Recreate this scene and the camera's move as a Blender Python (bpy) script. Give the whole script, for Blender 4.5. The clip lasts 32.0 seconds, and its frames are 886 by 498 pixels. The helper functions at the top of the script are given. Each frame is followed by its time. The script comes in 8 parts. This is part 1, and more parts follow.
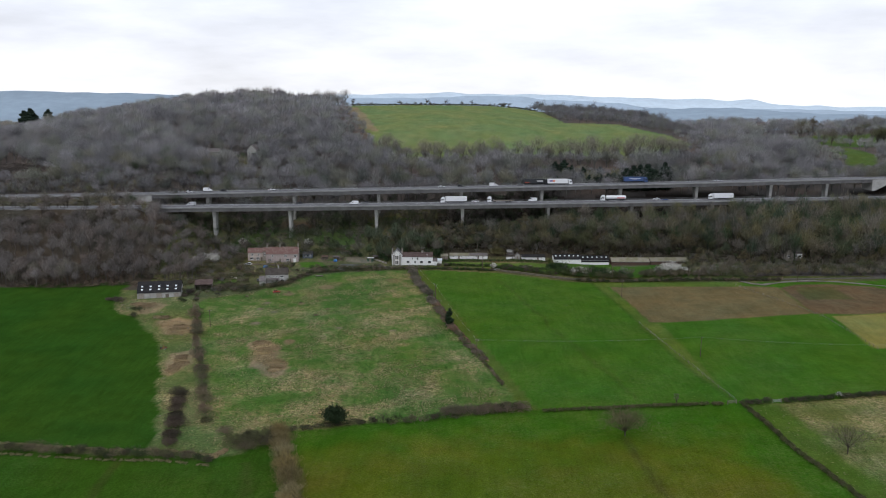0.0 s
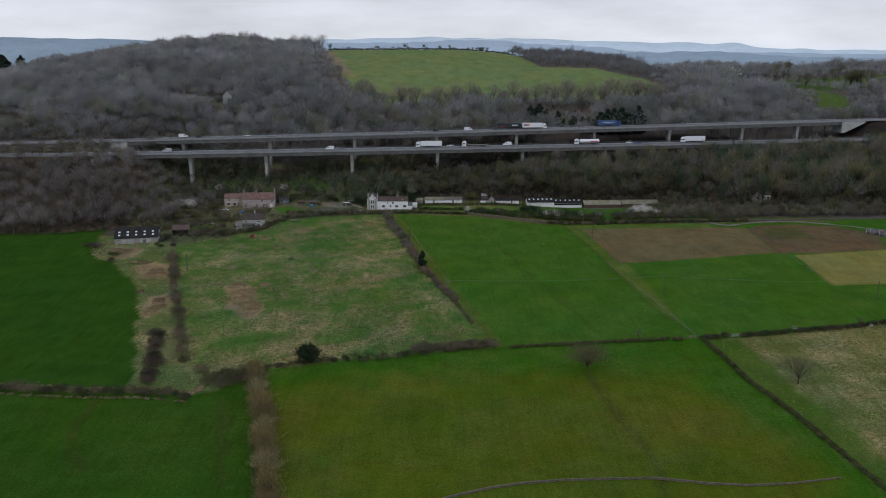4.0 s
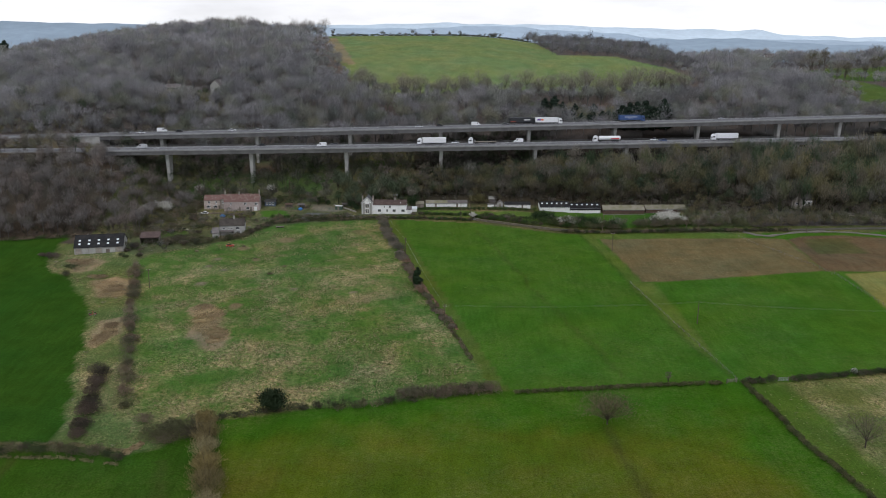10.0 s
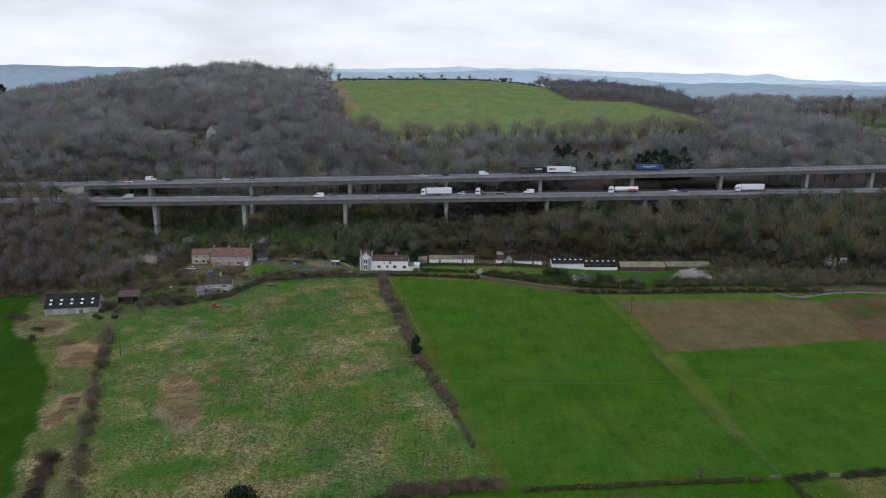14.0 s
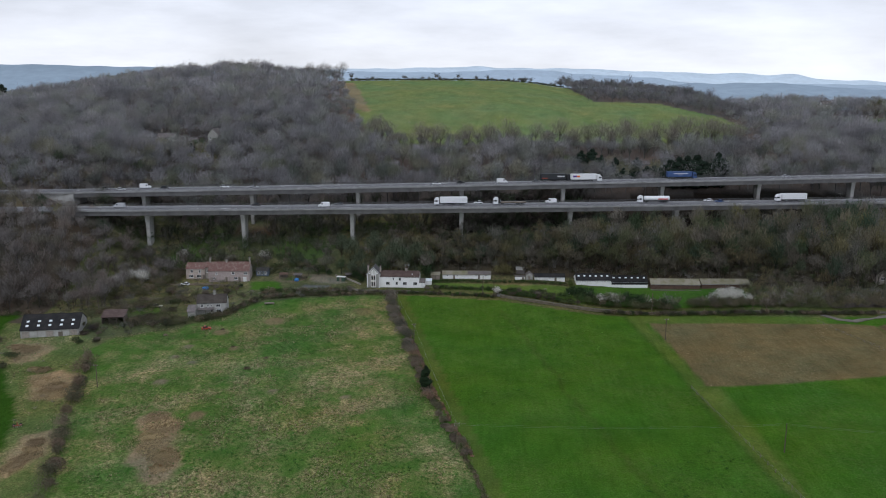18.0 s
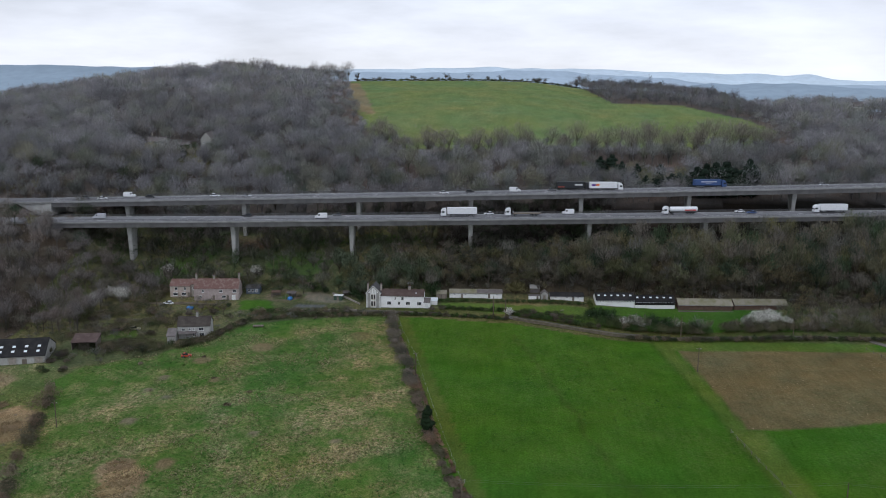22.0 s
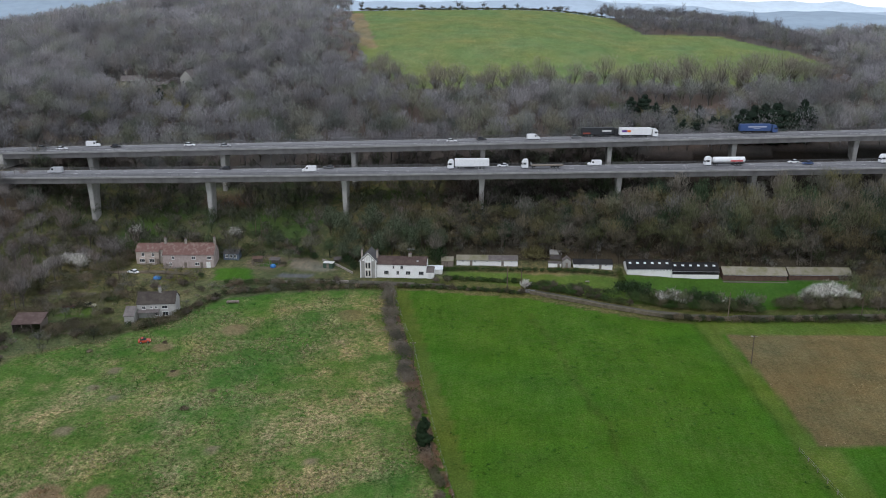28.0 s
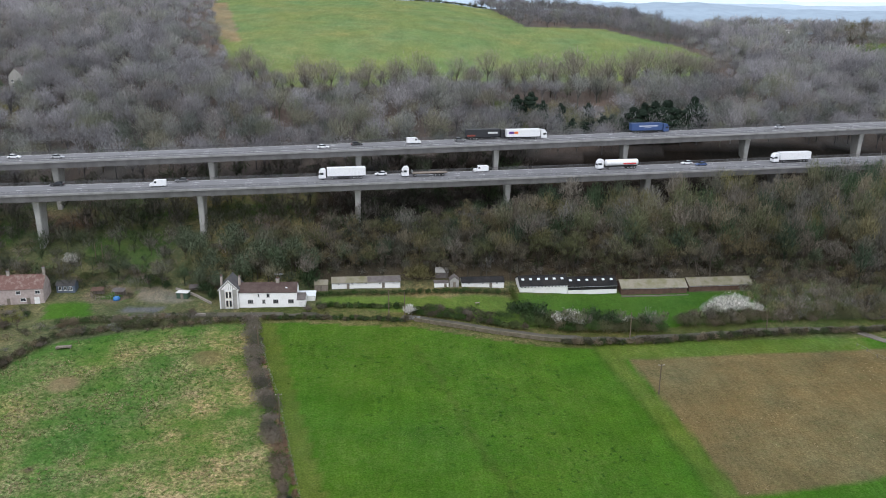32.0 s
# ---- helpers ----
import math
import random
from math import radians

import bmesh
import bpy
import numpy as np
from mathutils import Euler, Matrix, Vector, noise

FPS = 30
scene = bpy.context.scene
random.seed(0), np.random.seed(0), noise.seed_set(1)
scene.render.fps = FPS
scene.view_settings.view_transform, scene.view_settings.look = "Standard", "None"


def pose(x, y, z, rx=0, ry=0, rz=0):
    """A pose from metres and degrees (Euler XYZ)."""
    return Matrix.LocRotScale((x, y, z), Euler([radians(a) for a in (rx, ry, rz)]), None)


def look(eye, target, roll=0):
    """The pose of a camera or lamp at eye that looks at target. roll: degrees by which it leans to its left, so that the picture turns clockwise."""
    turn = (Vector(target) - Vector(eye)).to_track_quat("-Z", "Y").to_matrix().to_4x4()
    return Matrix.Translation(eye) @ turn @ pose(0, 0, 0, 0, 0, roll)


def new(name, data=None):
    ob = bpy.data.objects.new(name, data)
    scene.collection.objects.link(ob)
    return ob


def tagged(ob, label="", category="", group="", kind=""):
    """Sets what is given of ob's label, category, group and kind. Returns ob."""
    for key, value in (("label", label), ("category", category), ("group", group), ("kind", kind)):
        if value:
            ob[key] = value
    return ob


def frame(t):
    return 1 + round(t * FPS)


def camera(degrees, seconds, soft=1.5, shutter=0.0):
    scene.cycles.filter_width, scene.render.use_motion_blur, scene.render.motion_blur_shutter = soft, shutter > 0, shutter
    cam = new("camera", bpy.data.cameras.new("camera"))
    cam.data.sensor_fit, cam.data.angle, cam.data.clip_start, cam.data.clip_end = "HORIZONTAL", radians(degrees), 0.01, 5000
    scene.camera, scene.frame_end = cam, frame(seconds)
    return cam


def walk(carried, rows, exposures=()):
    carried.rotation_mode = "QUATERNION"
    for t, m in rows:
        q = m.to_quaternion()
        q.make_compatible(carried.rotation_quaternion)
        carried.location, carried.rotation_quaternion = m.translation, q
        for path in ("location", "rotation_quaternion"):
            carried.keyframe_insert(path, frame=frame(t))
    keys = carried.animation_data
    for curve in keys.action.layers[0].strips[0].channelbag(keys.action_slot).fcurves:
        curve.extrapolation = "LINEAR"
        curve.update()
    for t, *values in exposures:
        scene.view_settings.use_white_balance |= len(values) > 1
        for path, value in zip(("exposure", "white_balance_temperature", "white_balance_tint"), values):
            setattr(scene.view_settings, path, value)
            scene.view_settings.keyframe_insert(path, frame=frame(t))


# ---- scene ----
cam = camera(55.9, 32.0, soft=1.0)
PATH = [
    (0, (28.700, -463.900, 106.000), (28.698, -461.930, 105.653), 0.45),
    (0.1, (28.760, -467.600, 106.000), (28.760, -465.630, 105.655), 0.45),
    (0.2, (28.820, -471.300, 106.000), (28.821, -469.330, 105.656), 0.46),
    (0.3, (28.880, -475.000, 106.000), (28.881, -473.029, 105.658), 0.48),
    (0.4, (28.940, -478.700, 106.000), (28.942, -476.729, 105.662), 0.42),
    (0.5, (29.000, -482.400, 106.000), (29.002, -480.428, 105.665), 0.37),
    (0.6, (29.060, -486.100, 106.000), (29.062, -484.128, 105.669), 0.32),
    (0.7, (29.120, -489.800, 106.000), (29.122, -487.827, 105.672), 0.28),
    (0.8, (29.180, -493.500, 106.000), (29.182, -491.527, 105.675), 0.24),
    (0.9, (29.240, -497.200, 106.000), (29.242, -495.226, 105.679), 0.20),
    (1, (29.332, -497.175, 105.926), (29.334, -495.2, 105.605), 0.2),
    (2, (30.964, -488.287, 105.758), (30.975, -486.313, 105.437), 0.3),
    (3, (32.566, -480.269, 106.026), (32.595, -478.295, 105.705), 0.3),
    (3.5, (33.273, -476.187, 105.889), (33.309, -474.216, 105.551), 0.3),
    (4, (34.249, -471.428, 105.721), (34.284, -469.485, 105.25), 0.2),
    (4.5, (34.843, -467.288, 105.816), (34.876, -465.352, 105.318), 0.3),
    (7, (37.552, -446.136, 105.903), (37.571, -444.199, 105.403), 0.3),
    (8, (38.829, -437.866, 105.827), (38.84, -435.929, 105.326), 0.4),
    (9, (40.326, -430.083, 105.787), (40.33, -428.147, 105.286), 0.4),
    (10, (41.92, -421.43, 105.779), (41.918, -419.494, 105.277), 0.4),
    (10.5, (42.461, -417.528, 105.564), (42.456, -415.592, 105.062), 0.4),
    (11, (43.195, -413.374, 106.117), (43.186, -411.418, 105.701), 0.4),
    (12, (44.111, -405.209, 106.156), (44.098, -403.251, 105.749), 0.4),
    (13, (44.856, -397.284, 106.096), (44.838, -395.325, 105.691), 0.4),
    (13.5, (45.084, -392.679, 106.131), (45.056, -390.721, 105.726), 0.5),
    (14, (45.547, -388.927, 106.225), (45.515, -386.969, 105.82), 0.5),
    (14.5, (45.267, -384.263, 106.045), (45.217, -382.305, 105.641), 0.6),
    (17, (46.805, -363.765, 105.766), (46.734, -361.807, 105.363), 0.5),
    (18, (46.327, -355.58, 106.415), (46.253, -353.623, 106.009), 0.5),
    (19, (46.343, -347.481, 106.695), (46.264, -345.525, 106.287), 0.5),
    (20, (46.965, -338.783, 106.453), (46.876, -336.827, 106.046), 0.5),
    (21, (46.701, -330.395, 106.231), (46.608, -328.439, 105.825), 0.5),
    (22, (47.129, -322.132, 106.172), (47.026, -320.176, 105.767), 0.5),
    (23, (47.017, -314.003, 106.391), (46.909, -312.047, 105.986), 0.5),
    (24, (47.078, -306.085, 107.058), (46.965, -304.13, 106.651), 0.4),
    (27, (47.978, -281.424, 106.363), (47.844, -279.469, 105.963), 0.4),
    (27.5, (48.285, -277.099, 105.871), (48.146, -275.159, 105.407), 0.3),
    (28, (48.321, -272.786, 105.753), (48.181, -270.871, 105.193), 0.2),
    (28.5, (48.427, -268.683, 105.462), (48.285, -266.775, 104.881), 0.2),
    (29, (48.499, -264.279, 105.636), (48.354, -262.371, 105.054), 0.3),
    (29.5, (48.951, -260.149, 105.602), (48.8, -258.242, 105.02), 0.2),
    (30, (48.332, -256.183, 105.795), (48.183, -254.275, 105.213), 0.3),
    (30.5, (48.527, -251.992, 105.08), (48.375, -250.083, 104.502), 0.3),
    (31, (49.493, -247.732, 105.641), (49.362, -245.822, 105.06), 0.3),
    (31.5, (50.394, -244.024, 106.191), (50.413, -242.111, 105.608), 0.4),
    (32, (50.953, -239.658, 106.224), (51.08, -237.749, 105.643), 0.6),
]
walk(cam, [(t, look(eye, target, roll)) for t, eye, target, roll in PATH], exposures=[(0, 0.3, 6460, 13), (0.3, 0.0, 6360, 13), (1, -0.25, 6210, 13), (3.4, -0.29, 6160, 13), (4, -0.18, 6260, 13), (4.6, 0.08, 6410, 13), (8, 0.3, 6560, 13), (10.4, 0.3, 6560, 13), (11.2, 0.12, 6360, 13), (14, 0.14, 6310, 13), (23, 0.15, 6210, 13), (27.2, 0.14, 6210, 13), (27.9, 0.43, 6360, 13), (28.5, 0.87, 6510, 13), (29.5, 0.96, 6510, 13), (32, 0.96, 6510, 13)])

# ---- world and light: a bright overcast spring day ----
world = bpy.data.worlds.new("overcast_sky")
scene.world = world
world.use_nodes = True
wt = world.node_tree
wt.nodes.clear()


def wnode(kind, **values):
    n = wt.nodes.new(kind)
    for key, value in values.items():
        n.inputs[key].default_value = value
    return n


w_out = wt.nodes.new("ShaderNodeOutputWorld")
w_sky = wt.nodes.new("ShaderNodeTexSky")
w_sky.sky_type = "NISHITA"
w_sky.sun_disc = False
w_sky.sun_elevation = radians(38)
w_sky.sun_rotation = radians(200)
w_bg_sky = wnode("ShaderNodeBackground", Strength=0.06)
wt.links.new(w_sky.outputs[0], w_bg_sky.inputs[0])
w_co = wt.nodes.new("ShaderNodeTexCoord")
w_sep = wt.nodes.new("ShaderNodeSeparateXYZ")
wt.links.new(w_co.outputs["Generated"], w_sep.inputs[0])
w_ramp = wt.nodes.new("ShaderNodeValToRGB")
wt.links.new(w_sep.outputs[2], w_ramp.inputs[0])
w_ramp.color_ramp.elements[0].position = 0.0
w_ramp.color_ramp.elements[0].color = (0.87, 0.925, 0.98, 1)
w_ramp.color_ramp.elements[1].position = 1.0
w_ramp.color_ramp.elements[1].color = (0.72, 0.785, 0.885, 1)
for pos, col in ((0.012, (0.88, 0.91, 0.945, 1)), (0.05, (0.82, 0.855, 0.91, 1)), (0.11, (0.805, 0.855, 0.93, 1)), (0.25, (0.73, 0.80, 0.905, 1))):
    w_ramp.color_ramp.elements.new(pos).color = col
w_map = wt.nodes.new("ShaderNodeMapping")
w_map.inputs["Scale"].default_value = (3.4, 3.4, 15.0)
wt.links.new(w_co.outputs["Generated"], w_map.inputs[0])
w_noise = wnode("ShaderNodeTexNoise", Scale=1.3, Detail=6.0, Roughness=0.55)
wt.links.new(w_map.outputs[0], w_noise.inputs[0])
w_shade = wt.nodes.new("ShaderNodeMapRange")
w_shade.inputs["From Min"].default_value = 0.3
w_shade.inputs["From Max"].default_value = 0.72
w_shade.inputs["To Min"].default_value = 0.83
w_shade.inputs["To Max"].default_value = 1.17
wt.links.new(w_noise.outputs[0], w_shade.inputs[0])
w_mul = wt.nodes.new("ShaderNodeVectorMath")
w_mul.operation = "SCALE"
wt.links.new(w_ramp.outputs[0], w_mul.inputs[0])
wt.links.new(w_shade.outputs[0], w_mul.inputs["Scale"])
w_bg_cloud = wnode("ShaderNodeBackground", Strength=0.98)
wt.links.new(w_mul.outputs[0], w_bg_cloud.inputs[0])
w_mix = wt.nodes.new("ShaderNodeMixShader")
w_mix.inputs[0].default_value = 0.93
wt.links.new(w_bg_sky.outputs[0], w_mix.inputs[1])
wt.links.new(w_bg_cloud.outputs[0], w_mix.inputs[2])
wt.links.new(w_mix.outputs[0], w_out.inputs[0])

sun_data = bpy.data.lights.new("sun", "SUN")
sun_data.energy = 0.55
sun_data.angle = radians(25)
sun_data.color = (1.0, 0.97, 0.93)
sun = new("sun", sun_data)
sun.matrix_world = look((0, 0, 300), (60, 150, 110))

# ---- materials ----
def material(name, rough=0.8, metal=0.0):
    m = bpy.data.materials.new(name)
    m.use_nodes = True
    t = m.node_tree
    b = t.nodes["Principled BSDF"]
    b.inputs["Roughness"].default_value = rough
    b.inputs["Metallic"].default_value = metal
    return m, t, b


def node(t, kind, **values):
    n = t.nodes.new(kind)
    for key, value in values.items():
        n.inputs[key].default_value = value
    return n


def mixed(t, fac, a, b, mode="MIX"):
    n = t.nodes.new("ShaderNodeMix")
    n.data_type, n.blend_type = "RGBA", mode
    for slot, value in ((0, fac), (6, a), (7, b)):
        if hasattr(value, "links"):
            t.links.new(value, n.inputs[slot])
        elif slot == 0:
            n.inputs[0].default_value = value
        else:
            n.inputs[slot].default_value = (*value, 1) if len(value) == 3 else value
    return n.outputs[2]


def noise_fac(t, scale, lo=0.35, hi=0.65, detail=4.0, stretch=None, rough=0.6):
    co = node(t, "ShaderNodeTexCoord")
    out = co.outputs["Object"]
    if stretch:
        mp = node(t, "ShaderNodeMapping", Scale=stretch)
        t.links.new(out, mp.inputs[0])
        out = mp.outputs[0]
    n = node(t, "ShaderNodeTexNoise", Scale=scale, Detail=detail, Roughness=rough)
    t.links.new(out, n.inputs[0])
    r = node(t, "ShaderNodeMapRange")
    r.inputs["From Min"].default_value, r.inputs["From Max"].default_value = lo, hi
    t.links.new(n.outputs[0], r.inputs[0])
    return r.outputs[0]


def bumpy(t, b, scale, strength, distance=0.05, detail=4.0):
    co = node(t, "ShaderNodeTexCoord")
    n = node(t, "ShaderNodeTexNoise", Scale=scale, Detail=detail)
    t.links.new(co.outputs["Object"], n.inputs[0])
    k = node(t, "ShaderNodeBump", Strength=strength, Distance=distance)
    t.links.new(n.outputs[0], k.inputs["Height"])
    t.links.new(k.outputs[0], b.inputs["Normal"])


def worn(name, base, second, scale=0.6, fine=6.0, rough=0.85, metal=0.0, bump=0.3, vary=0.0, lo=0.4, hi=0.68, stretch=None):
    """A surface of one colour with stains of a second, at two scales."""
    m, t, b = material(name, rough, metal)
    c = mixed(t, noise_fac(t, scale, lo, hi, stretch=stretch), base, second)
    dark = tuple(v * 0.72 for v in base)
    f = node(t, "ShaderNodeMath")
    f.operation = "MULTIPLY"
    f.inputs[1].default_value = 0.45
    t.links.new(noise_fac(t, fine, 0.4, 0.7), f.inputs[0])
    c = mixed(t, f.outputs[0], c, dark)
    if vary:
        info = node(t, "ShaderNodeObjectInfo")
        hsv = node(t, "ShaderNodeHueSaturation")
        r = node(t, "ShaderNodeMapRange")
        r.inputs["To Min"].default_value, r.inputs["To Max"].default_value = 1 - vary, 1 + vary
        t.links.new(info.outputs["Random"], r.inputs[0])
        t.links.new(r.outputs[0], hsv.inputs["Value"])
        t.links.new(c, hsv.inputs["Color"])
        c = hsv.outputs[0]
    t.links.new(c, b.inputs["Base Color"])
    if rough >= 0.85:
        b.inputs["Specular IOR Level"].default_value = 0.15
    if bump:
        bumpy(t, b, fine, bump)
    return m


def leafy(name, rough=0.85, gain=1.0, thin=0.0):
    """Twigs and leaves: the colour of each plant is stored on its points, with a random shade a twig."""
    m, t, b = material(name, rough)
    a = node(t, "ShaderNodeAttribute")
    a.attribute_name = "tone"
    g = node(t, "ShaderNodeNewGeometry")
    r = node(t, "ShaderNodeMapRange")
    r.inputs["To Min"].default_value, r.inputs["To Max"].default_value = 0.82 * gain, 1.18 * gain
    t.links.new(g.outputs["Random Per Island"], r.inputs[0])
    s = node(t, "ShaderNodeVectorMath")
    s.operation = "SCALE"
    t.links.new(a.outputs["Color"], s.inputs[0])
    t.links.new(r.outputs[0], s.inputs["Scale"])
    t.links.new(s.outputs[0], b.inputs["Base Color"])
    b.inputs["Specular IOR Level"].default_value = 0.15
    if thin:
        tr = node(t, "ShaderNodeBsdfTranslucent")
        t.links.new(s.outputs[0], tr.inputs["Color"])
        mx = node(t, "ShaderNodeMixShader")
        mx.inputs[0].default_value = thin
        t.links.new(b.outputs[0], mx.inputs[1])
        t.links.new(tr.outputs[0], mx.inputs[2])
        t.links.new(mx.outputs[0], t.nodes["Material Output"].inputs["Surface"])
    return m


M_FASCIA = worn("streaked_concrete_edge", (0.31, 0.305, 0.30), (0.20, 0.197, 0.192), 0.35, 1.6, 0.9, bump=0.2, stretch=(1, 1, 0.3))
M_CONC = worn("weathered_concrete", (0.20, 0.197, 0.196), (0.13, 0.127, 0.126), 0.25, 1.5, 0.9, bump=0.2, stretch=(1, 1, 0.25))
M_CONC_LIGHT = worn("pale_concrete", (0.42, 0.415, 0.395), (0.31, 0.305, 0.285), 0.3, 2.0, 0.9, bump=0.15)
M_ROAD = worn("motorway_asphalt", (0.185, 0.185, 0.19), (0.145, 0.145, 0.15), 0.12, 2.5, 0.85, bump=0.1, stretch=(0.1, 1, 1))
M_LANE = worn("lane_asphalt", (0.10, 0.09, 0.072), (0.06, 0.062, 0.042), 0.3, 2.5, 0.9, bump=0.1)
M_LINE = worn("white_road_paint", (0.72, 0.72, 0.70), (0.5, 0.5, 0.48), 0.5, 4, 0.7, bump=0)
M_STEEL = worn("galvanised_steel", (0.36, 0.37, 0.38), (0.27, 0.27, 0.27), 1, 8, 0.5, 0.6, bump=0)
M_STEEL_DARK = worn("dull_dark_steel", (0.13, 0.132, 0.135), (0.09, 0.09, 0.09), 1, 8, 0.7, 0.2, bump=0)
M_WHITE = worn("white_render", (0.80, 0.80, 0.78), (0.68, 0.67, 0.63), 0.35, 4, 0.85, bump=0.1, lo=0.5, hi=0.8)
M_GREYWALL = worn("grey_pebbledash", (0.34, 0.335, 0.31), (0.27, 0.26, 0.235), 0.6, 8, 0.95, bump=0.4)
M_STONE = worn("rubble_stone", (0.34, 0.305, 0.265), (0.22, 0.20, 0.175), 1.1, 5, 0.95, bump=0.6)
M_PINKSTONE = worn("pinkish_rubble_stone", (0.42, 0.355, 0.33), (0.30, 0.25, 0.235), 0.9, 5, 0.95, bump=0.6)
M_DARKROOF = worn("dark_brown_roof_tiles", (0.048, 0.040, 0.035), (0.08, 0.07, 0.06), 0.5, 5, 0.95, vary=0.1, bump=0.3)
M_DARKSTONE = worn("mossy_dark_stone", (0.16, 0.135, 0.10), (0.09, 0.085, 0.05), 0.8, 4, 0.95, bump=0.5)
M_PINKWALL = worn("faded_cream_render", (0.47, 0.40, 0.35), (0.34, 0.30, 0.26), 0.6, 5, 0.9, bump=0.2)
M_TILE_RED = worn("old_red_clay_tiles", (0.16, 0.092, 0.078), (0.25, 0.19, 0.165), 0.8, 4, 0.9, vary=0.22, bump=0.3, lo=0.48, hi=0.66)
M_TILE_BROWN = worn("brown_roof_tiles", (0.074, 0.050, 0.044), (0.115, 0.085, 0.074), 0.5, 5, 0.9, vary=0.15, bump=0.3)
M_SLATE = worn("dark_slate", (0.055, 0.053, 0.055), (0.095, 0.09, 0.085), 0.5, 5, 0.75, vary=0.18, bump=0.2)
M_TILE_GREY = worn("grey_concrete_tiles", (0.115, 0.10, 0.095), (0.17, 0.155, 0.145), 0.5, 5, 0.9, vary=0.15, bump=0.3)
M_MOSSROOF = worn("mossy_asbestos_sheets", (0.24, 0.22, 0.17), (0.15, 0.145, 0.075), 0.35, 3, 0.95, vary=0.1, bump=0.3)
M_BLACKROOF = worn("black_roof_sheets", (0.018, 0.018, 0.019), (0.034, 0.032, 0.030), 0.4, 3, 0.9, vary=0.15, bump=0.1)
M_GLASS, _t, _b = material("dark_window_glass", 0.08)
_b.inputs["Base Color"].default_value = (0.03, 0.035, 0.04, 1)
M_SKYLIGHT = worn("translucent_roof_sheet", (0.72, 0.76, 0.78), (0.6, 0.63, 0.64), 1, 5, 0.35, bump=0)
M_FRAME = worn("white_window_paint", (0.74, 0.74, 0.72), (0.6, 0.6, 0.58), 2, 9, 0.5, bump=0)
M_WOOD = worn("grey_weathered_wood", (0.21, 0.18, 0.15), (0.13, 0.11, 0.09), 1.5, 8, 0.9, vary=0.2, stretch=(1, 1, 0.2))
M_POLE = worn("creosoted_pole", (0.135, 0.105, 0.075), (0.09, 0.075, 0.055), 1.2, 8, 0.9, vary=0.25, stretch=(1, 1, 0.2))
M_TIMBER_RED = worn("red_brown_boarding", (0.125, 0.08, 0.06), (0.08, 0.052, 0.043), 0.8, 5, 0.9, bump=0.2)
M_BARK = worn("grey_brown_bark", (0.14, 0.12, 0.10), (0.09, 0.085, 0.06), 1.2, 6, 0.95, bump=0.4)
M_TWIG = leafy("bare_twigs", gain=1.15, thin=0.5)
M_LEAF = leafy("leaves_and_needles", thin=0.2)
M_GRAVEL = worn("gravel_yard", (0.165, 0.15, 0.125), (0.11, 0.10, 0.08), 0.2, 3, 0.95, bump=0.2)


# ---- mesh helpers ----
def part(name, bm, mat, parent=None, label="", smooth=False):
    """Links a bmesh as one mesh object under a thing or a part."""
    me = bpy.data.meshes.new(name)
    bm.to_mesh(me)
    bm.free()
    return part_me(name, me, mat, parent, label, smooth)


def part_me(name, me, mat, parent=None, label="", smooth=False):
    if mat and not me.materials:
        me.materials.append(mat)
    if smooth:
        me.shade_smooth()
    ob = new(name, me)
    ob.parent = parent
    return tagged(ob, label) if label else ob


def base(name, m, label, category, group="", kind=""):
    e = new(name)
    e.empty_display_size = 0.5
    e.matrix_world = m
    return tagged(e, label, category, group, kind)


def slab(bm, x0, x1, y0, y1, z0, z1, bevel=0.0):
    r = bmesh.ops.create_cube(bm, size=1)
    bmesh.ops.scale(bm, vec=(x1 - x0, y1 - y0, z1 - z0), verts=r["verts"])
    bmesh.ops.translate(bm, vec=((x0 + x1) / 2, (y0 + y1) / 2, (z0 + z1) / 2), verts=r["verts"])
    if bevel:
        edges = list({e for v in r["verts"] for e in v.link_edges})
        bmesh.ops.bevel(bm, geom=edges, offset=bevel, segments=1, affect="EDGES")
    return bm


def box(x0, x1, y0, y1, z0, z1, bevel=0.0):
    return slab(bmesh.new(), x0, x1, y0, y1, z0, z1, bevel)


def rod(bm, a, b, ra, rb, sides=6):
    """A tapered round bar from a to b."""
    a, b = Vector(a), Vector(b)
    q = (b - a).to_track_quat("Z", "Y")
    rings = []
    for p, r in ((a, ra), (b, rb)):
        rings.append([bm.verts.new(p + q @ Vector((r * math.cos(2 * math.pi * k / sides), r * math.sin(2 * math.pi * k / sides), 0))) for k in range(sides)])
    for k in range(sides):
        bm.faces.new((rings[0][k], rings[0][(k + 1) % sides], rings[1][(k + 1) % sides], rings[1][k]))
    bm.faces.new(rings[1])
    bm.faces.new(rings[0][::-1])
    return bm


def prism(bm, profile, x0, x1, axis="x"):
    """A closed outline of (across, up) pairs, drawn out along x (or y)."""
    put = (lambda s, a, b: (s, a, b)) if axis == "x" else (lambda s, a, b: (a, s, b))
    one, two = ([bm.verts.new(put(s, a, b)) for a, b in profile] for s in (x0, x1))
    n = len(profile)
    for k in range(n):
        bm.faces.new((one[k], one[(k + 1) % n], two[(k + 1) % n], two[k]))
    bm.faces.new(one[::-1])
    bm.faces.new(two)
    bmesh.ops.recalc_face_normals(bm, faces=bm.faces)
    return bm


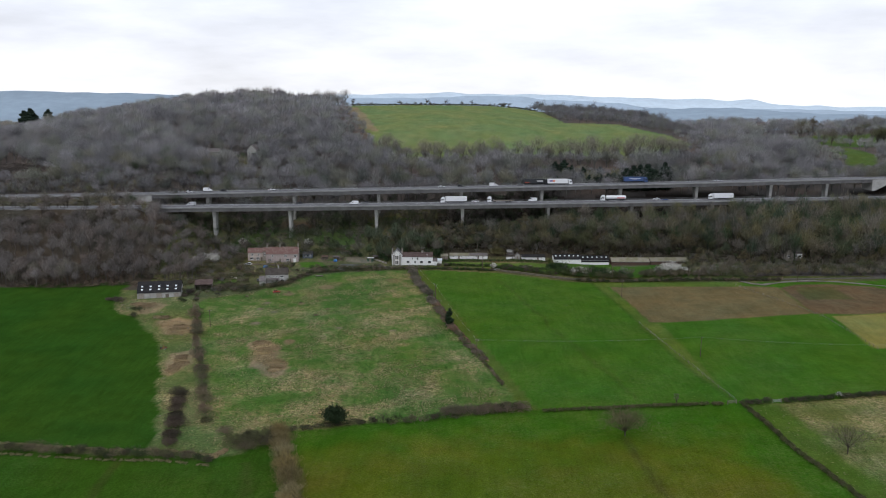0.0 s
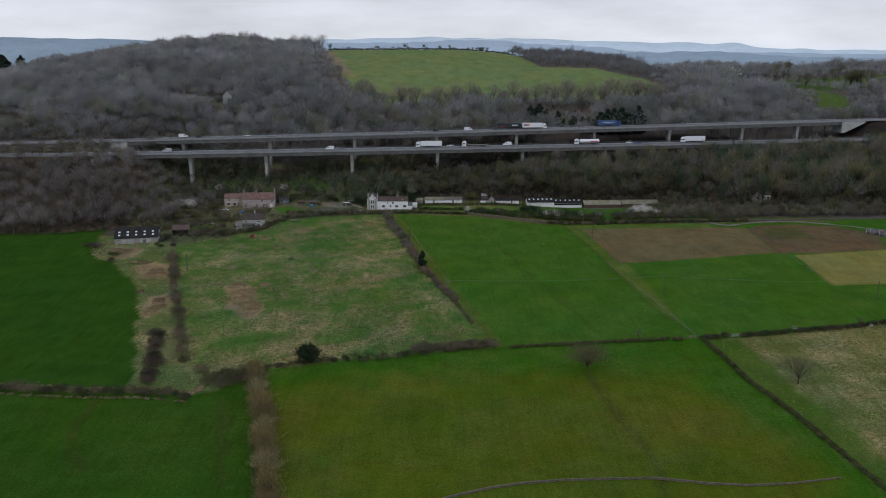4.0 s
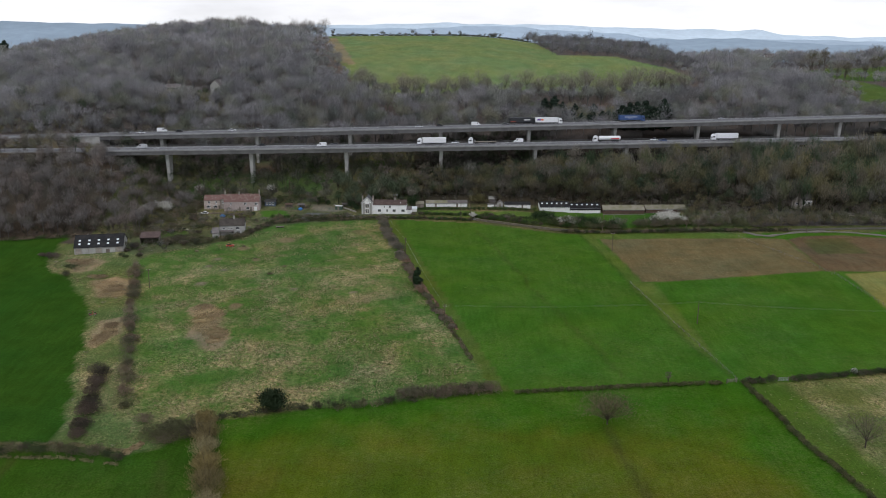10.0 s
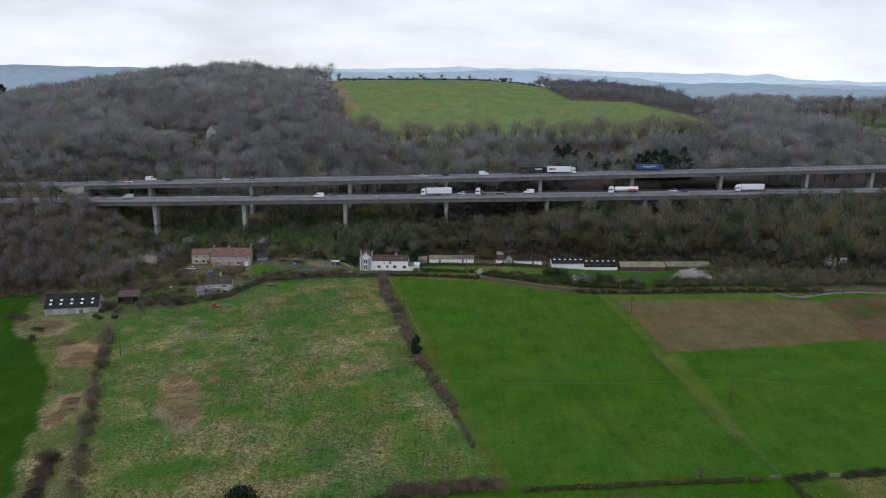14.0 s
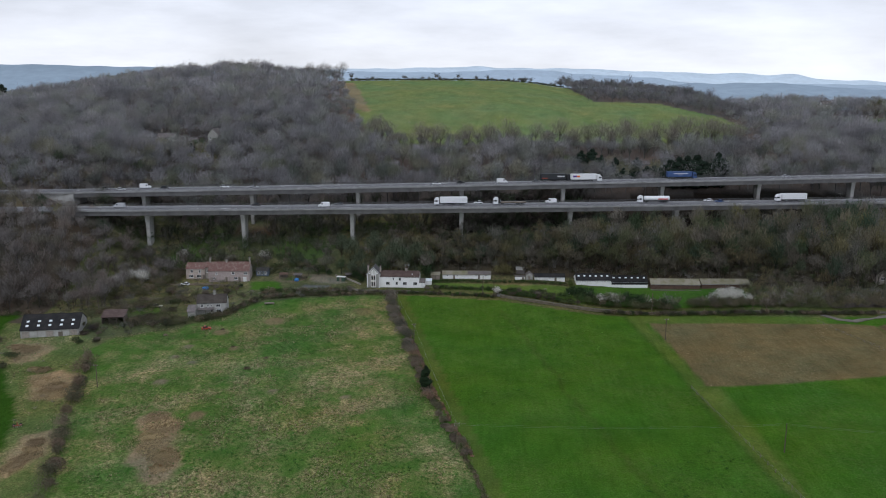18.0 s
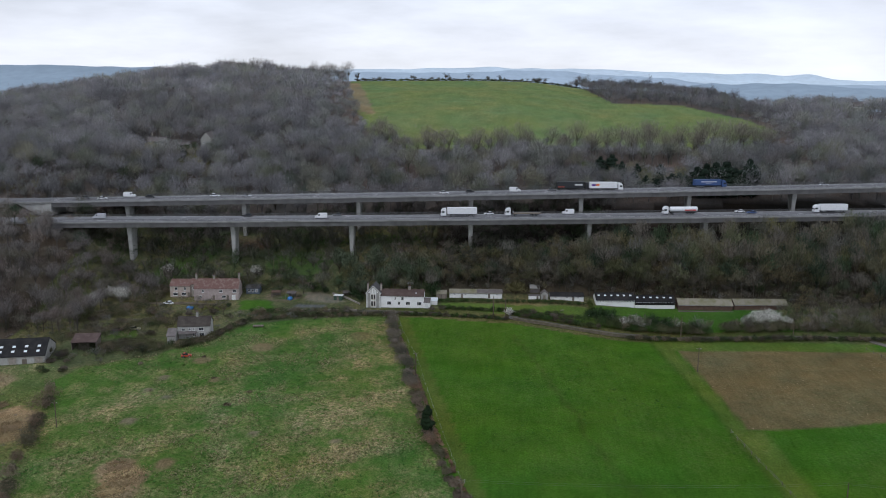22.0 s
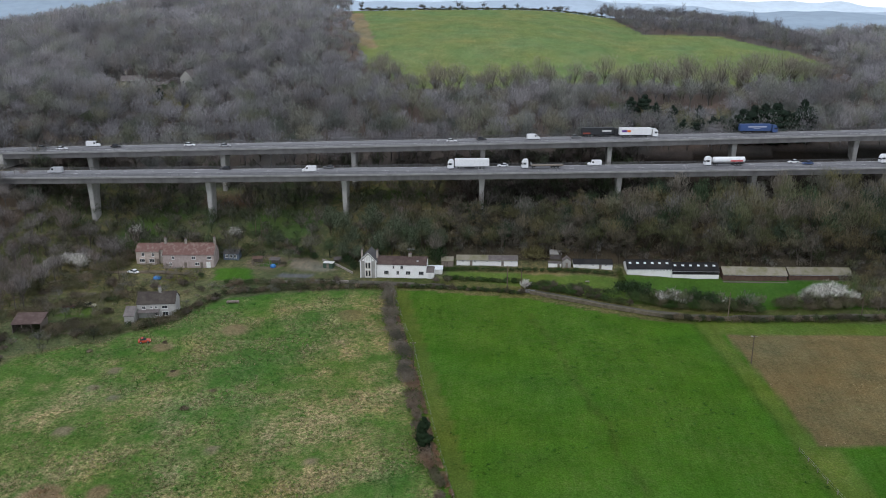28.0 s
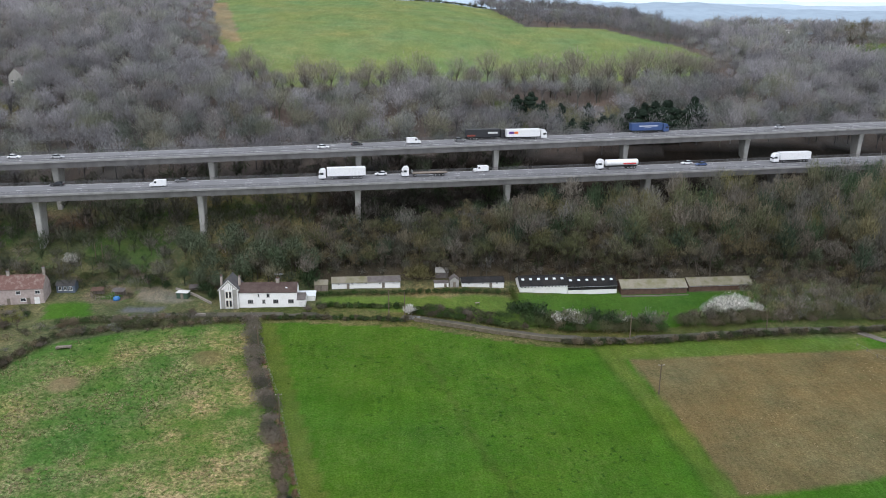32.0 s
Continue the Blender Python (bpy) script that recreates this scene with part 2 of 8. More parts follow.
def raw_mesh(name, verts, tris, tones=None, normals=None):
    """A mesh of triangles from arrays, with a colour a point."""
    me = bpy.data.meshes.new(name)
    verts, tris = np.asarray(verts, np.float32), np.asarray(tris, np.int32)
    me.vertices.add(len(verts))
    me.vertices.foreach_set("co", verts.ravel())
    me.loops.add(3 * len(tris))
    me.loops.foreach_set("vertex_index", tris.ravel())
    me.polygons.add(len(tris))
    me.polygons.foreach_set("loop_start", np.arange(0, 3 * len(tris), 3, dtype=np.int32))
    me.polygons.foreach_set("loop_total", np.full(len(tris), 3, np.int32))
    me.update(calc_edges=True)
    if tones is not None:
        at = me.attributes.new("tone", "FLOAT_COLOR", "POINT")
        at.data.foreach_set("color", np.c_[np.asarray(tones, np.float32), np.ones(len(verts), np.float32)].ravel())
    if normals is not None:
        me.normals_split_custom_set_from_vertices(np.asarray(normals, np.float32))
    return me


# ---- the lie of the land ----
def ss(a, b, x):
    x = np.clip((np.asarray(x, float) - a) / (b - a), 0, 1)
    return x * x * (3 - 2 * x)


def up_y(x):
    """The line of the upper carriageway."""
    return 60.3 + 0.128 * x + 0.00006 * x * x


RIDGE_X = [-900, -500, -376, -344, -296, -259, -217, -200, -164, -122, -91, -65, 44, 97, 120, 180, 227, 253, 274, 336, 409, 450, 520, 900]
RIDGE_Z = [55, 72, 80, 84, 87, 95, 100, 103, 104, 102, 101, 102, 103, 102, 100, 98.5, 94, 84, 82, 83, 82, 86, 86, 70]
RISE_Y = [-10, 5, 18, 30, 45, 60, 100, 137, 204, 280, 356, 430, 700, 1300]
RISE = [0.0, 0.008, 0.03, 0.12, 0.18, 0.24, 0.43, 0.58, 0.79, 0.92, 1, 1, 0.6, 0.0]


def land(x, y):
    """The height of the ground: fields that climb gently to the lane, then the wooded hill."""
    x, y = np.asarray(x, float), np.asarray(y, float)
    field = 0.0754 * (np.clip(y, -330, -8) + 188.5) - 2.6 * ss(70, 125, x) * ss(-80, -20, y)
    spur = 52 * ss(-95, -142, x) * ss(-75, -10, y) * ss(150, 60, y) + 16 * ss(280, 400, x) * ss(20, 60, y) * ss(330, 160, y)
    z = field + (np.interp(x, RIDGE_X, RIDGE_Z) - 14) * np.interp(y + spur, RISE_Y, RISE)
    u = y - (60.3 + 0.128 * x + 0.00006 * x * x)
    for low, high, level, under, a, b in ((-26.5, -10.5, 44.2 + 0.004 * x, 37.6, -139, -152), (-4.5, 11.5, 51.5 + 0.0155 * x, 43.0, -157, -176)):
        k = ss(-60, -90, x) * ss(low - 4, low, u) * ss(high + 9, high, u)
        f = ss(a, b, x)
        z = z * (1 - k) + k * (np.minimum(z, under + (level - under) * f) * (1 - f) + level * f)
    for low, high, level, a, b in ((-26.5, -10.5, 44.2 + 0.004 * x, 330, 345), (-4.5, 11.5, 51.5 + 0.0155 * x, 324, 346)):
        k = ss(a, b, x) * ss(low - 5, low, u) * ss(high + 9, high, u)
        z = z * (1 - k) + level * k
    return z


def gz(x, y):
    return float(land(x, y))


def inside(px, py, poly):
    """Which of the points lie in the outline."""
    hit = np.zeros(px.shape, bool)
    for (xa, ya), (xb, yb) in zip(poly, poly[1:] + poly[:1]):
        if ya != yb:
            hit ^= ((ya > py) != (yb > py)) & (px < (xb - xa) * (py - ya) / (yb - ya) + xa)
    return hit


def near_line(px, py, line):
    """The distance from the points to a bent line."""
    d = np.full(px.shape, 1e9)
    for (xa, ya), (xb, yb) in zip(line, line[1:]):
        k = np.clip(((px - xa) * (xb - xa) + (py - ya) * (yb - ya)) / ((xb - xa) ** 2 + (yb - ya) ** 2), 0, 1)
        d = np.minimum(d, np.hypot(px - xa - k * (xb - xa), py - ya - k * (yb - ya)))
    return d


LINE_MID = [(10.5, -8), (14, -29), (18, -45), (25, -72), (31.4, -100), (38, -122), (44.5, -140.7), (51.5, -166), (57.3, -188)]
LINE_LOW = [(57.2, -185.5), (42.7, -190), (30.7, -193.5), (13, -197), (-2.7, -198), (-15.6, -202), (-23, -204)]
LINE_WEST = [(-88, -82), (-76, -121), (-67, -148), (-58.5, -174), (-54, -190), (-50, -199)]
LINE_SCRUB = [(-67.8, -173), (-61.3, -197.5), (-56.8, -216)]
LINE_SW = [(-210, -212), (-103.7, -218), (-75.4, -221), (-57.6, -221), (-42, -224)]
LINE_SOUTH = [(-24, -208), (-20.4, -222), (-14.6, -243), (-11.8, -259), (-7.2, -275), (-3, -300)]
LINE_BOX = [(63.6, -187.4), (84, -185.3), (105.2, -182.6), (128.7, -180.5)]
LINE_DIAG = [(135.2, -178.8), (138.2, -196), (140.2, -212.6), (143.3, -224), (145.8, -235.5), (147.8, -243.3), (151, -262), (154.5, -280), (157, -292)]
LINE_EAST_A = [(136.2, -180), (146.3, -178.3)]
LINE_EAST_B = [(150.6, -178.2), (171.3, -174.4), (194.6, -170.7), (211.5, -166.8), (260, -158)]
LINE_WALL = [(28, -284), (40.3, -278), (50.8, -274.3), (60, -272.3), (70.5, -271), (82.7, -270.6), (94.8, -270.4), (107.6, -272.9), (117.7, -274), (130, -273.4), (144.8, -270.8)]
LINE_LANE = [(-26, -2.6), (-12, -2.2), (0, -2.4), (25, -3), (45, -5.5), (58, -6.5), (68, -10), (80, -14.5), (95, -17.6), (110, -17.4), (130, -16.2), (160, -13), (200, -12), (260, -8), (330, -6)]
LINE_TRACK = [(191.5, -15), (196, -20.5), (202, -22), (211, -17.5), (220, -15.2), (231, -13.5), (245, -15), (266, -22), (285, -34)]
FIELD_ROUGH = [(-90.7, -75), (-87, -61), (-69.5, -51), (-52, -36), (-45.8, -20), (-28, -14), (10, -9)] + LINE_MID[1:] + LINE_LOW[1:] + LINE_WEST[::-1][:-1]
FIELD_BROWN = [(117, -29), (123, -93), (152, -89), (163.6, -86), (204, -78), (208, -27.5), (196, -26), (188, -26)]
FIELD_BROWN_EAST = [(208.5, -28), (204.5, -78), (230, -78), (262, -72), (275, -40), (259, -24), (237, -20), (218, -22)]
FIELD_YELLOW = [(212, -81.5), (211, -123), (260, -120), (290, -76), (262, -73)]
FIELD_WEST = [(-700, -50), (-170, -47), (-134, -40), (-133, -44), (-132, -62), (-130, -75), (-124, -85), (-113, -92), (-103, -107), (-96, -113), (-91, -124), (-84.4, -142), (-78, -160), (-79, -164), (-75, -174), (-70, -187), (-63, -210), (-61.5, -218), (-103, -216), (-700, -206)]
FIELD_SOUTH = LINE_LOW + LINE_SOUTH + [(20, -700), (300, -700), (158, -290)] + LINE_DIAG[::-1][1:] + LINE_BOX[::-1]
FIELD_SE = LINE_DIAG + [(170, -400), (700, -400), (700, -130)] + LINE_EAST_B[::-1]
FIELD_SCRUB = [(-127, -50), (-131, -62), (-130, -75), (-124, -85), (-113, -92), (-103, -107), (-96, -113), (-91, -124), (-84.4, -142), (-78, -160), (-79, -164), (-75, -174), (-70, -187), (-63, -210), (-61.5, -218), (-42, -224), (-24, -206), (-45, -204)] + LINE_WEST[::-1] + [(-93, -64)]
FIELD_SW = [(-700, -214)] + LINE_SW[1:] + [(-24, -210)] + LINE_SOUTH[1:] + [(0, -700), (-700, -700)]
FIELD_HILL = [(-68, 380), (-62, 340), (-42, 225), (-24, 172), (4, 140), (45, 144), (107, 155), (162, 163), (206, 172), (224, 205), (214, 240), (179, 273), (132, 276), (124, 345), (118, 400), (60, 420), (-20, 420)]
FIELD_FAR = [(334, 268), (352, 258), (372, 246), (403, 258), (470, 252), (490, 335), (410, 336), (380, 330), (342, 300)]
FIELD_FAR_LOW = [(331, 160), (352, 165), (374, 203), (370, 242), (344, 248), (345, 203)]
GARDENS = [(30, 3), (30, 9.4), (60, 10), (88, 10), (95, 5), (150, 2), (148, -5), (108, -9), (92, -11), (72, -7), (50, -1)]
YARD = [(-36.4, 17.5), (-22, 18.2), (-9, 12.5), (-3, 1.6), (-17.5, -2), (-31, -0.6), (-42.5, 10), (-42.4, 17)]
COTTAGE_LAWN = [(-56, 7), (-48, 9), (-43, 8), (-37, -1.5), (-52, -3.3)]
PATCH = [(-54.1, -123.3), (-51.3, -118.8), (-46.4, -118.7), (-41, -124.6), (-38.9, -132), (-39.1, -136), (-35.5, -142.4), (-31.9, -149.4), (-31.7, -155.7), (-34.6, -159.2), (-38.6, -158.4), (-43.1, -152.8), (-46.7, -150.6), (-48.5, -138.7)]
STRAW_HEAPS = [[(-101, -95), (-93, -91), (-83, -96), (-80, -106), (-84, -114), (-92, -113), (-97, -106)], [(-82, -137), (-76, -133), (-70, -138), (-71, -150), (-75, -160), (-79, -158)], [(-122, -70), (-112, -67), (-104, -73), (-106, -84), (-115, -86)]]


# grassy hillocks and scraped hollows in the rough pasture: middle, radius, tone
OLIVE_TURF, TAN_TURF, PALE_TURF = (0.135, 0.12, 0.055), (0.185, 0.145, 0.085), (0.185, 0.165, 0.11)
HILLOCKS = [(1.4, -29.8, 5.6, OLIVE_TURF), (-31.7, -41.8, 4.6, TAN_TURF), (-55.9, -99.3, 3.2, PALE_TURF), (-36.8, -121.4, 3.2, TAN_TURF), (-57, -69.2, 2.6, PALE_TURF), (-40, -69.2, 2.2, TAN_TURF), (-58.7, -78.9, 2.6, PALE_TURF), (-50.8, -83.4, 2.4, PALE_TURF), (-49.4, -54.5, 3.4, TAN_TURF), (-17.6, -104.2, 2.2, PALE_TURF), (6.4, -107.2, 2.2, PALE_TURF), (-26.6, -78, 1.8, OLIVE_TURF)]
# middle, reach and depth of the broad drifts of dead grass (below zero: lush green)
STRAW_DRIFTS = [(-76, -72, 16, -1.1), (-78, -96, 10, -0.7), (-38, -84, 13, 0.8), (-36, -106, 11, 0.9), (17, -91, 9, 0.7), (16, -171, 16, 0.7), (42, -170, 9, 0.6), (-40, -177, 16, 0.8), (-8, -181, 13, 0.6), (7, -60, 16, -0.5), (20, -140, 18, -0.7), (-29, -146, 8, -0.8), (38, -156, 8, -0.5), (-4, -117, 10, 0.4), (1, -41, 8, 0.6), (-30, -65, 9, -0.5), (-14, -56, 10, 0.8)]


def thatch(x, y):
    """How far dead straw prevails over green in rough grass, about -2 to 2, in drifts of 5 to 40 m."""
    rng = np.random.default_rng(77)
    d = np.zeros(np.shape(x))
    for k in range(60):
        a, w = rng.uniform(0, 6.28), rng.uniform(0.12, 1.1)
        d += np.sin(w * (x * math.cos(a) + y * math.sin(a)) + rng.uniform(0, 6.28)) / (0.35 + w)
    for cx, cy, wide, high in STRAW_DRIFTS:
        d = d + 7.6 * high * np.exp(-((x - cx) ** 2 + (y - cy) ** 2) / wide ** 2)
    return d / 7.6


# ---- ground ----
def ground():
    xs = np.unique(np.r_[np.linspace(-4700, -900, 20), np.linspace(-900, -330, 40), np.arange(-330, -140, 4.0), np.arange(-140, 215, 1.5), np.arange(215, 432, 4.0), np.linspace(440, 900, 40), np.linspace(900, 4700, 20)])
    ys = np.unique(np.r_[np.linspace(-1400, -340, 24), np.arange(-340, -228, 4.0), np.arange(-228, 20, 1.25), np.arange(20, 460, 5.0), np.linspace(460, 1400, 50), np.linspace(1400, 4600, 20)])
    gx, gy = np.meshgrid(xs, ys)
    z = land(gx, gy)
    rng = np.random.default_rng(5)
    wob = np.zeros_like(z)
    for k in range(40):
        a, w, ph = rng.uniform(0, 6.28), rng.uniform(0.05, 0.9), rng.uniform(0, 6.28)
        wob += np.sin(w * (gx * math.cos(a) + gy * math.sin(a)) + ph) / (1 + 6 * w)
    wob /= wob.std()
    close = ss(900, 430, np.abs(gx)) * ss(500, 430, gy)
    z = z + 0.12 * wob * close
    for cx, cy, r, _ in HILLOCKS:
        z = z + 0.22 * r * np.exp(-((gx - cx) ** 2 + (gy - cy) ** 2) / (0.6 * r) ** 2)
    px, py = gx + 0.7 * wob, gy + 0.7 * np.roll(wob, 40, 1)
    col = np.zeros((*gx.shape, 3))
    straw = np.zeros(gx.shape)
    col[:] = (0.128, 0.116, 0.105)
    col[gy > 520] = (0.075, 0.10, 0.06)
    lawn, olive = (0.030, 0.082, 0.011), (0.068, 0.108, 0.008)

    def lay(poly, tone, dry, soft=True):
        ax, ay = (px, py) if soft else (gx, gy)
        k = sum(inside(ax + dx, ay + dy, poly).astype(float) for dx, dy in ((0, 0), (0.6, 0.3), (-0.6, -0.3), (0.3, -0.6), (-0.3, 0.6))) / 5
        col[:] = col * (1 - k[..., None]) + np.array(tone) * k[..., None]
        straw[:] = straw * (1 - k) + dry * k

    rough = (gy < 14) & (gx < 8)
    col[rough], straw[rough] = (0.075, 0.112, 0.036), 0.6
    copse = (gy < 22) & (gy > -50) & (gx < -126)
    col[copse], straw[copse] = (0.085, 0.075, 0.058), 0.0
    farm = (gy < 19) & (gy > -70) & (gx > -125) & (gx < 200)
    col[farm], straw[farm] = (0.084, 0.104, 0.048), 0.5
    field_zone = (gy < -6) & (gx > 8)
    col[field_zone], straw[field_zone] = (0.046, 0.128, 0.013), 0.08
    low = gy < -230
    col[low], straw[low] = olive, 0.05
    lay(FIELD_WEST, lawn, 0.0)
    lay(FIELD_SW, (0.030, 0.084, 0.008), 0.05)
    lay(FIELD_SOUTH, olive, 0.1)
    lay(FIELD_SE, (0.105, 0.135, 0.036), 0.85)
    lay(FIELD_SCRUB, (0.085, 0.135, 0.04), 0.85)
    lay(FIELD_ROUGH, (0.056, 0.138, 0.024), 0.95)
    lay(FIELD_BROWN, (0.138, 0.114, 0.054), 0.2, False)
    lay(FIELD_BROWN_EAST, (0.118, 0.086, 0.050), 0.15, False)
    lay([(216, -26), (213, -52), (236, -50), (240, -24)], (0.088, 0.088, 0.035), 0.1)
    lay(FIELD_YELLOW, (0.205, 0.20, 0.055), 0.2, False)
    lay(FIELD_HILL, (0.158, 0.232, 0.088), 0.3)
    lay(FIELD_FAR, (0.075, 0.132, 0.036), 0.2)
    lay(FIELD_FAR_LOW, (0.075, 0.132, 0.033), 0.2)
    lay([(98, 107), (152, 107), (152, 131), (98, 131)], (0.085, 0.13, 0.045), 0.3)
    lay([(-146, 116), (-146, 141), (-104, 144), (-104, 116)], (0.11, 0.13, 0.065), 0.4)
    verge = (near_line(gx, gy, LINE_LANE) < 6) & (gx > -60) & (gx < 270)
    col[verge], straw[verge] = (0.060, 0.084, 0.024), 0.35
    lay([(-100, -55), (-60, -38), (-45, -18), (5, -7), (5, 22), (-110, 22)], (0.082, 0.104, 0.048), 0.5)
    under = (gy > 14) & (gy < 66 + 0.14 * gx) & (gx > -125)
    col[under], straw[under] = (0.078, 0.105, 0.052), 0.5
    for spot in ([(-98, 24), (-84, 22), (-70, 38), (-78, 48), (-92, 40)], [(-50, 28), (-30, 24), (-16, 34), (-28, 44), (-48, 40)], [(-44, 46), (-6, 48), (20, 52), (20, 58), (-40, 54)]):
        lay(spot, (0.048, 0.104, 0.028), 0.2)
    strip = (gy > up_y(gx) - 12) & (gy < up_y(gx) - 3) & (gx < -112)
    col[strip], straw[strip] = (0.085, 0.078, 0.055), 0.2
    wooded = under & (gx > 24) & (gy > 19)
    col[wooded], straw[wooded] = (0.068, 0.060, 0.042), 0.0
    # shade between and under the decks, put into the soil colour
    deck_shade = (gy > 37 + 0.13 * gx) & (gy < 72 + 0.14 * gx) & (gx > 30)
    col[deck_shade], straw[deck_shade] = (0.042, 0.037, 0.031), 0.0
    lay(GARDENS, (0.085, 0.158, 0.032), 0.1)
    lay(COTTAGE_LAWN, (0.06, 0.15, 0.022), 0.05)
    lay([(-70, -5), (-62, -6), (-57, -3), (-58, 3), (-68, 2)], (0.11, 0.135, 0.03), 0.3)
    lay([(-92, -28), (-82, -28), (-80, -35), (-92, -36)], (0.07, 0.13, 0.03), 0.2)
    lay(YARD, (0.095, 0.105, 0.05), 0.5)
    lay([(-41, 12), (-35, 17), (-29, 15), (-31, 9), (-38, 8)], (0.062, 0.14, 0.03), 0.1)
    lay([(-31, 17), (-22, 18), (-14, 11), (-10, 6), (-16, 5), (-27, 8)], (0.20, 0.18, 0.14), 0.3)
    lay([(-31, 0.5), (-20, -0.5), (-18, 3.5), (-30, 4.5)], (0.15, 0.148, 0.145), 0.1)
    k = ss(1.6, 0.9, np.abs(np.hypot((gx + 37) / 1.3, gy - 13) - 4.6))[..., None] * (gx < -30)[..., None]
    col[:] = col * (1 - k) + np.array((0.16, 0.135, 0.095)) * k
    lay(PATCH, (0.27, 0.205, 0.125), 0.3)
    for cx, cy, r, tone in HILLOCKS:
        k = 0.9 * ss(r * 1.05, r * 0.6, np.hypot(gx - cx, gy - cy) * (1 + 0.1 * wob))
        col[:] = col * (1 - k[..., None]) + np.array(tone) * k[..., None]
        straw[:] = straw * (1 - 0.8 * k)
    for heap in STRAW_HEAPS:
        lay(heap, (0.27, 0.215, 0.13), 0.5)
    lay([(91, -6), (91, 13), (126, 15), (172, 15), (172, -6), (130, -10)], (0.050, 0.125, 0.020), 0.08)
    lay([(108.5, -19.4), (119.8, -109), (126, -150), (134, -178), (128, -93), (123, -93), (115.5, -30), (190, -25.5), (190, -18)], (0.078, 0.135, 0.022), 0.15, False)
    k = ss(1.6, 0.4, near_line(gx, gy, [(108.5, -19.4), (119.8, -109), (125.6, -147), (134, -178)]))[..., None]
    col[:] = col * (1 - k) + np.array((0.034, 0.088, 0.012)) * k * 0.6 + col * k * 0.4
    south = inside(px, py, FIELD_SOUTH)
    edge = np.minimum(near_line(gx, gy, LINE_BOX), np.minimum(near_line(gx, gy, LINE_DIAG) * 1.5, near_line(gx, gy, LINE_LOW) * 1.2))
    k = (ss(34, 8, edge + 4 * wob) * 0.9)[..., None]
    col[south] = (col * (1 - k) + np.array((0.030, 0.112, 0.007)) * k)[south]
    k = (ss(-0.2, 1.6, wob) * ss(14, 40, edge) * 0.5)[..., None]
    col[south] = (col * (1 - k) + np.array((0.094, 0.104, 0.012)) * k)[south]
    east = inside(px, py, FIELD_SE)
    k = ss(15, 9, near_line(gx, gy, LINE_DIAG) + 1.5 * wob)
    straw[east] *= (1 - 0.85 * k)[east]
    col[east] = (col * (1 - k[..., None]) + np.array((0.062, 0.124, 0.016)) * k[..., None])[east]
    pale = inside(gx, gy, [(10, -8), (57, -186), (62, -186), (30, -60), (17, -8)])
    col[pale] = (0.075, 0.125, 0.022)
    hillside_scar = inside(px, py, [(-64, 345), (-55, 345), (-24, 200), (-40, 215)])
    col[hillside_scar] = (0.25, 0.21, 0.13)
    bank = inside(px, py, [(-72, 44), (-50, 44), (-52, 54), (-70, 54)])
    col[bank] = (0.145, 0.088, 0.062)
    for path, wide, deep in (([(57.4, -24), (63, -46), (71, -74), (85, -125), (99, -176)], 1.6, 0.3), ([(88.5, -207), (92, -235), (97, -258), (95, -280)], 2.6, 0.5), ([(-70, -225), (-71, -248), (-61, -266)], 2.2, 0.5), ([(-30, -226), (-20, -272)], 2.6, 0.4)):
        k = ss(wide, 0.4, near_line(px, py, path))[..., None] * deep
        col[:] = col * (1 - k) + np.array((0.045, 0.055, 0.016)) * k
    straw *= np.where(straw > 0.5, np.clip(0.74 + 0.3 * thatch(gx, gy), 0.15, 1.3), 1)
    nx, ny = len(xs), len(ys)
    idx = np.arange(nx * ny).reshape(ny, nx)
    a, b, c, e = idx[:-1, :-1].ravel(), idx[:-1, 1:].ravel(), idx[1:, 1:].ravel(), idx[1:, :-1].ravel()
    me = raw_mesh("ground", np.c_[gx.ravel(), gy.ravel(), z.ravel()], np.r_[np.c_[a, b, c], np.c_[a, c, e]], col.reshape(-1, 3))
    at = me.attributes.new("straw", "FLOAT", "POINT")
    at.data.foreach_set("value", straw.ravel().astype(np.float32))
    m, t, bs = material("grass_and_soil", 0.95)
    bs.inputs["Specular IOR Level"].default_value = 0.0
    tone, dry = node(t, "ShaderNodeAttribute"), node(t, "ShaderNodeAttribute")
    tone.attribute_name, dry.attribute_name = "tone", "straw"
    big = noise_fac(t, 0.035, 0.40, 0.60, 4)
    clump = noise_fac(t, 0.62, 0.36, 0.62, 8, rough=0.8)
    fine = noise_fac(t, 2.4, 0.3, 0.72, 5)
    lush = noise_fac(t, 0.5, 0.5, 0.68, 6, rough=0.7)

    def maths(op, a, b, clamp=False):
        n = node(t, "ShaderNodeMath")
        n.operation, n.use_clamp = op, clamp
        for slot, value in ((0, a), (1, b)):
            if hasattr(value, "links"):
                t.links.new(value, n.inputs[slot])
            else:
                n.inputs[slot].default_value = value
        return n.outputs[0]

    patchy = maths("MULTIPLY", maths("ADD", maths("MULTIPLY", big, 0.85), 0.3), clump)
    tufts = maths("MULTIPLY", patchy, maths("ADD", maths("MULTIPLY", fine, 0.9), 0.6))
    k4 = maths("MULTIPLY", tufts, dry.outputs["Fac"], True)
    green = mixed(t, maths("MULTIPLY", maths("MULTIPLY", lush, dry.outputs["Fac"]), 0.7), tone.outputs["Color"], (0.028, 0.112, 0.022))
    c = mixed(t, k4, green, (0.33, 0.275, 0.145))
    # light tips and shadows of tussocks, painted into the colour as noise
    tuft_shading = maths("ADD", 1.0, maths("MULTIPLY", maths("MULTIPLY", maths("SUBTRACT", noise_fac(t, 1.15, 0.36, 0.64, 3), 0.5), dry.outputs["Fac"]), 0.75))
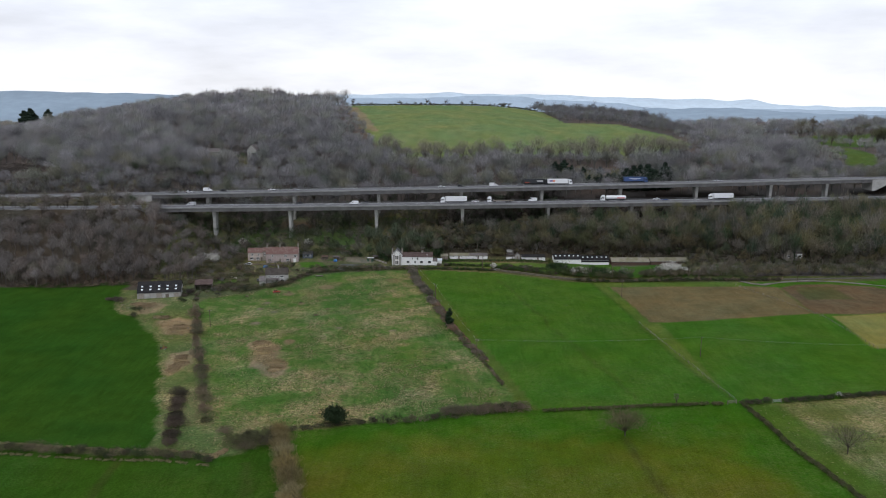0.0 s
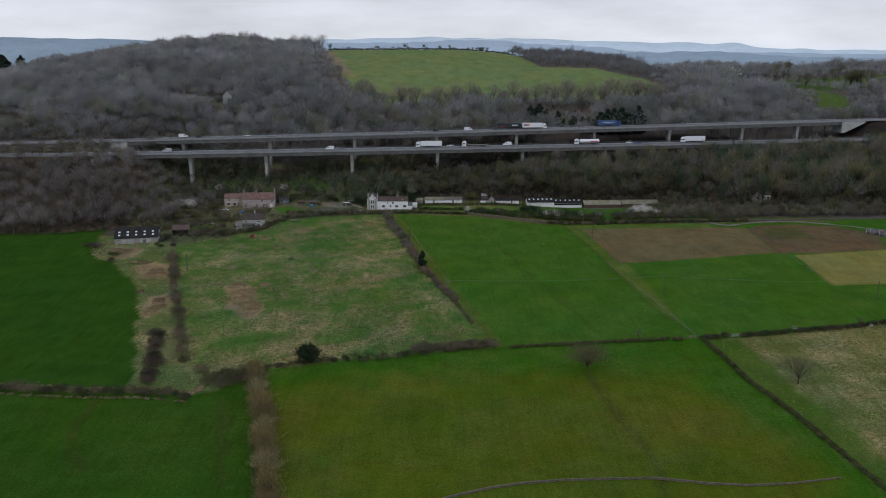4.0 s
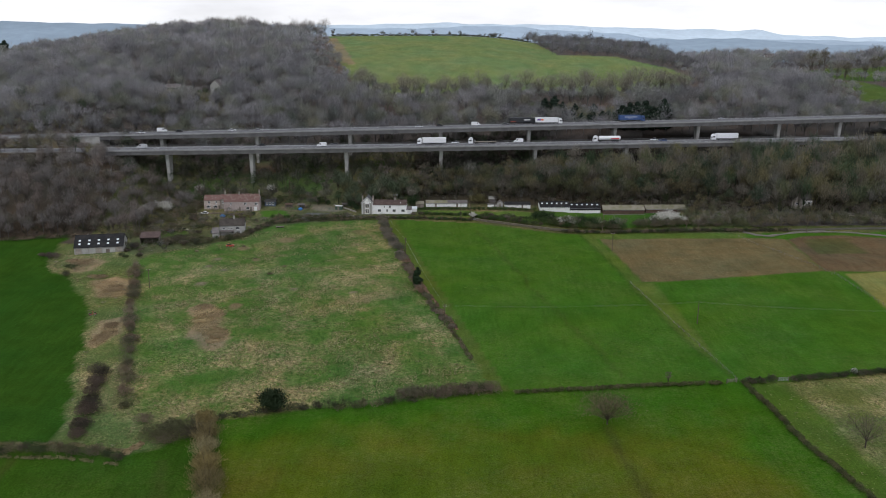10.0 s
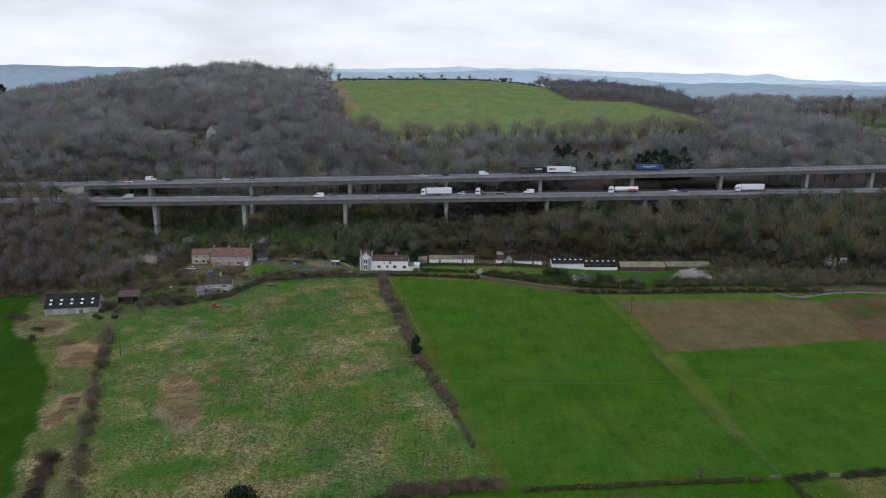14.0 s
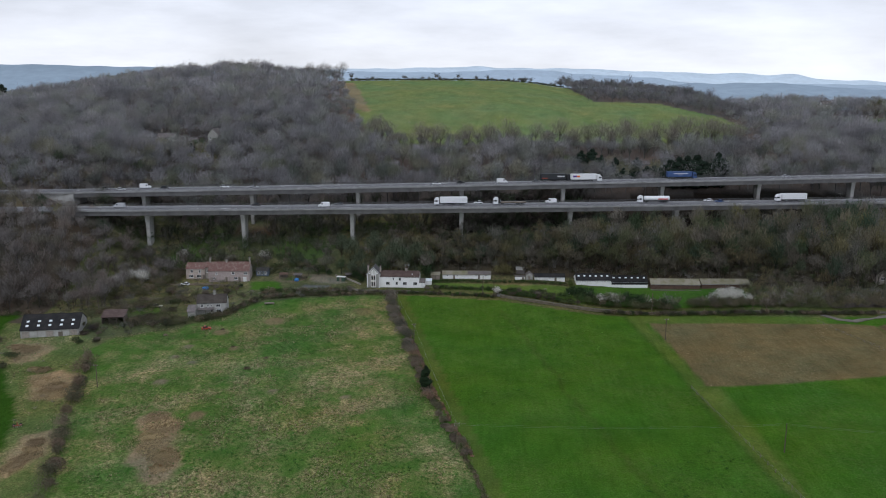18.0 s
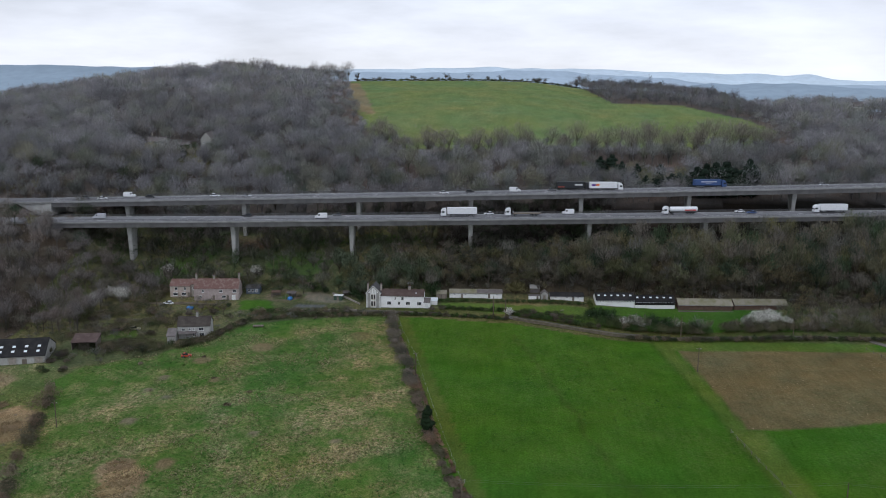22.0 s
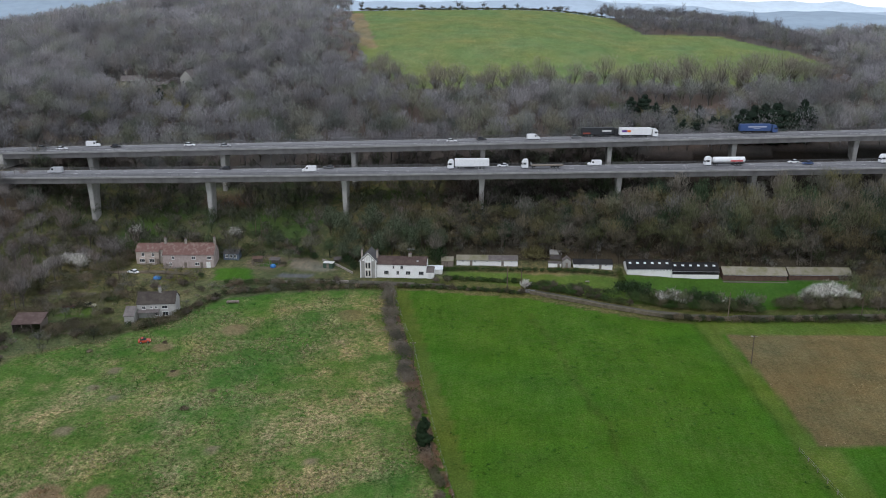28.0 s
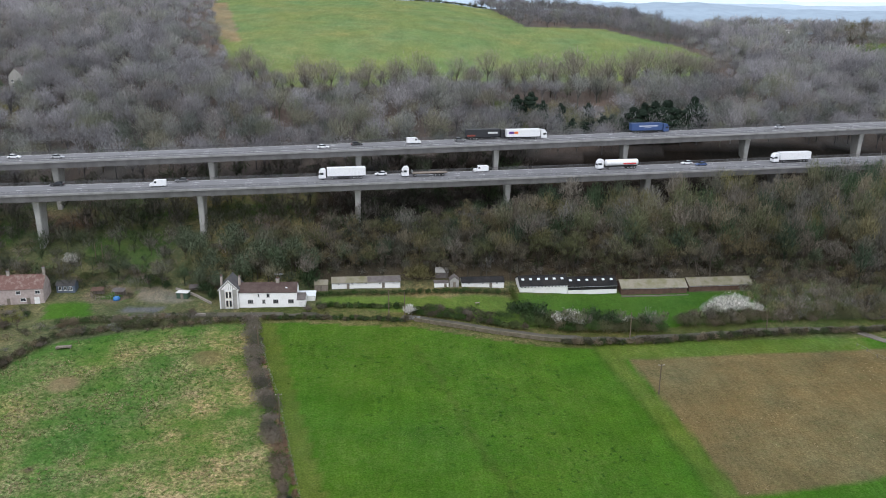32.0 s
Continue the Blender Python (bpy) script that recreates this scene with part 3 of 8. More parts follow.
    shaded_turf = node(t, "ShaderNodeVectorMath")
    shaded_turf.operation = "SCALE"
    t.links.new(c, shaded_turf.inputs[0])
    t.links.new(tuft_shading, shaded_turf.inputs["Scale"])
    c = shaded_turf.outputs[0]
    shade = node(t, "ShaderNodeMapRange")
    shade.inputs["To Min"].default_value, shade.inputs["To Max"].default_value = 0.58, 1.12
    t.links.new(fine, shade.inputs[0])
    sc = node(t, "ShaderNodeVectorMath")
    sc.operation = "SCALE"
    t.links.new(c, sc.inputs[0])
    t.links.new(shade.outputs[0], sc.inputs["Scale"])
    shade2 = node(t, "ShaderNodeMapRange")
    shade2.inputs["To Min"].default_value, shade2.inputs["To Max"].default_value = 0.73, 1.09
    t.links.new(maths("ADD", maths("MULTIPLY", noise_fac(t, 0.11, 0.35, 0.65, 3), 0.55), maths("MULTIPLY", noise_fac(t, 0.8, 0.3, 0.7, 4, stretch=(1.0, 0.06, 1)), 0.45)), shade2.inputs[0])
    sc2 = node(t, "ShaderNodeVectorMath")
    sc2.operation = "SCALE"
    t.links.new(sc.outputs[0], sc2.inputs[0])
    t.links.new(shade2.outputs[0], sc2.inputs["Scale"])
    hue = node(t, "ShaderNodeVectorMath")
    hue.operation = "MULTIPLY"
    t.links.new(sc2.outputs[0], hue.inputs[0])
    t.links.new(mixed(t, noise_fac(t, 0.028, 0.32, 0.68, 6, rough=0.65), (0.90, 1.0, 1.05), (1.22, 1.02, 0.92)), hue.inputs[1])
    t.links.new(hue.outputs[0], bs.inputs["Base Color"])
    bumpy(t, bs, 1.6, 0.8, 0.3)
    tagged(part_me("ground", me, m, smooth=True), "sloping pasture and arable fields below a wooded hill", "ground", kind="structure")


ground()


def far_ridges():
    """Three haze-blue ranges of hills behind the lowland, near the edge of sight."""
    # tones turn paler and bluer with range: distance haze put into the colour
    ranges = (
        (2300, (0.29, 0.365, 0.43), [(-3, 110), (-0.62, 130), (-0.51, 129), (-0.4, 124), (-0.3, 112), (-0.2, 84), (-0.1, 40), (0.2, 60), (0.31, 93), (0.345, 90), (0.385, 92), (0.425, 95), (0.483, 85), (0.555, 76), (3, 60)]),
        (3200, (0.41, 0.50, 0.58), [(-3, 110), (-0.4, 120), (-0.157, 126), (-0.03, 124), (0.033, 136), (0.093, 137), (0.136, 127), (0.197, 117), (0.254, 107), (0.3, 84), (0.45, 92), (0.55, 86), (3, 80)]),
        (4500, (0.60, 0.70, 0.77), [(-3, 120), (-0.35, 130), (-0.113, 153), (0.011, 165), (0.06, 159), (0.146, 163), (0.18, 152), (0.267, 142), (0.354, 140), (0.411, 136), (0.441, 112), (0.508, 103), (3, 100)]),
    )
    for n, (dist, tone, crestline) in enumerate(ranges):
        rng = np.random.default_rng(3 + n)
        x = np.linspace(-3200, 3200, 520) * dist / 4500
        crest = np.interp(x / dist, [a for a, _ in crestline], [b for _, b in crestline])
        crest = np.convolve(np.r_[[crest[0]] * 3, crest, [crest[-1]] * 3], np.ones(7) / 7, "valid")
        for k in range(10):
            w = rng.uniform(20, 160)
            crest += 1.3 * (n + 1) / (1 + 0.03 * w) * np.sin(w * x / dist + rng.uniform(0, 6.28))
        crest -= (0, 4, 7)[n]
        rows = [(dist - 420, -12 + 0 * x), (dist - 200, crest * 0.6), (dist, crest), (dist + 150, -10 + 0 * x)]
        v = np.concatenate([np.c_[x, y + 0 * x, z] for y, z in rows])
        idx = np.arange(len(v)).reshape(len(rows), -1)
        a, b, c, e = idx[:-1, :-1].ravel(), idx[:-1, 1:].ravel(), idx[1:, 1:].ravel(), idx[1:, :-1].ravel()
        m = worn("haze_tinted_hillside_%s" % "abc"[n], tone, tuple(q * 0.88 for q in tone), 0.004, 0.03, 1.0, bump=0)
        tagged(part_me("backdrop", raw_mesh("backdrop", v, np.r_[np.c_[a, b, c], np.c_[a, c, e]]), m, smooth=True), "range of hills far behind the lowland, blue haze in its colour", "hills", kind="structure")


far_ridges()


# ---- trees and bushes ----
def twig_cloud(rng, n, centre, radii, size, width, up=0.5, heart=None, spiky=0.25, shell=0.0, lift=0.0):
    """Thin slivers that point outwards from the middle of a clump, and the way each one faces."""
    d = rng.normal(size=(n, 3))
    d /= np.linalg.norm(d, axis=1)[:, None]
    d[:, 2] = np.abs(d[:, 2]) * 0.95 - 0.28 * (rng.random(n) < 0.4)
    r = shell + (1 - shell) * rng.random(n) ** 0.4
    lump = 1 + 0.13 * np.sin(5 * d[:, 0] + 3 * d[:, 2] + rng.uniform(0, 6)) + 0.12 * np.sin(6 * d[:, 1] - 4 * d[:, 2] + rng.uniform(0, 6))
    p = np.asarray(centre) + d * np.asarray(radii) * (r * lump)[:, None]
    way = d * np.asarray(radii) / max(radii) + rng.normal(size=(n, 3)) * 0.35 + (0, 0, up)
    way /= np.linalg.norm(way, axis=1)[:, None]
    side = np.cross(way, rng.normal(size=(n, 3)))
    side /= np.linalg.norm(side, axis=1)[:, None] + 1e-9
    out = p - np.asarray(centre if heart is None else heart)
    out = d * 0.7 + out / (np.linalg.norm(out, axis=1)[:, None] + 1e-6) * 0.6 + rng.normal(size=(n, 3)) * 0.22 + (0, 0, 0.25)
    out /= np.linalg.norm(out, axis=1)[:, None]
    flat = rng.random(n) > spiky
    along = np.cross(out, rng.normal(size=(n, 3)) + (0, 0, 0.01))
    along /= np.linalg.norm(along, axis=1)[:, None] + 1e-9
    along *= np.where(along[:, 2:] < 0, -1.0, 1.0)
    way[flat] = along[flat]
    side[flat] = np.cross(along, out)[flat]
    out = out * (1 - lift) + rng.normal(size=(n, 3)) * 0.2 * lift + (0, 0, lift)
    out /= np.linalg.norm(out, axis=1)[:, None]
    side *= np.where((np.cross(side, way) * out).sum(1) < 0, -1.0, 1.0)[:, None]
    ln = size * rng.uniform(0.6, 1.3, n)[:, None]
    wd = width * rng.uniform(0.6, 1.4, n)[:, None]
    v = np.stack([p - side * wd / 2 - way * ln * 0.4, p + side * wd / 2 - way * ln * 0.4, p + way * ln * 0.6], 1).reshape(-1, 3)
    return v, np.arange(3 * n).reshape(-1, 3), np.repeat(out, 3, 0)


def stick(a, b, ra, rb, sides=4):
    a, b = np.asarray(a, float), np.asarray(b, float)
    w = (b - a) / np.linalg.norm(b - a)
    u = np.cross(w, (0.3, 0.9, 0.2))
    u /= np.linalg.norm(u)
    q = np.cross(w, u)
    an = np.arange(sides) * 2 * np.pi / sides
    ring = np.cos(an)[:, None] * u + np.sin(an)[:, None] * q
    v = np.r_[a + ring * ra, b + ring * rb]
    k = np.arange(sides)
    n = (k + 1) % sides
    return v, np.r_[np.c_[k, n, n + sides], np.c_[k, n + sides, k + sides]], np.r_[ring, ring]


def joined(pieces):
    vs, ts, ns, o = [], [], [], 0
    for v, t, n in pieces:
        vs.append(v)
        ts.append(t + o)
        ns.append(n)
        o += len(v)
    return np.concatenate(vs), np.concatenate(ts), np.concatenate(ns)


def bare_tree(seed, height, spread, twigs, limbs=9, wide=0.16, long=1.7, sub=2, low=0.58):
    """Trunk and limbs, and the twigs of a leafless crown of several rounded clumps."""
    rng = np.random.default_rng(seed)
    fork = height * rng.uniform(0.22, 0.34)
    r0 = 0.022 * height
    wood = [stick((0, 0, -0.6), (0.1, 0.05, fork), r0, r0 * 0.7, 5)]
    heart = np.array([0, 0, height * low * 0.8])
    crown = []
    tips = []
    for k in range(limbs):
        an = 2 * math.pi * (k + rng.uniform(-0.3, 0.3)) / limbs
        out = spread * rng.uniform(0.45, 0.72) * (0.3 if k % 3 == 0 else 1)
        tip = np.array([out * math.cos(an), out * math.sin(an), height * (rng.uniform(0.72, 0.86) if k % 3 == 0 else rng.uniform(low * 0.85, low * 1.25))])
        root = np.array([0.1, 0.05, fork * rng.uniform(0.75, 1.0)])
        mid = root * 0.5 + tip * 0.5 + (0, 0, -0.04 * height)
        wood += [stick(root, mid, r0 * 0.42, r0 * 0.25, 3), stick(mid, tip, r0 * 0.25, r0 * 0.08, 3)]
        tips.append(tip)
        for q in range(sub):
            end = mid + rng.normal(size=3) * spread * 0.3 + (0, 0, 0.15 * height)
            wood.append(stick(mid, end, r0 * 0.18, r0 * 0.06, 3))
    per = max(3, int(twigs * 0.75 / len(tips)))
    for tip in tips:
        s = spread * rng.uniform(0.36, 0.5)
        crown.append(twig_cloud(rng, per, tip, (s, s, s * 0.85), long, wide, 0.4, heart))
    crown.append(twig_cloud(rng, int(twigs * 0.25), (0, 0, height * low), (spread * 0.8, spread * 0.8, height * 0.36), long, wide, 0.4, heart))
    return joined(wood), joined(crown)


def core(rng, centre, radii, fine=0, lift=0.0):
    """The close-grown heart of a clump: an uneven knot of few faces."""
    bm = bmesh.new()
    bmesh.ops.create_icosphere(bm, subdivisions=1 + fine, radius=1)
    bm.verts.ensure_lookup_table()
    d = np.array([v.co[:] for v in bm.verts])
    t = np.array([[v.index for v in f.verts] for f in bm.faces])
    bm.free()
    r = rng.uniform(0.8, 1.12, len(d))
    n = d * (1 - lift) + rng.normal(size=d.shape) * 0.12 + (0, 0, lift)
    return np.asarray(centre) + d * np.asarray(radii) * r[:, None], t, n / np.linalg.norm(n, axis=1)[:, None]


def wood_tree(seed, height, spread, twigs, lobes=5, wide=0.16, long=1.1, fine=0, limbs=0, low=0.55, spiky=0.78, lift=0.72):
    """A leafless tree of a close wood: a rounded crown of overlapping clumps, thick with fine twigs."""
    rng = np.random.default_rng(seed)
    r0 = 0.016 * height
    wood = [stick((0, 0, -0.6), (0.1, 0.1, height * low), r0, r0 * 0.5, 4)]
    heart = np.array([0, 0, height * low * 0.75])
    spots = [((0, 0, height * (low + 0.1)), spread * 0.78, height * (0.86 - low))]
    for k in range(lobes - 1):
        an = 2 * math.pi * (k + rng.uniform(-0.25, 0.25)) / (lobes - 1)
        out = spread * rng.uniform(0.34, 0.5)
        spots.append(((out * math.cos(an), out * math.sin(an), height * low * rng.uniform(0.86, 1.12)), spread * rng.uniform(0.52, 0.68), height * rng.uniform(0.26, 0.36)))
    for k in range(limbs):
        c = np.array(spots[k % lobes][0]) + rng.normal(size=3) * spread * 0.15
        wood.append(stick((0, 0, height * low * rng.uniform(0.35, 0.7)), c, r0 * 0.45, r0 * 0.12, 3))
    area = sum(a * a for _, a, _ in spots)
    crown, knot = [], []
    for c, a, b in spots:
        knot.append(core(rng, c, (a * 0.46, a * 0.46, b * 0.5), fine, lift))
        crown.append(twig_cloud(rng, max(8, int(twigs * a * a / area)), c, (a * 1.04, a * 1.04, b * 1.04), long, wide, 1.1, heart, spiky, 0.3, lift))
    return joined(wood), joined(crown + knot)


def winter_tree(seed, height, spread, twigs, wide=0.14, long=2.2, limbs=9, lift=0.45, low=0.34):
    """A leafless tree of a wood: limbs that fan up from a fork into a domed crown of long fine shoots."""
    rng = np.random.default_rng(seed)
    r0 = 0.017 * height
    heart = np.array([0, 0, height * low])
    wood = [stick((0, 0, -0.6), heart, r0, r0 * 0.7, 4)]
    tips = []
    for k in range(limbs):
        an, lean = 2.4 * k + rng.uniform(-0.5, 0.5), math.sqrt((k + 0.5) / limbs) * rng.uniform(0.85, 1.05)
        tips.append((spread * 0.86 * lean * math.cos(an), spread * 0.86 * lean * math.sin(an), height * (low + (0.93 - low) * math.sqrt(max(0.06, 1 - 0.8 * lean * lean)) * rng.uniform(0.86, 1.04))))
        wood.append(stick(heart * rng.uniform(0.6, 1.0), tips[-1], r0 * 0.42, r0 * 0.1, 3))
    tips = np.array(tips)
    pick = rng.integers(limbs, size=twigs)
    f = (0.35 + 0.65 * rng.random(twigs) ** 0.6)[:, None]
    p = heart + (tips[pick] - heart) * f + rng.normal(size=(twigs, 3)) * np.array((0.17, 0.17, 0.12)) * spread * (0.5 + 0.6 * f)
    p[:, 2] = np.clip(p[:, 2], height * low * 0.55, None)
    out = p - heart * 0.8
    out /= np.linalg.norm(out, axis=1)[:, None]
    way = out * 0.8 + rng.normal(size=(twigs, 3)) * 0.5 + (0, 0, 0.3)
    way /= np.linalg.norm(way, axis=1)[:, None]
    side = np.cross(way, rng.normal(size=(twigs, 3)))
    side /= np.linalg.norm(side, axis=1)[:, None] + 1e-9
    ln, wd = long * rng.uniform(0.6, 1.3, twigs)[:, None], wide * rng.uniform(0.6, 1.4, twigs)[:, None]
    own = p - tips[pick] * 0.8
    own /= np.linalg.norm(own, axis=1)[:, None] + 1e-6
    n = (out * 0.75 + own * 0.4) * (1 - lift) + rng.normal(size=(twigs, 3)) * 0.16 + (0, 0, lift)
    n /= np.linalg.norm(n, axis=1)[:, None]
    side *= np.where((np.cross(side, way) * n).sum(1) < 0, -1.0, 1.0)[:, None]
    v = np.stack([p - side * wd / 2 - way * ln * 0.45, p + side * wd / 2 - way * ln * 0.45, p + way * ln * 0.55], 1).reshape(-1, 3)
    return joined(wood), (v, np.arange(3 * twigs).reshape(-1, 3), np.repeat(n, 3, 0))


def open_tree(seed, height, spread, limbs=9, twigs=16, wide=0.07, full=0.0, forks=4, long=1.5, boughs=True):
    """A lone bare tree: limbs that fan upwards and fork, with an airy rim of fine twigs."""
    rng = np.random.default_rng(seed)
    fork = height * rng.uniform(0.2, 0.3)
    r0 = 0.02 * height
    wood, crown = [stick((0, 0, -0.6), (0.1, 0, fork), r0, r0 * 0.75, 5)], []
    heart = np.array([0, 0, fork])
    for k in range(limbs):
        an = 2.4 * k + rng.uniform(-0.4, 0.4)
        lean = rng.uniform(0.05, 0.85)
        end = np.array([spread * lean * math.cos(an), spread * lean * math.sin(an), height * (0.93 - 0.3 * lean ** 2) * rng.uniform(0.88, 1.0)])
        mid = heart * 0.45 + end * 0.55 + (*(rng.normal(size=2) * spread * 0.1), 0)
        wood += [stick(heart, mid, r0 * 0.5, r0 * 0.3, 3), stick(mid, end, r0 * 0.3, r0 * 0.08, 3)]
        for q in range(forks):
            a = mid + (end - mid) * rng.uniform(0, 0.7)
            b = a + rng.normal(size=3) * spread * 0.24 + (0, 0, height * 0.12)
            if boughs:
                wood.append(stick(a, b, r0 * 0.16, r0 * 0.05, 3))
            crown.append(twig_cloud(rng, twigs, b, (spread * 0.26, spread * 0.26, height * 0.08), long, wide, 0.9, heart, 1.0, 0.0, 0.4))
    if full:
        for k in range(3):
            c = (spread * 0.3 * math.cos(2.1 * k), spread * 0.3 * math.sin(2.1 * k), height * 0.56)
            # knots take the darker bark colour, painting shaded gaps inside the crown
            wood.append(core(rng, c, (spread * full, spread * full, height * 0.15), 0, 0.6))
    return joined(wood), joined(crown)


def leafy_tree(seed, height, spread, leaves, low=0.12, size=0.7, wide=0.5, cone=False):
    rng = np.random.default_rng(seed)
    wood = [stick((0, 0, -0.5), (0, 0, height * 0.8), 0.025 * height, 0.006 * height, 5)]
    crown = []
    tiers = 7
    heart = np.array([0, 0, height * 0.45])
    for k in range(tiers):
        f = (k + 0.5) / tiers
        rad = spread * ((1 - f) ** 0.6 if cone else math.sqrt(max(0.08, 1 - (2 * f - 0.85) ** 2)))
        for q in range(4):
            an = rng.uniform(0, 6.28)
            c = (rad * 0.45 * math.cos(an), rad * 0.45 * math.sin(an), height * (low + (1 - low) * f) - 0.03 * height)
            crown.append(twig_cloud(rng, leaves // (tiers * 4), c, (rad * 0.62, rad * 0.62, height * 0.11), size, wide, 0.2, heart))
            crown.append(core(rng, c, (rad * 0.58, rad * 0.58, height * 0.1)))
            if k % 2 == 0 and q < 2:
                wood.append(stick((0, 0, c[2] * 0.85), (c[0] * 1.3, c[1] * 1.3, c[2]), 0.007 * height, 0.003 * height, 3))
    return joined(wood), joined(crown)


def toned(name, tris, tone, mat):
    v, t, n = tris
    me = raw_mesh(name, v, t, np.tile(np.asarray(tone, float), (len(v), 1)), n)
    me.materials.append(mat)
    return me


def tree_mould(kind_name, maker, tone, bark, leaf_mat, smooth=False):
    (w, c) = maker
    return toned("trunk", w, bark, M_TWIG), toned("crown", c, tone, leaf_mat)


def plant(name, mould, x, y, scale, turn, label, category, group="", z=None):
    e = base(name, pose(x, y, gz(x, y) if z is None else z, 0, 0, turn) @ Matrix.Diagonal((scale[0], scale[0], scale[1], 1)), label, category, group)
    for nm, me in zip(("trunk", "crown"), mould):
        ob = new(nm, me)
        ob.parent = e
    return e


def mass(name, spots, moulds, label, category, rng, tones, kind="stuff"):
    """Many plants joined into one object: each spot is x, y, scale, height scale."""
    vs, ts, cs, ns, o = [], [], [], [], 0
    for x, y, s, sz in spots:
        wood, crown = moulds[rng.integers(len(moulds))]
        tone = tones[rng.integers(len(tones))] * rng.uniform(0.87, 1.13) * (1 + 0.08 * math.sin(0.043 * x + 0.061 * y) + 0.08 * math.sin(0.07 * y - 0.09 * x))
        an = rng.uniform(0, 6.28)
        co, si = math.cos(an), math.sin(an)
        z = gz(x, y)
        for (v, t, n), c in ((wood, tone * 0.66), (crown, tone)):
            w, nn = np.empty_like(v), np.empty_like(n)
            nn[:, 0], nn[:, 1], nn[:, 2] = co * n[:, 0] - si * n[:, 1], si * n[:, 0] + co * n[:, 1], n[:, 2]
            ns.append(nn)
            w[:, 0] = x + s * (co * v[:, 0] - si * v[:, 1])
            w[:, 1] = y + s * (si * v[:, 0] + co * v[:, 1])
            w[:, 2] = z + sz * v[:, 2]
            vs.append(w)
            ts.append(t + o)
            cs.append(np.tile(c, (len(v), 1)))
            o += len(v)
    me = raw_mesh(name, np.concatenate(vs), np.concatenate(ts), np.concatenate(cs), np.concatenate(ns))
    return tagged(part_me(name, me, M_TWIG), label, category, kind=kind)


WOOD_TONES = [np.array(c) * np.array((1.55, 1.64, 1.68)) for c in ((0.186, 0.170, 0.170), (0.176, 0.160, 0.160), (0.200, 0.180, 0.176), (0.150, 0.138, 0.138), (0.172, 0.164, 0.136), (0.178, 0.158, 0.146), (0.145, 0.136, 0.134), (0.176, 0.168, 0.150), (0.160, 0.156, 0.140))]
LOW_TONES = [np.array(c) * np.array((1.27, 1.3, 1.25)) for c in ((0.190, 0.165, 0.125), (0.165, 0.155, 0.110), (0.190, 0.168, 0.150), (0.135, 0.142, 0.085), (0.175, 0.150, 0.130), (0.195, 0.172, 0.100), (0.130, 0.124, 0.104), (0.17, 0.16, 0.15))]


# ---- viaducts: two carriageways one above the other on the slope ----
DECKS = {"upper": (lambda x: up_y(x), lambda x: 49.2 + 0.0155 * x), "lower": (lambda x: up_y(x) - 22, lambda x: 41.9 + 0.004 * x)}
DECK_W, DECK_H = 14.2, 2.6


def swept(bm, deck, profile, x0, x1, step=13.0):
    """A closed cross-section of (across, up) pairs carried along a carriageway."""
    fy, fz = DECKS[deck]
    n = max(1, round((x1 - x0) / step))
    rings = []
    for k in range(n + 1):
        x = x0 + (x1 - x0) * k / n
        rings.append([bm.verts.new((x, fy(x) + a, fz(x) + b)) for a, b in profile])
    m = len(profile)
    for r, s in zip(rings, rings[1:]):
        for k in range(m):
            bm.faces.new((r[k], r[(k + 1) % m], s[(k + 1) % m], s[k]))
    bm.faces.new(rings[0][::-1])
    bm.faces.new(rings[-1])
    bmesh.ops.recalc_face_normals(bm, faces=bm.faces)
    return bm


def pier(fy, fz, x, foot, parent):
    """A slender concrete blade that widens towards the deck."""
    bm = bmesh.new()
    top = fz(x) + 0.25
    rings = []
    for z, half_x, y0, y1 in ((top, 1.25, 0.2, 8.0), (top - 1.2, 1.1, 0.5, 7.6), (top - 5, 0.95, 1.0, 6.8), (foot - 1.5, 0.85, 1.4, 6.0)):
        y = fy(x)
        b = 0.25
        rings.append([bm.verts.new((x + p, y + q, z)) for p, q in ((-half_x, y0 + b), (-half_x + b, y0), (half_x - b, y0), (half_x, y0 + b), (half_x, y1 - b), (half_x - b, y1), (-half_x + b, y1), (-half_x, y1 - b))])
    for r, s in zip(rings, rings[1:]):
        for k in range(8):
            bm.faces.new((r[k], r[(k + 1) % 8], s[(k + 1) % 8], s[k]))
    bm.faces.new(rings[0])
    bmesh.ops.recalc_face_normals(bm, faces=bm.faces)
    return part("pier", bm, M_CONC_LIGHT, parent)


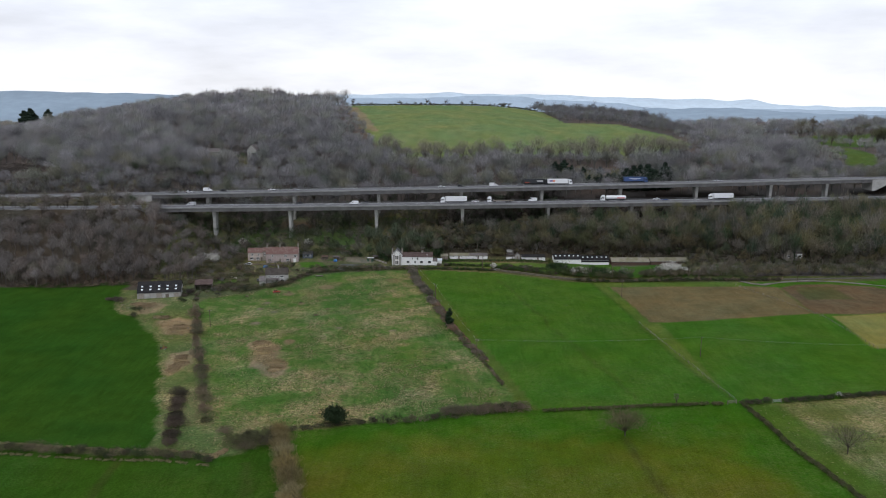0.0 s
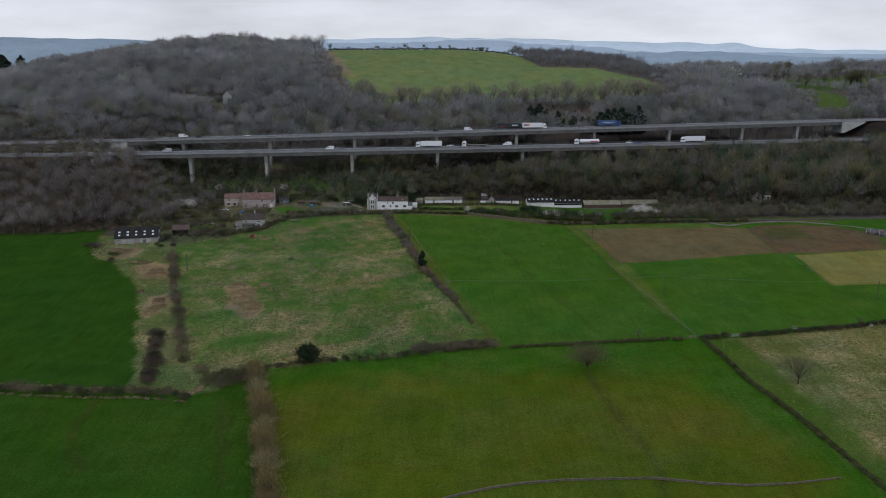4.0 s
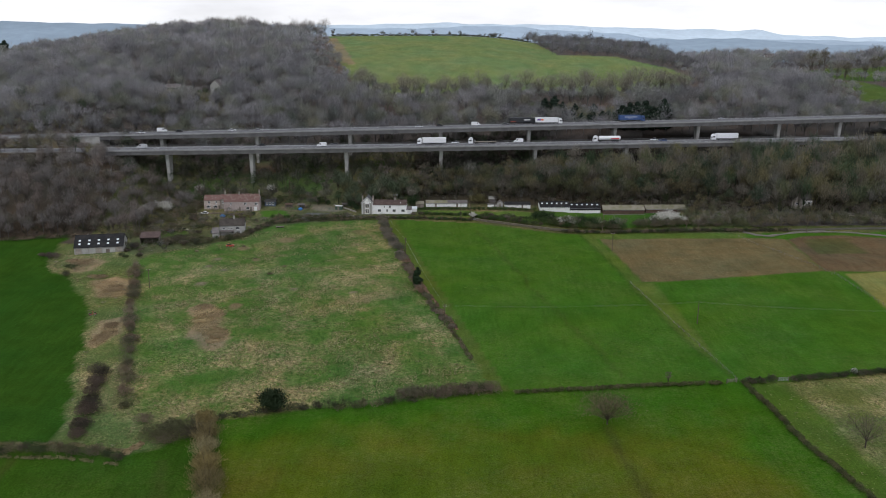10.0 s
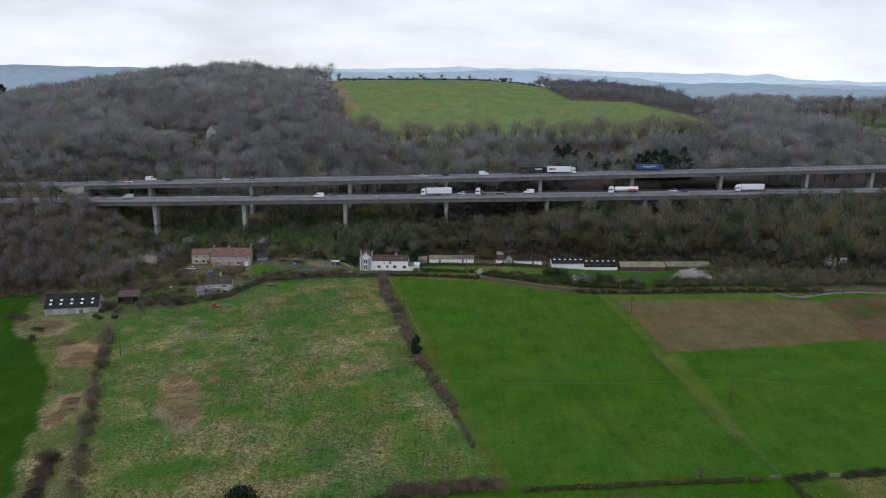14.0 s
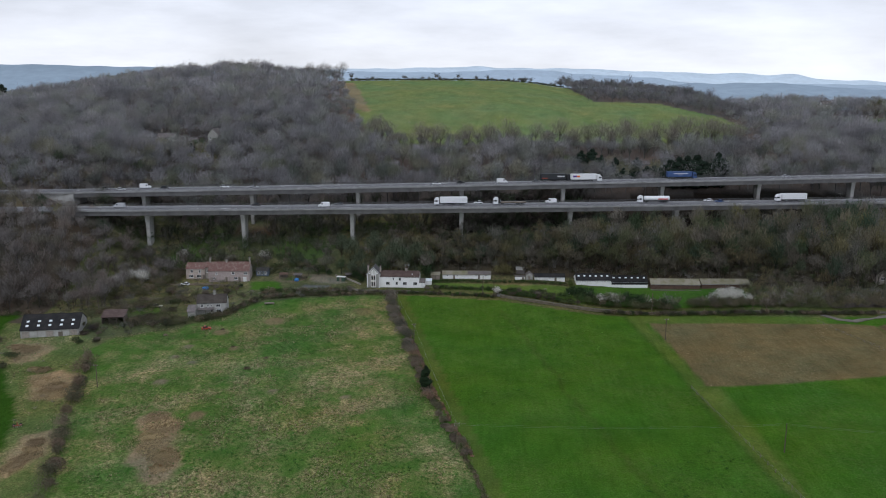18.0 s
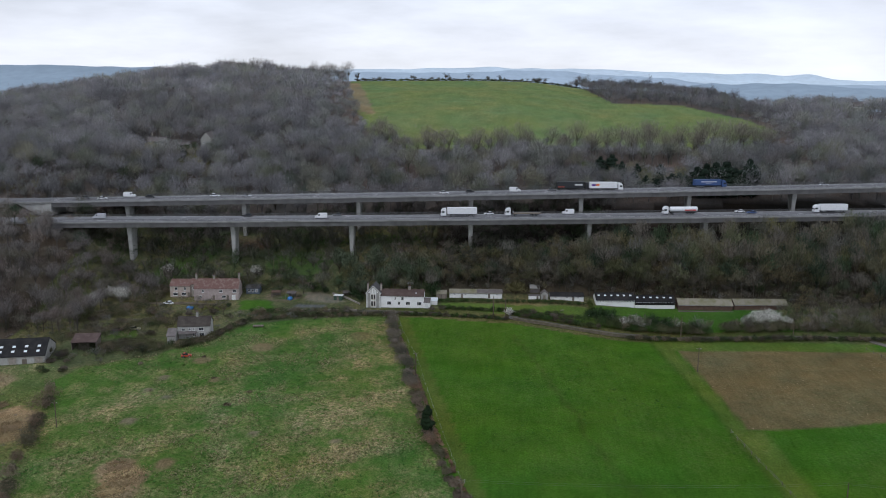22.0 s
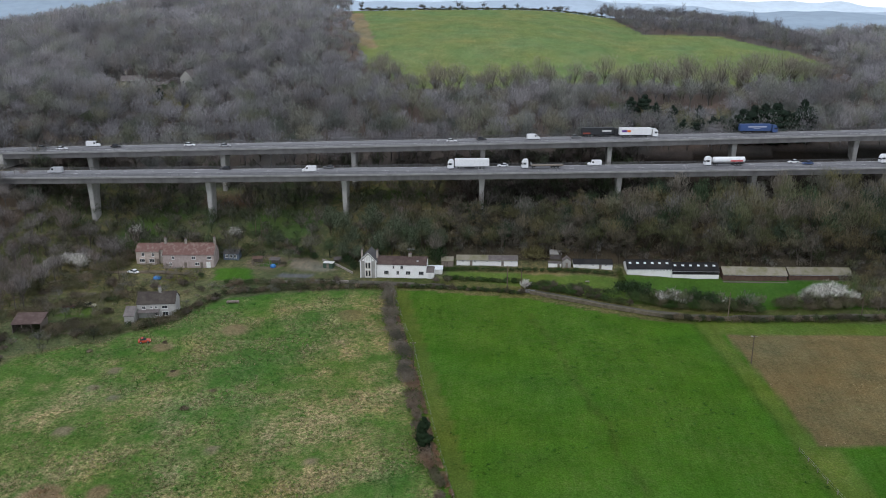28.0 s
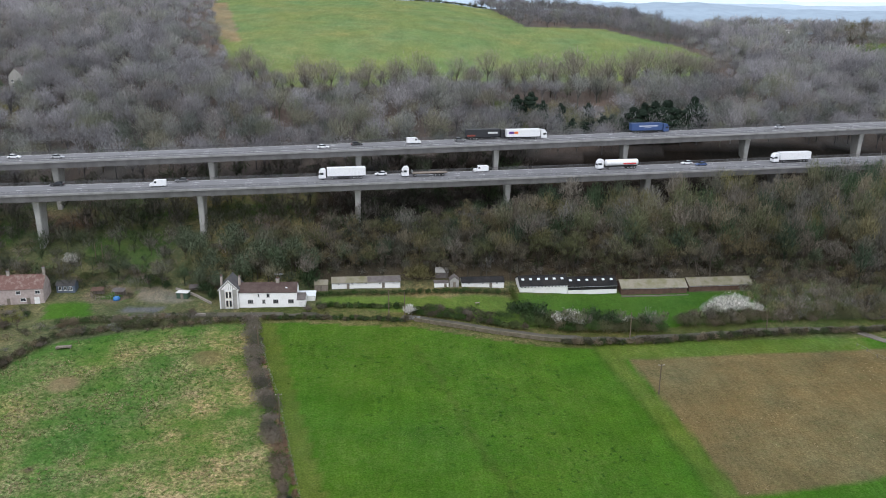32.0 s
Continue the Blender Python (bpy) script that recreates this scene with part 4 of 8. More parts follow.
def viaduct(deck, x0, x1, piers, label):
    fy, fz = DECKS[deck]
    e = base("motorway_viaduct", pose(0, 0, 0), label, "viaduct", "stacked carriageways")
    f, w, h = -3.6, DECK_W - 3.6, DECK_H
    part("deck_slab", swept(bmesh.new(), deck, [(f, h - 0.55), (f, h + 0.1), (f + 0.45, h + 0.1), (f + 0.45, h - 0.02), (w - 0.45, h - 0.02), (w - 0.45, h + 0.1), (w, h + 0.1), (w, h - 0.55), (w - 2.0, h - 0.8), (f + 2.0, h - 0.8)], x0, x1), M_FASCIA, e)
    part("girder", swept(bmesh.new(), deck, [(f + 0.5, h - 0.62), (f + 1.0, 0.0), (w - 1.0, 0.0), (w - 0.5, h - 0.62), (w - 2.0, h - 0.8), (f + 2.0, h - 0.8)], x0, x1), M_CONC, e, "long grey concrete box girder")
    part("carriageway", swept(bmesh.new(), deck, [(f + 0.5, h - 0.01), (f + 0.5, h + 0.04), (w - 0.5, h + 0.04), (w - 0.5, h - 0.01)], x0 - 260, x1 + 120), M_ROAD, e, "pale worn asphalt carriageway")
    for side in (f + 0.2, w - 0.2):
        bm = bmesh.new()
        for b in (0.45, 0.8, 1.1):
            swept(bm, deck, [(side - 0.04, h + b - 0.05), (side - 0.04, h + b + 0.05), (side + 0.04, h + b + 0.05), (side + 0.04, h + b - 0.05)], x0, x1)
        rail = part("parapet_rail", bm, M_STEEL_DARK, e)
        bm = bmesh.new()
        for k in range(int((x1 - x0) / 3)):
            x = x0 + 1.5 + 3 * k
            slab(bm, x - 0.04, x + 0.04, fy(x) + side - 0.05, fy(x) + side + 0.05, fz(x) + h, fz(x) + h + 1.12)
        tagged(part("parapet_post", bm, M_STEEL_DARK, rail), kind="stuff")
    for off, dash in ((f + 3.9, 0), (f + 7.2, 1), (f + 10.6, 1), (w - 0.9, 0)):
        bm = bmesh.new()
        if dash:
            for k in range(int((x1 - x0 + 300) / 9)):
                x = x0 - 200 + 9 * k
                swept(bm, deck, [(off - 0.07, h + 0.041), (off - 0.07, h + 0.052), (off + 0.07, h + 0.052), (off + 0.07, h + 0.041)], x, x + 2.4, 3)
        else:
            swept(bm, deck, [(off - 0.09, h + 0.041), (off - 0.09, h + 0.052), (off + 0.09, h + 0.052), (off + 0.09, h + 0.041)], x0 - 220, x1 + 100)
        tagged(part("lane_marking", bm, M_LINE, e), kind="stuff")
    for x in piers:
        pier(fy, fz, x, gz(x, fy(x) + 3), e)
    for x, s in ((x0, -1), (x1, 1)):
        bm = bmesh.new()
        y, z = fy(x), fz(x)
        prism(bm, [(0, z + h - 0.6), (0, z - 5.5), (s * 2, z - 5.5), (s * 17, z + h - 0.6)], y + f + 0.2, y + w - 0.2, "y")
        bmesh.ops.translate(bm, vec=(x, 0, 0), verts=bm.verts)
        part("abutment", bm, M_CONC_LIGHT, e, "sloping concrete end wall")
        a, b = sorted((x, x + s * 110))
        part("approach_kerb", swept(bmesh.new(), deck, [(f, h - 0.6), (f, h + 0.1), (f + 0.45, h + 0.1), (f + 0.45, h - 0.6)], a, b), M_FASCIA, e, "concrete edge beam of the approach")
        bm = bmesh.new()
        for q in (0.55, 1.0):
            swept(bm, deck, [(f + 0.16, h + q - 0.06), (f + 0.16, h + q + 0.06), (f + 0.24, h + q + 0.06), (f + 0.24, h + q - 0.06)], a, b)
        part("approach_rail", bm, M_STEEL_DARK, e)
    return e


UP_PIERS = [-117 + 52.2 * k for k in range(8)] + [289]
LOW_PIERS = [-107.5, -63.5, -12.4, 40, 93.5, 147, 200, 250, 296]
viaduct("upper", -148.5, 320, UP_PIERS, "long grey concrete motorway viaduct high on the slope")
viaduct("lower", -140, 332, LOW_PIERS, "grey concrete motorway viaduct on tall blade piers below its twin")


# ---- woods ----
def woods():
    rng = np.random.default_rng(11)
    big = [winter_tree(s, 13.5, rs, 720, 0.135, 1.6, 11) for s, rs in enumerate((5.6, 6.2, 6.8, 5.2, 6.0, 7.2))]
    far = [winter_tree(s + 20, 12.5, rs, 230, 0.3, 2.0, 8) for s, rs in enumerate((5.6, 6.2, 6.8, 5.4, 7.4))]
    shrub = [winter_tree(s + 40, 5.5, 3.3, 130, 0.15, 1.3, 6, 0.4, 0.2) for s in range(5)]
    fan = [winter_tree(s + 60, 12.5, rs, 460, 0.15, 1.6, 10, 0.36) for s, rs in enumerate((4.4, 5.0, 5.6, 4.0, 4.8))]
    low_fan = [winter_tree(s + 80, 5.5, 3.0, 150, 0.12, 1.2, 7, 0.4, 0.2) for s in range(4)]

    def scatter(x0, x1, y0, y1, gap, keep):
        nx, ny = int((x1 - x0) / gap), int((y1 - y0) / gap)
        gx, gy = np.meshgrid(np.arange(nx), np.arange(ny))
        x = (x0 + (gx + rng.uniform(0, 1, gx.shape)) * gap).ravel()
        y = (y0 + (gy + rng.uniform(0, 1, gx.shape)) * gap).ravel()
        m = keep(x, y)
        return x[m], y[m]

    def clear(x, y):
        ok = (np.abs(x - 32) < 0.56 * (y + 500) + 6) & ~inside(x, y, FIELD_HILL) & ~inside(x, y, [(-68, 370), (124, 345), (150, 600), (-100, 600)]) & ~inside(x, y, FIELD_FAR) & ~inside(x, y, FIELD_FAR_LOW) & ~inside(x, y, [(312, 285), (344, 290), (354, 372), (324, 374)])
        u = up_y(x)
        road = (y > u - 28) & (y < u + 12)
        road &= ~((x < -100) & (y < u - 27))
        return ok & ~road

    clearing_w = [(-146, 108), (-146, 141), (-104, 144), (-104, 108)]
    clearing_nw = [(-315, 154), (-283, 143), (-240, 96), (-214, 62), (-226, 56), (-267, 62), (-330, 80)]
    clearing_e = [(98, 107), (152, 107), (152, 131), (98, 131)]
    scrub_zone = [(116, 425), (122, 330), (130, 272), (180, 268), (216, 236), (238, 238), (262, 270), (262, 425)]

    def slope_above(x, y):
        return clear(x, y) & (y > up_y(x) + 12.2) & ~inside(x, y, clearing_w) & ~inside(x, y, clearing_e) & ~inside(x, y, clearing_nw) & ~inside(x, y, scrub_zone)

    def low_shrubs(x, y):
        return (inside(x, y, clearing_w) | inside(x, y, clearing_e)) & ~((x > -145) & (x < -106) & (y > 128)) & ~((x > 106) & (x < 122) & (y > 120)) & ~((x > 133) & (x < 148) & (y > 120))

    def spots(x, y, a, b, tall=(0.85, 1.2)):
        return [(p, q, s, s * t) for p, q, s, t in zip(x, y, rng.uniform(a, b, len(x)), rng.uniform(*tall, len(x)))]

    def near_pasture(x, y):
        far = np.minimum(near_line(x, y, FIELD_FAR + FIELD_FAR[:1]), near_line(x, y, FIELD_FAR_LOW + FIELD_FAR_LOW[:1]))
        return np.clip(np.minimum(near_line(x, y, FIELD_HILL + FIELD_HILL[:1]) / 26, far / 24), 0.55, 1.0)

    x, y = scatter(-330, 430, 34, 215, 6.9, lambda x, y: slope_above(x, y) & (y < up_y(x) + 52 + 9 * np.sin(0.06 * x)))
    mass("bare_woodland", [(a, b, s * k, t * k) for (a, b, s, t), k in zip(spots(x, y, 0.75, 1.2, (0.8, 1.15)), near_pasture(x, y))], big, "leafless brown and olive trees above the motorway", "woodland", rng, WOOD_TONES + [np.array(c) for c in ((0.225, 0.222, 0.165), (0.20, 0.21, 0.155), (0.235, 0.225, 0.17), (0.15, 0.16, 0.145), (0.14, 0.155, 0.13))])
    x, y = scatter(-330, 430, 60, 215, 6.9, lambda x, y: slope_above(x, y) & (y > up_y(x) + 52 + 9 * np.sin(0.06 * x)))
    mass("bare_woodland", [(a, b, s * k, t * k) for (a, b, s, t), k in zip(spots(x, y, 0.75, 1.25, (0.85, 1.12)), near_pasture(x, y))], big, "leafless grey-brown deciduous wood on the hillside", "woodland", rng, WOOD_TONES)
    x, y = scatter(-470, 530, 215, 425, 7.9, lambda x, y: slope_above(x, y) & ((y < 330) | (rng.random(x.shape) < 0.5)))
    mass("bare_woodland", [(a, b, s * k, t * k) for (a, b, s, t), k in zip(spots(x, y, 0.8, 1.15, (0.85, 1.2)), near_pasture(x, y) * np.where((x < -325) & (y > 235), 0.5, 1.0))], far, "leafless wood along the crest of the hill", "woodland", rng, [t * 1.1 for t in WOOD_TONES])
    x, y = scatter(110, 265, 230, 425, 6.4, lambda x, y: inside(x, y, scrub_zone))
    mass("scrub", [(a, b, s, t * (1.5 if rng.random() < 0.06 else 1)) for a, b, s, t in spots(x, y, 1.0, 1.45)], shrub, "dark thorn scrub along the top of the hill pasture", "scrub", rng, [t * 0.72 for t in WOOD_TONES])
    x, y = scatter(-260, -90, 50, 150, 5.0, lambda x, y: slope_above(x, y) & (y > up_y(x) + 17))
    mass("undergrowth", spots(x, y, 0.7, 1.25, (0.6, 1.0)), shrub, "bare undergrowth beneath the hillside trees", "undergrowth", rng, WOOD_TONES)
    x, y = scatter(-175, 185, 92, 170, 4.4, low_shrubs)
    mass("undergrowth", spots(x, y, 0.7, 1.35), shrub, "low bare shrubs in gardens on the wooded slope", "undergrowth", rng, LOW_TONES + WOOD_TONES[:2])
    x, y = scatter(-330, -205, 54, 156, 3.4, lambda x, y: inside(x, y, clearing_nw) & (y > up_y(x) + 13))
    mass("scrub", [(a, b, s, s * t * 0.6) for a, b, s, t in spots(x, y, 0.5, 1.0)], shrub, "dark brown brush on a cleared slope above the motorway", "scrub", rng, [np.array((0.09, 0.076, 0.066)), np.array((0.075, 0.066, 0.056)), np.array((0.105, 0.088, 0.075))])
    below = lambda x, y: clear(x, y) & (y < up_y(x) - 26) & (y > 15 + 10 * (x < -30) * (x > -95) + 7 * (x > 25) * (x < 205)) & ~((x > -100) & (x < 2) & (y > up_y(x) - 38))
    x, y = scatter(-330, 430, 14, 90, 5.1, below)
    mass("bare_woodland", [(a, b, s * (1.1 + 0.25 * (a > 85)), t * float(np.interp(a, [-330, -170, -150, -100, 40, 80, 110, 170, 300], [1.15, 1.15, 0.95, 0.8, 0.85, 1.2, 1.45, 1.5, 1.75]))) for a, b, s, t in spots(x, y, 0.65, 1.0, (0.75, 1.2))], fan, "mixed bare and ivy-clad trees below the viaduct", "woodland", rng, [t * np.array((0.90, 0.90, 0.86)) for t in LOW_TONES] + [np.array((0.175, 0.165, 0.08)), np.array((0.07, 0.105, 0.055)), np.array((0.06, 0.09, 0.055)), np.array((0.09, 0.11, 0.07))])
    x, y = scatter(-330, -90, -50, 22, 5.2, lambda x, y: (y > np.interp(x, [-330, -170, -134], [-48, -46, -38])) & ~((x > -104) & (y < 2)) & ~((x > -129) & (x < -84) & (y < -36)) & ~((x > -96) & (y < -22)))
    mass("bare_woodland", [(a, b, s, t * (1.15 if -182 < a < -130 and b > 2 else 1.0 if b < -8 else 0.82)) for a, b, s, t in spots(x, y, 0.65, 1.0)], fan, "dense bare brown trees beside the west field", "woodland", rng, [np.array(c) for c in ((0.22, 0.19, 0.168), (0.205, 0.187, 0.172), (0.228, 0.19, 0.166), (0.19, 0.176, 0.14), (0.235, 0.215, 0.20))])
    x, y = scatter(-140, 110, 15, 86, 3.7, lambda x, y: (y > up_y(x) - 42) & (y < up_y(x) + 14) & ~inside(x, y, [(-72, 42), (-50, 42), (-50, 54), (-72, 54)]))
    mass("undergrowth", [(a, b, s, s * t * 0.8) for a, b, s, t in spots(x, y, 0.6, 1.6, (0.5, 1.2))], low_fan + shrub[:1], "bare shrubs and brambles under the viaduct", "undergrowth", rng, [np.array(c) for c in ((0.12, 0.125, 0.09), (0.085, 0.105, 0.065), (0.21, 0.19, 0.165), (0.13, 0.13, 0.105), (0.21, 0.175, 0.155), (0.07, 0.10, 0.05), (0.16, 0.15, 0.13))])
    x, y = scatter(-330, -112, 5, 70, 2.4, lambda x, y: ((y > up_y(x) - 10) & (y < up_y(x) - 5.5) & (x < -125)) | ((y > up_y(x) + 11.4) & (y < up_y(x) + 19)))
    mass("undergrowth", [(a, b, s, s * t * (1.3 if b > up_y(a) else 0.42)) for a, b, s, t in spots(x, y, 0.7, 1.1)], shrub, "bare bushes on the banks of the motorway", "undergrowth", rng, WOOD_TONES + LOW_TONES)
    x, y = scatter(255, 530, 330, 425, 7.5, lambda x, y: ~inside(x, y, FIELD_FAR) & (x > 262))
    mass("scrub", spots(x, y, 1.0, 1.5), shrub[:3], "thorn scrub under the trees on the far ridge", "scrub", rng, WOOD_TONES)
    x, y = scatter(320, 480, 240, 330, 6.0, lambda x, y: inside(x, y, FIELD_FAR) & (rng.random(x.shape) < np.where(y < 275, 0.42, 0.16)))
    mass("scrub", spots(x, y, 0.5, 1.3), shrub, "thorn bushes scattered over the far field", "scrub", rng, [t * 0.8 for t in WOOD_TONES])
    x, y = scatter(90, 335, -13, 17, 3.7, lambda x, y: ((x > 190) & (y > -8 + 0.03 * (x - 190)) & ~((x > 220) & (x < 250) & (y > 7))) | ((x > 166) & (y > -5) & (y < 13)) | ((y < -6.5 + 0.04 * (x - 140)) & (y > -13 + 0.06 * (x - 91)) & ((x < 133) | (x > 139))))
    mass("scrub", spots(x, y, 0.7, 1.25, (0.8, 1.2)), shrub + low_fan, "dense brown bushes along the lane", "scrub", rng, [t * 0.9 for t in LOW_TONES] + [np.array((0.10, 0.115, 0.05))])
    plots = [(-127, -98, -68, -44), (-101, -86, -52, -38), (-70, -51, -44, -25), (-87, -53, 4, 18), (-56, -34, -9, 16), (-34, 30, -6, 20), (-94, -79, -34, -25), (-74, -66, -35, -27), (-86, -78, -3, 4)]
    x, y = scatter(-130, 6, -62, 20, 2.9, lambda x, y: ~np.any([(x > a) & (x < b) & (y > c) & (y < d) for a, b, c, d in plots], axis=0) & ~inside(x, y, FIELD_ROUGH) & (y > -66 - 0.25 * (x + 62)) & (rng.random(x.shape) < 0.88))
    mass("undergrowth", [(a, b, s, s * t) for a, b, s, t in spots(x, y, 0.4, 1.0, (0.5, 0.95))], low_fan, "tangled brambles and bare bushes round the cottages", "undergrowth", rng, [t * 0.75 for t in LOW_TONES] + [np.array((0.07, 0.09, 0.04)), np.array((0.06, 0.07, 0.045)), np.array((0.17, 0.13, 0.10))])
    x, y = scatter(-136, -40, -224, -66, 4.6, lambda x, y: inside(x, y, FIELD_SCRUB) & (rng.random(x.shape) < 0.22))
    mass("scrub", [(a, b, s, s * t) for a, b, s, t in spots(x, y, 0.18, 0.5, (0.6, 1.0))], low_fan, "scattered low brambles in rough dead grass", "scrub", rng, LOW_TONES[:5] + [np.array((0.07, 0.085, 0.04))])
    x, y = scatter(-330, -126, -50, -26, 3.4, lambda x, y: (y > np.interp(x, [-330, -170, -134], [-49, -47, -39])))
    mass("undergrowth", [(a, b, s, s * t) for a, b, s, t in spots(x, y, 0.5, 1.0, (0.5, 0.9))], low_fan, "dark brambles along the edge of the west wood", "undergrowth", rng, [np.array((0.085, 0.075, 0.055)), np.array((0.07, 0.08, 0.045)), np.array((0.12, 0.10, 0.08))])
    x, y = scatter(28, 330, 15, 36, 3.6, lambda x, y: ((y > 20) | (x > 205)) & (y < up_y(x) - 26))
    mass("undergrowth", [(a, b, s, s * t) for a, b, s, t in spots(x, y, 0.7, 1.2, (0.7, 1.3))], low_fan + shrub[:1], "brown undergrowth at the wood's edge behind the sheds", "undergrowth", rng, [t * 0.95 for t in LOW_TONES] + [np.array((0.06, 0.085, 0.04))])
    x, y = scatter(26, 206, 18.5, 29, 2.5, lambda x, y: (y > 21.5) | (x > 174))
    mass("undergrowth", [(a, b, s, s * t) for a, b, s, t in spots(x, y, 0.5, 0.95, (0.6, 1.1))], low_fan, "brambles and ivy along the foot of the wood", "undergrowth", rng, [t * 0.85 for t in LOW_TONES] + [np.array((0.07, 0.10, 0.045)), np.array((0.085, 0.10, 0.055))])
    x, y = scatter(100, 420, 20, 100, 4.6, lambda x, y: (y > up_y(x) - 30) & (y < up_y(x) - 4))
    mass("undergrowth", [(a, b, s, s * 0.7) for a, b, s, _ in spots(x, y, 0.5, 0.9)], shrub, "dark scrub on the bank between the carriageways", "undergrowth", rng, [t * 0.7 for t in LOW_TONES])


woods()


# ---- hedges, walls and lanes ----
def hedge(line, width, height, tones, per_metre, label, name="hedge", long=0.55, wide=0.13, seed=1, uneven=0.35, category="hedge", lift=0.35, gaps=0.0, swell=0.2):
    """A row of bushes: stems with twigs all round them, along a bent line."""
    rng = np.random.default_rng(seed)
    pieces, cols = [], []
    for (xa, ya), (xb, yb) in zip(line, line[1:]):
        length = math.hypot(xb - xa, yb - ya)
        steps = max(1, round(length / (width * 0.55)))
        for k in range(steps):
            f = (k + rng.uniform(0.2, 0.8)) / steps
            x, y = xa + (xb - xa) * f + rng.normal() * width * 0.1, ya + (yb - ya) * f + rng.normal() * width * 0.1
            if rng.random() < gaps:
                continue
            fat = width * (1 + swell * rng.uniform(-1, 1))
            hh = height * (1 + uneven * rng.uniform(-1, 1)) * (0.6 + 0.4 * fat / width)
            tone = tones[rng.integers(len(tones))] * rng.uniform(0.8, 1.2)
            n = max(4, int(per_metre * length / steps))
            got = [twig_cloud(rng, n, (x, y, gz(x, y) + hh * 0.38), (fat * 0.55, fat * 0.55, hh * 0.6), long, wide, lift=lift)]
            got += [stick((x + rng.normal() * 0.2, y + rng.normal() * 0.2, gz(x, y) - 0.3), (x + rng.normal() * 0.4, y + rng.normal() * 0.4, gz(x, y) + hh * 0.8), 0.06, 0.02, 3) for _ in range(2)]
            pieces += got
            cols += [np.tile(tone, (len(v), 1)) for v, _, _ in got]
    v, t, n = joined(pieces)
    return tagged(part_me(name, raw_mesh(name, v, t, np.concatenate(cols), n), M_TWIG), label, category)


A = np.array
HEDGE_BROWN = [A((0.15, 0.122, 0.082)), A((0.12, 0.104, 0.066)), A((0.175, 0.138, 0.095)), A((0.105, 0.104, 0.054))]
HEDGE_DARK = [A((0.068, 0.068, 0.040)), A((0.052, 0.068, 0.030)), A((0.082, 0.072, 0.048))]
HEDGE_GREEN = [A((0.042, 0.078, 0.020)), A((0.052, 0.084, 0.028)), A((0.07, 0.09, 0.034))]
hedge(LINE_MID[:4], 5.2, 3.0, [A((0.15, 0.135, 0.105)), A((0.18, 0.155, 0.12)), A((0.12, 0.115, 0.085)), A((0.20, 0.17, 0.14))], 330, "overgrown bare brown hedge running down from the white house", seed=2, uneven=0.5, swell=0.35)
hedge(LINE_MID[3:7], 4.0, 2.0, [A((0.18, 0.14, 0.105)), A((0.16, 0.13, 0.10)), A((0.225, 0.15, 0.105)), A((0.13, 0.12, 0.075))], 230, "low russet bramble hedge beside the cypress", seed=82, uneven=0.6, swell=0.45, gaps=0.06)
hedge([(x + 2.4, y - 0.4) for x, y in LINE_MID[1:7]], 1.5, 0.7, [A((0.26, 0.16, 0.105)), A((0.30, 0.205, 0.13)), A((0.20, 0.13, 0.09))], 90, "strip of russet dead grass along a hedge", "dead_grass", seed=83, category="grass", gaps=0.25, lift=0.6)
hedge(LINE_MID[6:8], 2.2, 1.2, HEDGE_BROWN, 60, "thin gappy stretch of bare hedge", seed=3)
hedge([(28, -191.5), (37, -189.5), (46, -187.5), (57, -185.5)], 6.0, 3.2, [A((0.15, 0.115, 0.085)), A((0.12, 0.095, 0.07)), A((0.17, 0.13, 0.10)), A((0.09, 0.085, 0.055))], 300, "brown bramble thicket at the field corner", "bramble_thicket", seed=4, category="brambles")
hedge(LINE_LOW[:5], 3.4, 2.6, HEDGE_BROWN + HEDGE_DARK, 150, "bare brown hedge along the foot of the rough pasture", seed=5, uneven=0.55, swell=0.45, gaps=0.05)
hedge(LINE_LOW[4:], 3.0, 1.7, HEDGE_DARK, 110, "low dark hedge with gaps and litter", seed=6)
hedge(LINE_WEST[:4], 4.6, 3.9, [A((0.17, 0.125, 0.09)), A((0.12, 0.11, 0.07)), A((0.10, 0.10, 0.06)), A((0.19, 0.15, 0.11))], 290, "tall straggling bare hedge beside the rough pasture", seed=7, uneven=0.75, swell=0.55, gaps=0.14)
hedge(LINE_WEST[3:], 5.2, 3.4, HEDGE_BROWN + [A((0.17, 0.125, 0.09))], 190, "straggling russet hedge at the pasture's lower end", seed=8, uneven=0.6, swell=0.5, gaps=0.12)
hedge(LINE_SCRUB, 6.4, 3.0, [A((0.08, 0.062, 0.048)), A((0.10, 0.076, 0.058)), A((0.065, 0.056, 0.04))], 330, "dense dark bramble bank", "bramble_bank", seed=9, category="brambles")
hedge(LINE_SW, 4.6, 2.8, HEDGE_BROWN + HEDGE_DARK + HEDGE_DARK, 190, "thick brown hedge between two green fields", seed=10, uneven=0.5, swell=0.4)
hedge([(x, y + 3.2) for x, y in LINE_SW], 1.8, 0.6, [A((0.27, 0.23, 0.13)), A((0.22, 0.19, 0.10))], 90, "fringe of pale dead grass along a hedge", "dead_grass", seed=84, category="grass", gaps=0.2, lift=0.8)
hedge([(x, y - 3.0) for x, y in LINE_SW], 1.5, 0.5, [A((0.25, 0.21, 0.12)), A((0.20, 0.18, 0.09))], 80, "fringe of pale dead grass below a hedge", "dead_grass", seed=85, category="grass", gaps=0.3, lift=0.8)
hedge([(-36, -217), (-26, -212)], 8.5, 3.8, HEDGE_DARK + HEDGE_BROWN[:1], 260, "rounded dark bramble clump", "bramble_clump", seed=12, category="brambles")
